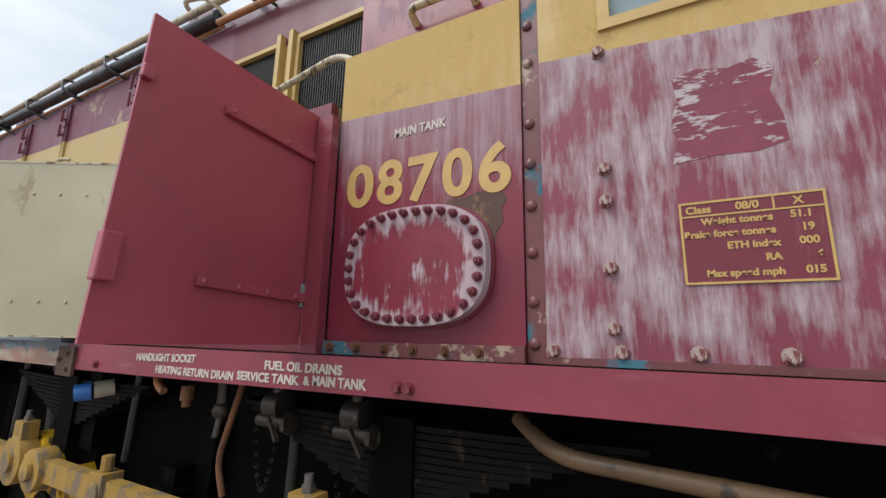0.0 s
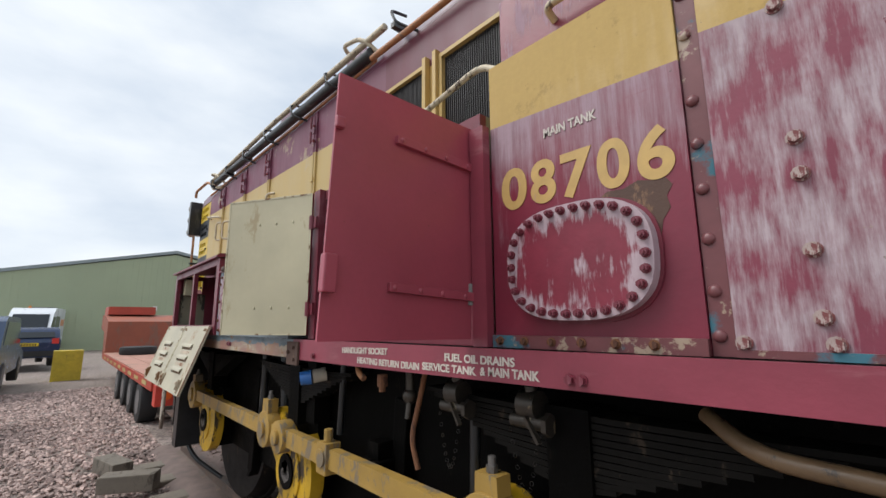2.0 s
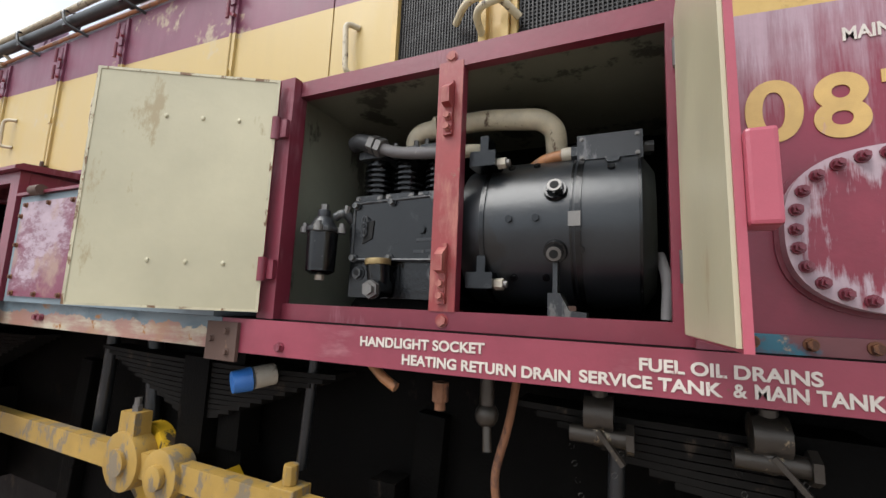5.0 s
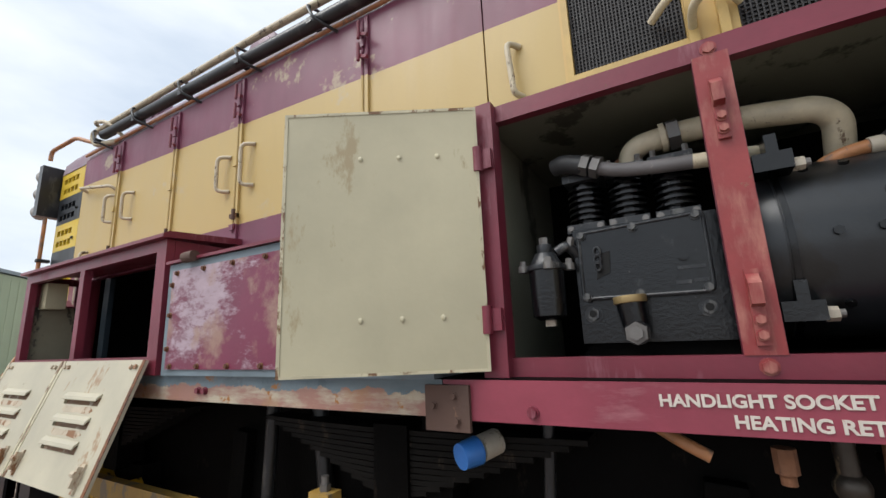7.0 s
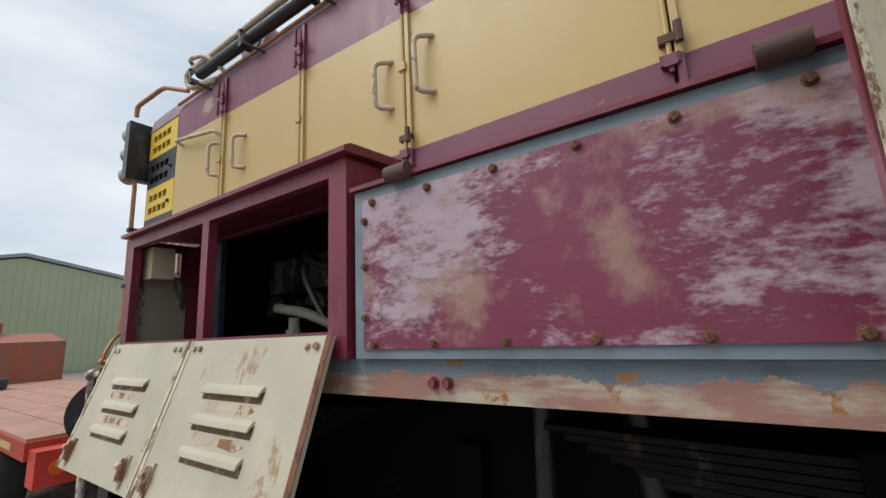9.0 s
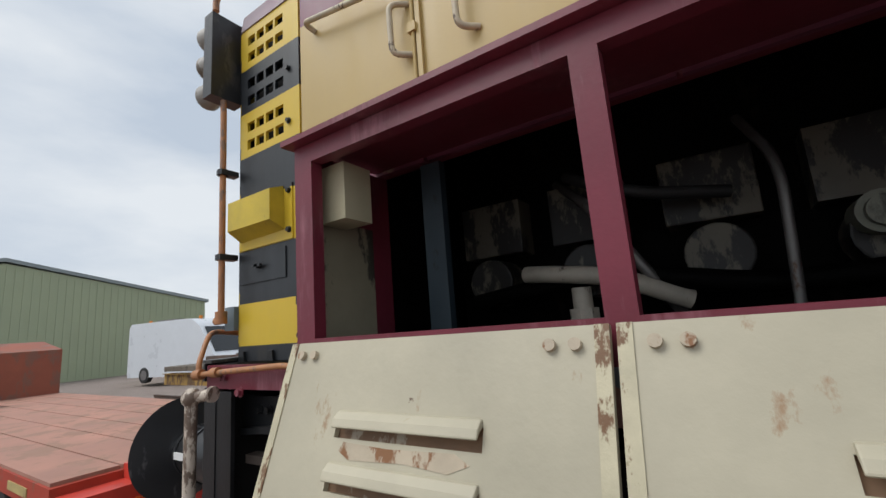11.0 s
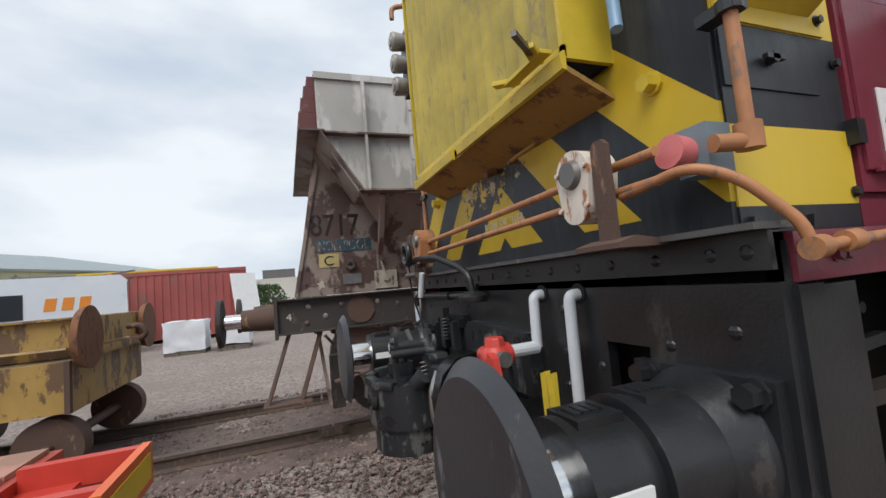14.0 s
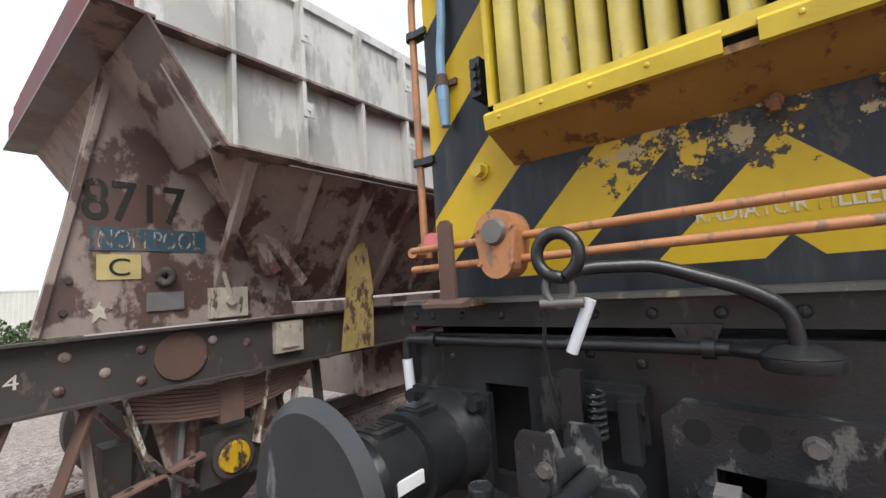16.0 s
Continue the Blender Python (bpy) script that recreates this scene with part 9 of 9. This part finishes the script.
for (x, y, L, W, H, mt, lb, yaw) in ((-5.6, 21.0, 6.1, 2.4, 2.9, "cont_red", "red shipping container with rust streaks", 4), (-14.0, 46.0, 14.0, 3.0, 4.9, "cont_yellow", "yellow curtain-sided trailer body", 3), (0.5, 44.0, 9.0, 3.0, 3.2, "cont_white", "white trailer body behind the yard", 2), (-1.5, 60.0, 4.0, 3.0, 5.0, "dull_grey", "grey container stacked far off", 0), (-10.0, 60.0, 6.0, 3.0, 5.4, "rubber", "black stack far off", 0)):
    r = thing("shipping_container", (0, 0, -0.16), lb, "container", group="containers in the distance")
    bm = B(); box(bm, -L / 2, L / 2, -W / 2, W / 2, 0, H); part("container_body", bm, mt, r, bevel=0.03)
    n = int(L / 0.28)
    bm = B()
    for i in range(n):
        xx = -L / 2 + 0.15 + (L - 0.3) * i / (n - 1)
        box(bm, xx - 0.06, xx + 0.06, -W / 2 - 0.035, -W / 2, 0.15, H - 0.15)
    tagged(part("corrugation", bm, mt, r), kind="stuff")
    bm = B(); box(bm, -L / 2 - 0.02, L / 2 + 0.02, -W / 2 - 0.05, -W / 2, H - 0.14, H + 0.01); part("top_rail", bm, mt, r)
    r.matrix_basis = pose(x, y, -0.16, 0, 0, yaw)
ov = B(); prism(ov, oval(-8.4, 4.0, 0.75, 0.6, 1.0), "y", 44.25, 44.30)
tagged(part("green_oval_mark", ov, plain("mark_green", (0.03, 0.22, 0.06), 0.5)), "green oval mark on the yellow trailer body", "sign")
bm = B(); beam(bm, (-2.3, 19.5, -0.1), (-2.6, 19.9, 2.6), 1.2, 0.05); tagged(part("leaning_board", bm, "sign_white"), "white board leaning on the red container", "board")

M["bag"] = plain("woven_bag", (0.66, 0.67, 0.70), 0.7, var=0.12, scale=3, bump=0.3)
for x, y, s in ((-3.75, 14.0, 1.0), (-2.4, 13.9, 0.85)):
    r = thing("bulk_bag", (x, y, -0.15), "white woven bulk bag on a timber pallet", "bulk bag", group="bulk bags")
    bm = B(); bmesh.ops.create_cube(bm, size=1.0, matrix=Matrix.Translation((x, y, 0.43)) @ Matrix.Diagonal((1.05 * s, 1.0, 0.85 * s, 1)))
    bmesh.ops.subdivide_edges(bm, edges=bm.edges[:], cuts=6, use_grid_fill=True)
    for v in bm.verts:
        d = (v.co - Vector((x, y, 0.43)))
        v.co += d * (0.12 * (1 - max(abs(d.x), abs(d.y), abs(d.z)))) + Vector((noise.noise(v.co * 4), noise.noise(v.co * 4 + Vector((3, 0, 0))), noise.noise(v.co * 4 + Vector((0, 5, 0))))) * 0.06
    part("bag", bm, "bag", r, smooth=True)
    bm = B()
    for k in range(3):
        box(bm, x - 0.55 * s, x + 0.55 * s, y - 0.5 + 0.45 * k, y - 0.4 + 0.45 * k, -0.15, -0.03)
    box(bm, x - 0.55 * s, x + 0.55 * s, y - 0.52, y + 0.52, -0.03, 0.0)
    part("pallet", bm, "timber", r)

# bushes and rough hedge by the containers
M["leaf"] = plain("hedge_leaf", (0.06, 0.10, 0.03), 0.7, var=0.4, scale=3)
rng = random.Random(21)
vs, fs = [], []
for cx, cy, rr, hh in ((-1.6, 22.5, 1.3, 2.2), (0.5, 24, 1.6, 1.6), (2.4, 23.0, 1.5, 1.3), (-2.6, 26, 1.2, 2.4)):
    for _ in range(1500):
        a, q, z = rng.uniform(0, 6.28), rr * math.sqrt(rng.random()), rng.random() ** 0.8 * hh
        q *= 1 - 0.6 * (z / hh) ** 2
        c = Vector((cx + q * math.cos(a), cy + q * math.sin(a), -0.15 + z))
        e = Euler((rng.uniform(0, 3), rng.uniform(0, 3), rng.uniform(0, 6))).to_matrix()
        k, s = len(vs), rng.uniform(0.05, 0.12)
        vs += [tuple(c + e @ Vector(p) * s) for p in ((-1, 0, 0), (0, -0.5, 0.1), (1, 0, 0), (0, 0.5, 0.1))]
        fs.append((k, k + 1, k + 2, k + 3))
me = bpy.data.meshes.new("hedge"); me.from_pydata(vs, [], fs); me.materials.append(M["leaf"])
tagged(new("hedge", me), "rough green bushes beside the containers", "bushes", kind="stuff")
# scrap heap on the skyline
rng = random.Random(31)
bm = B()
for _ in range(120):
    p = Vector((rng.uniform(-14, -7.5), rng.uniform(23, 26), 0))
    q = p + Vector((rng.uniform(-1.5, 1.5), rng.uniform(-0.5, 0.5), 0))
    z = rng.uniform(0.5, 3.3)
    beam(bm, p + Vector((0, 0, z)), q + Vector((0, 0, z + rng.uniform(-0.4, 0.4))), 0.1, 0.1)
box(bm, -14, -7.5, 23.4, 25.6, -0.15, 2.4)
tagged(part("scrap_heap", bm, "dull_grey"), "grey heap of scrap steel behind the vans", "scrap heap", kind="stuff")
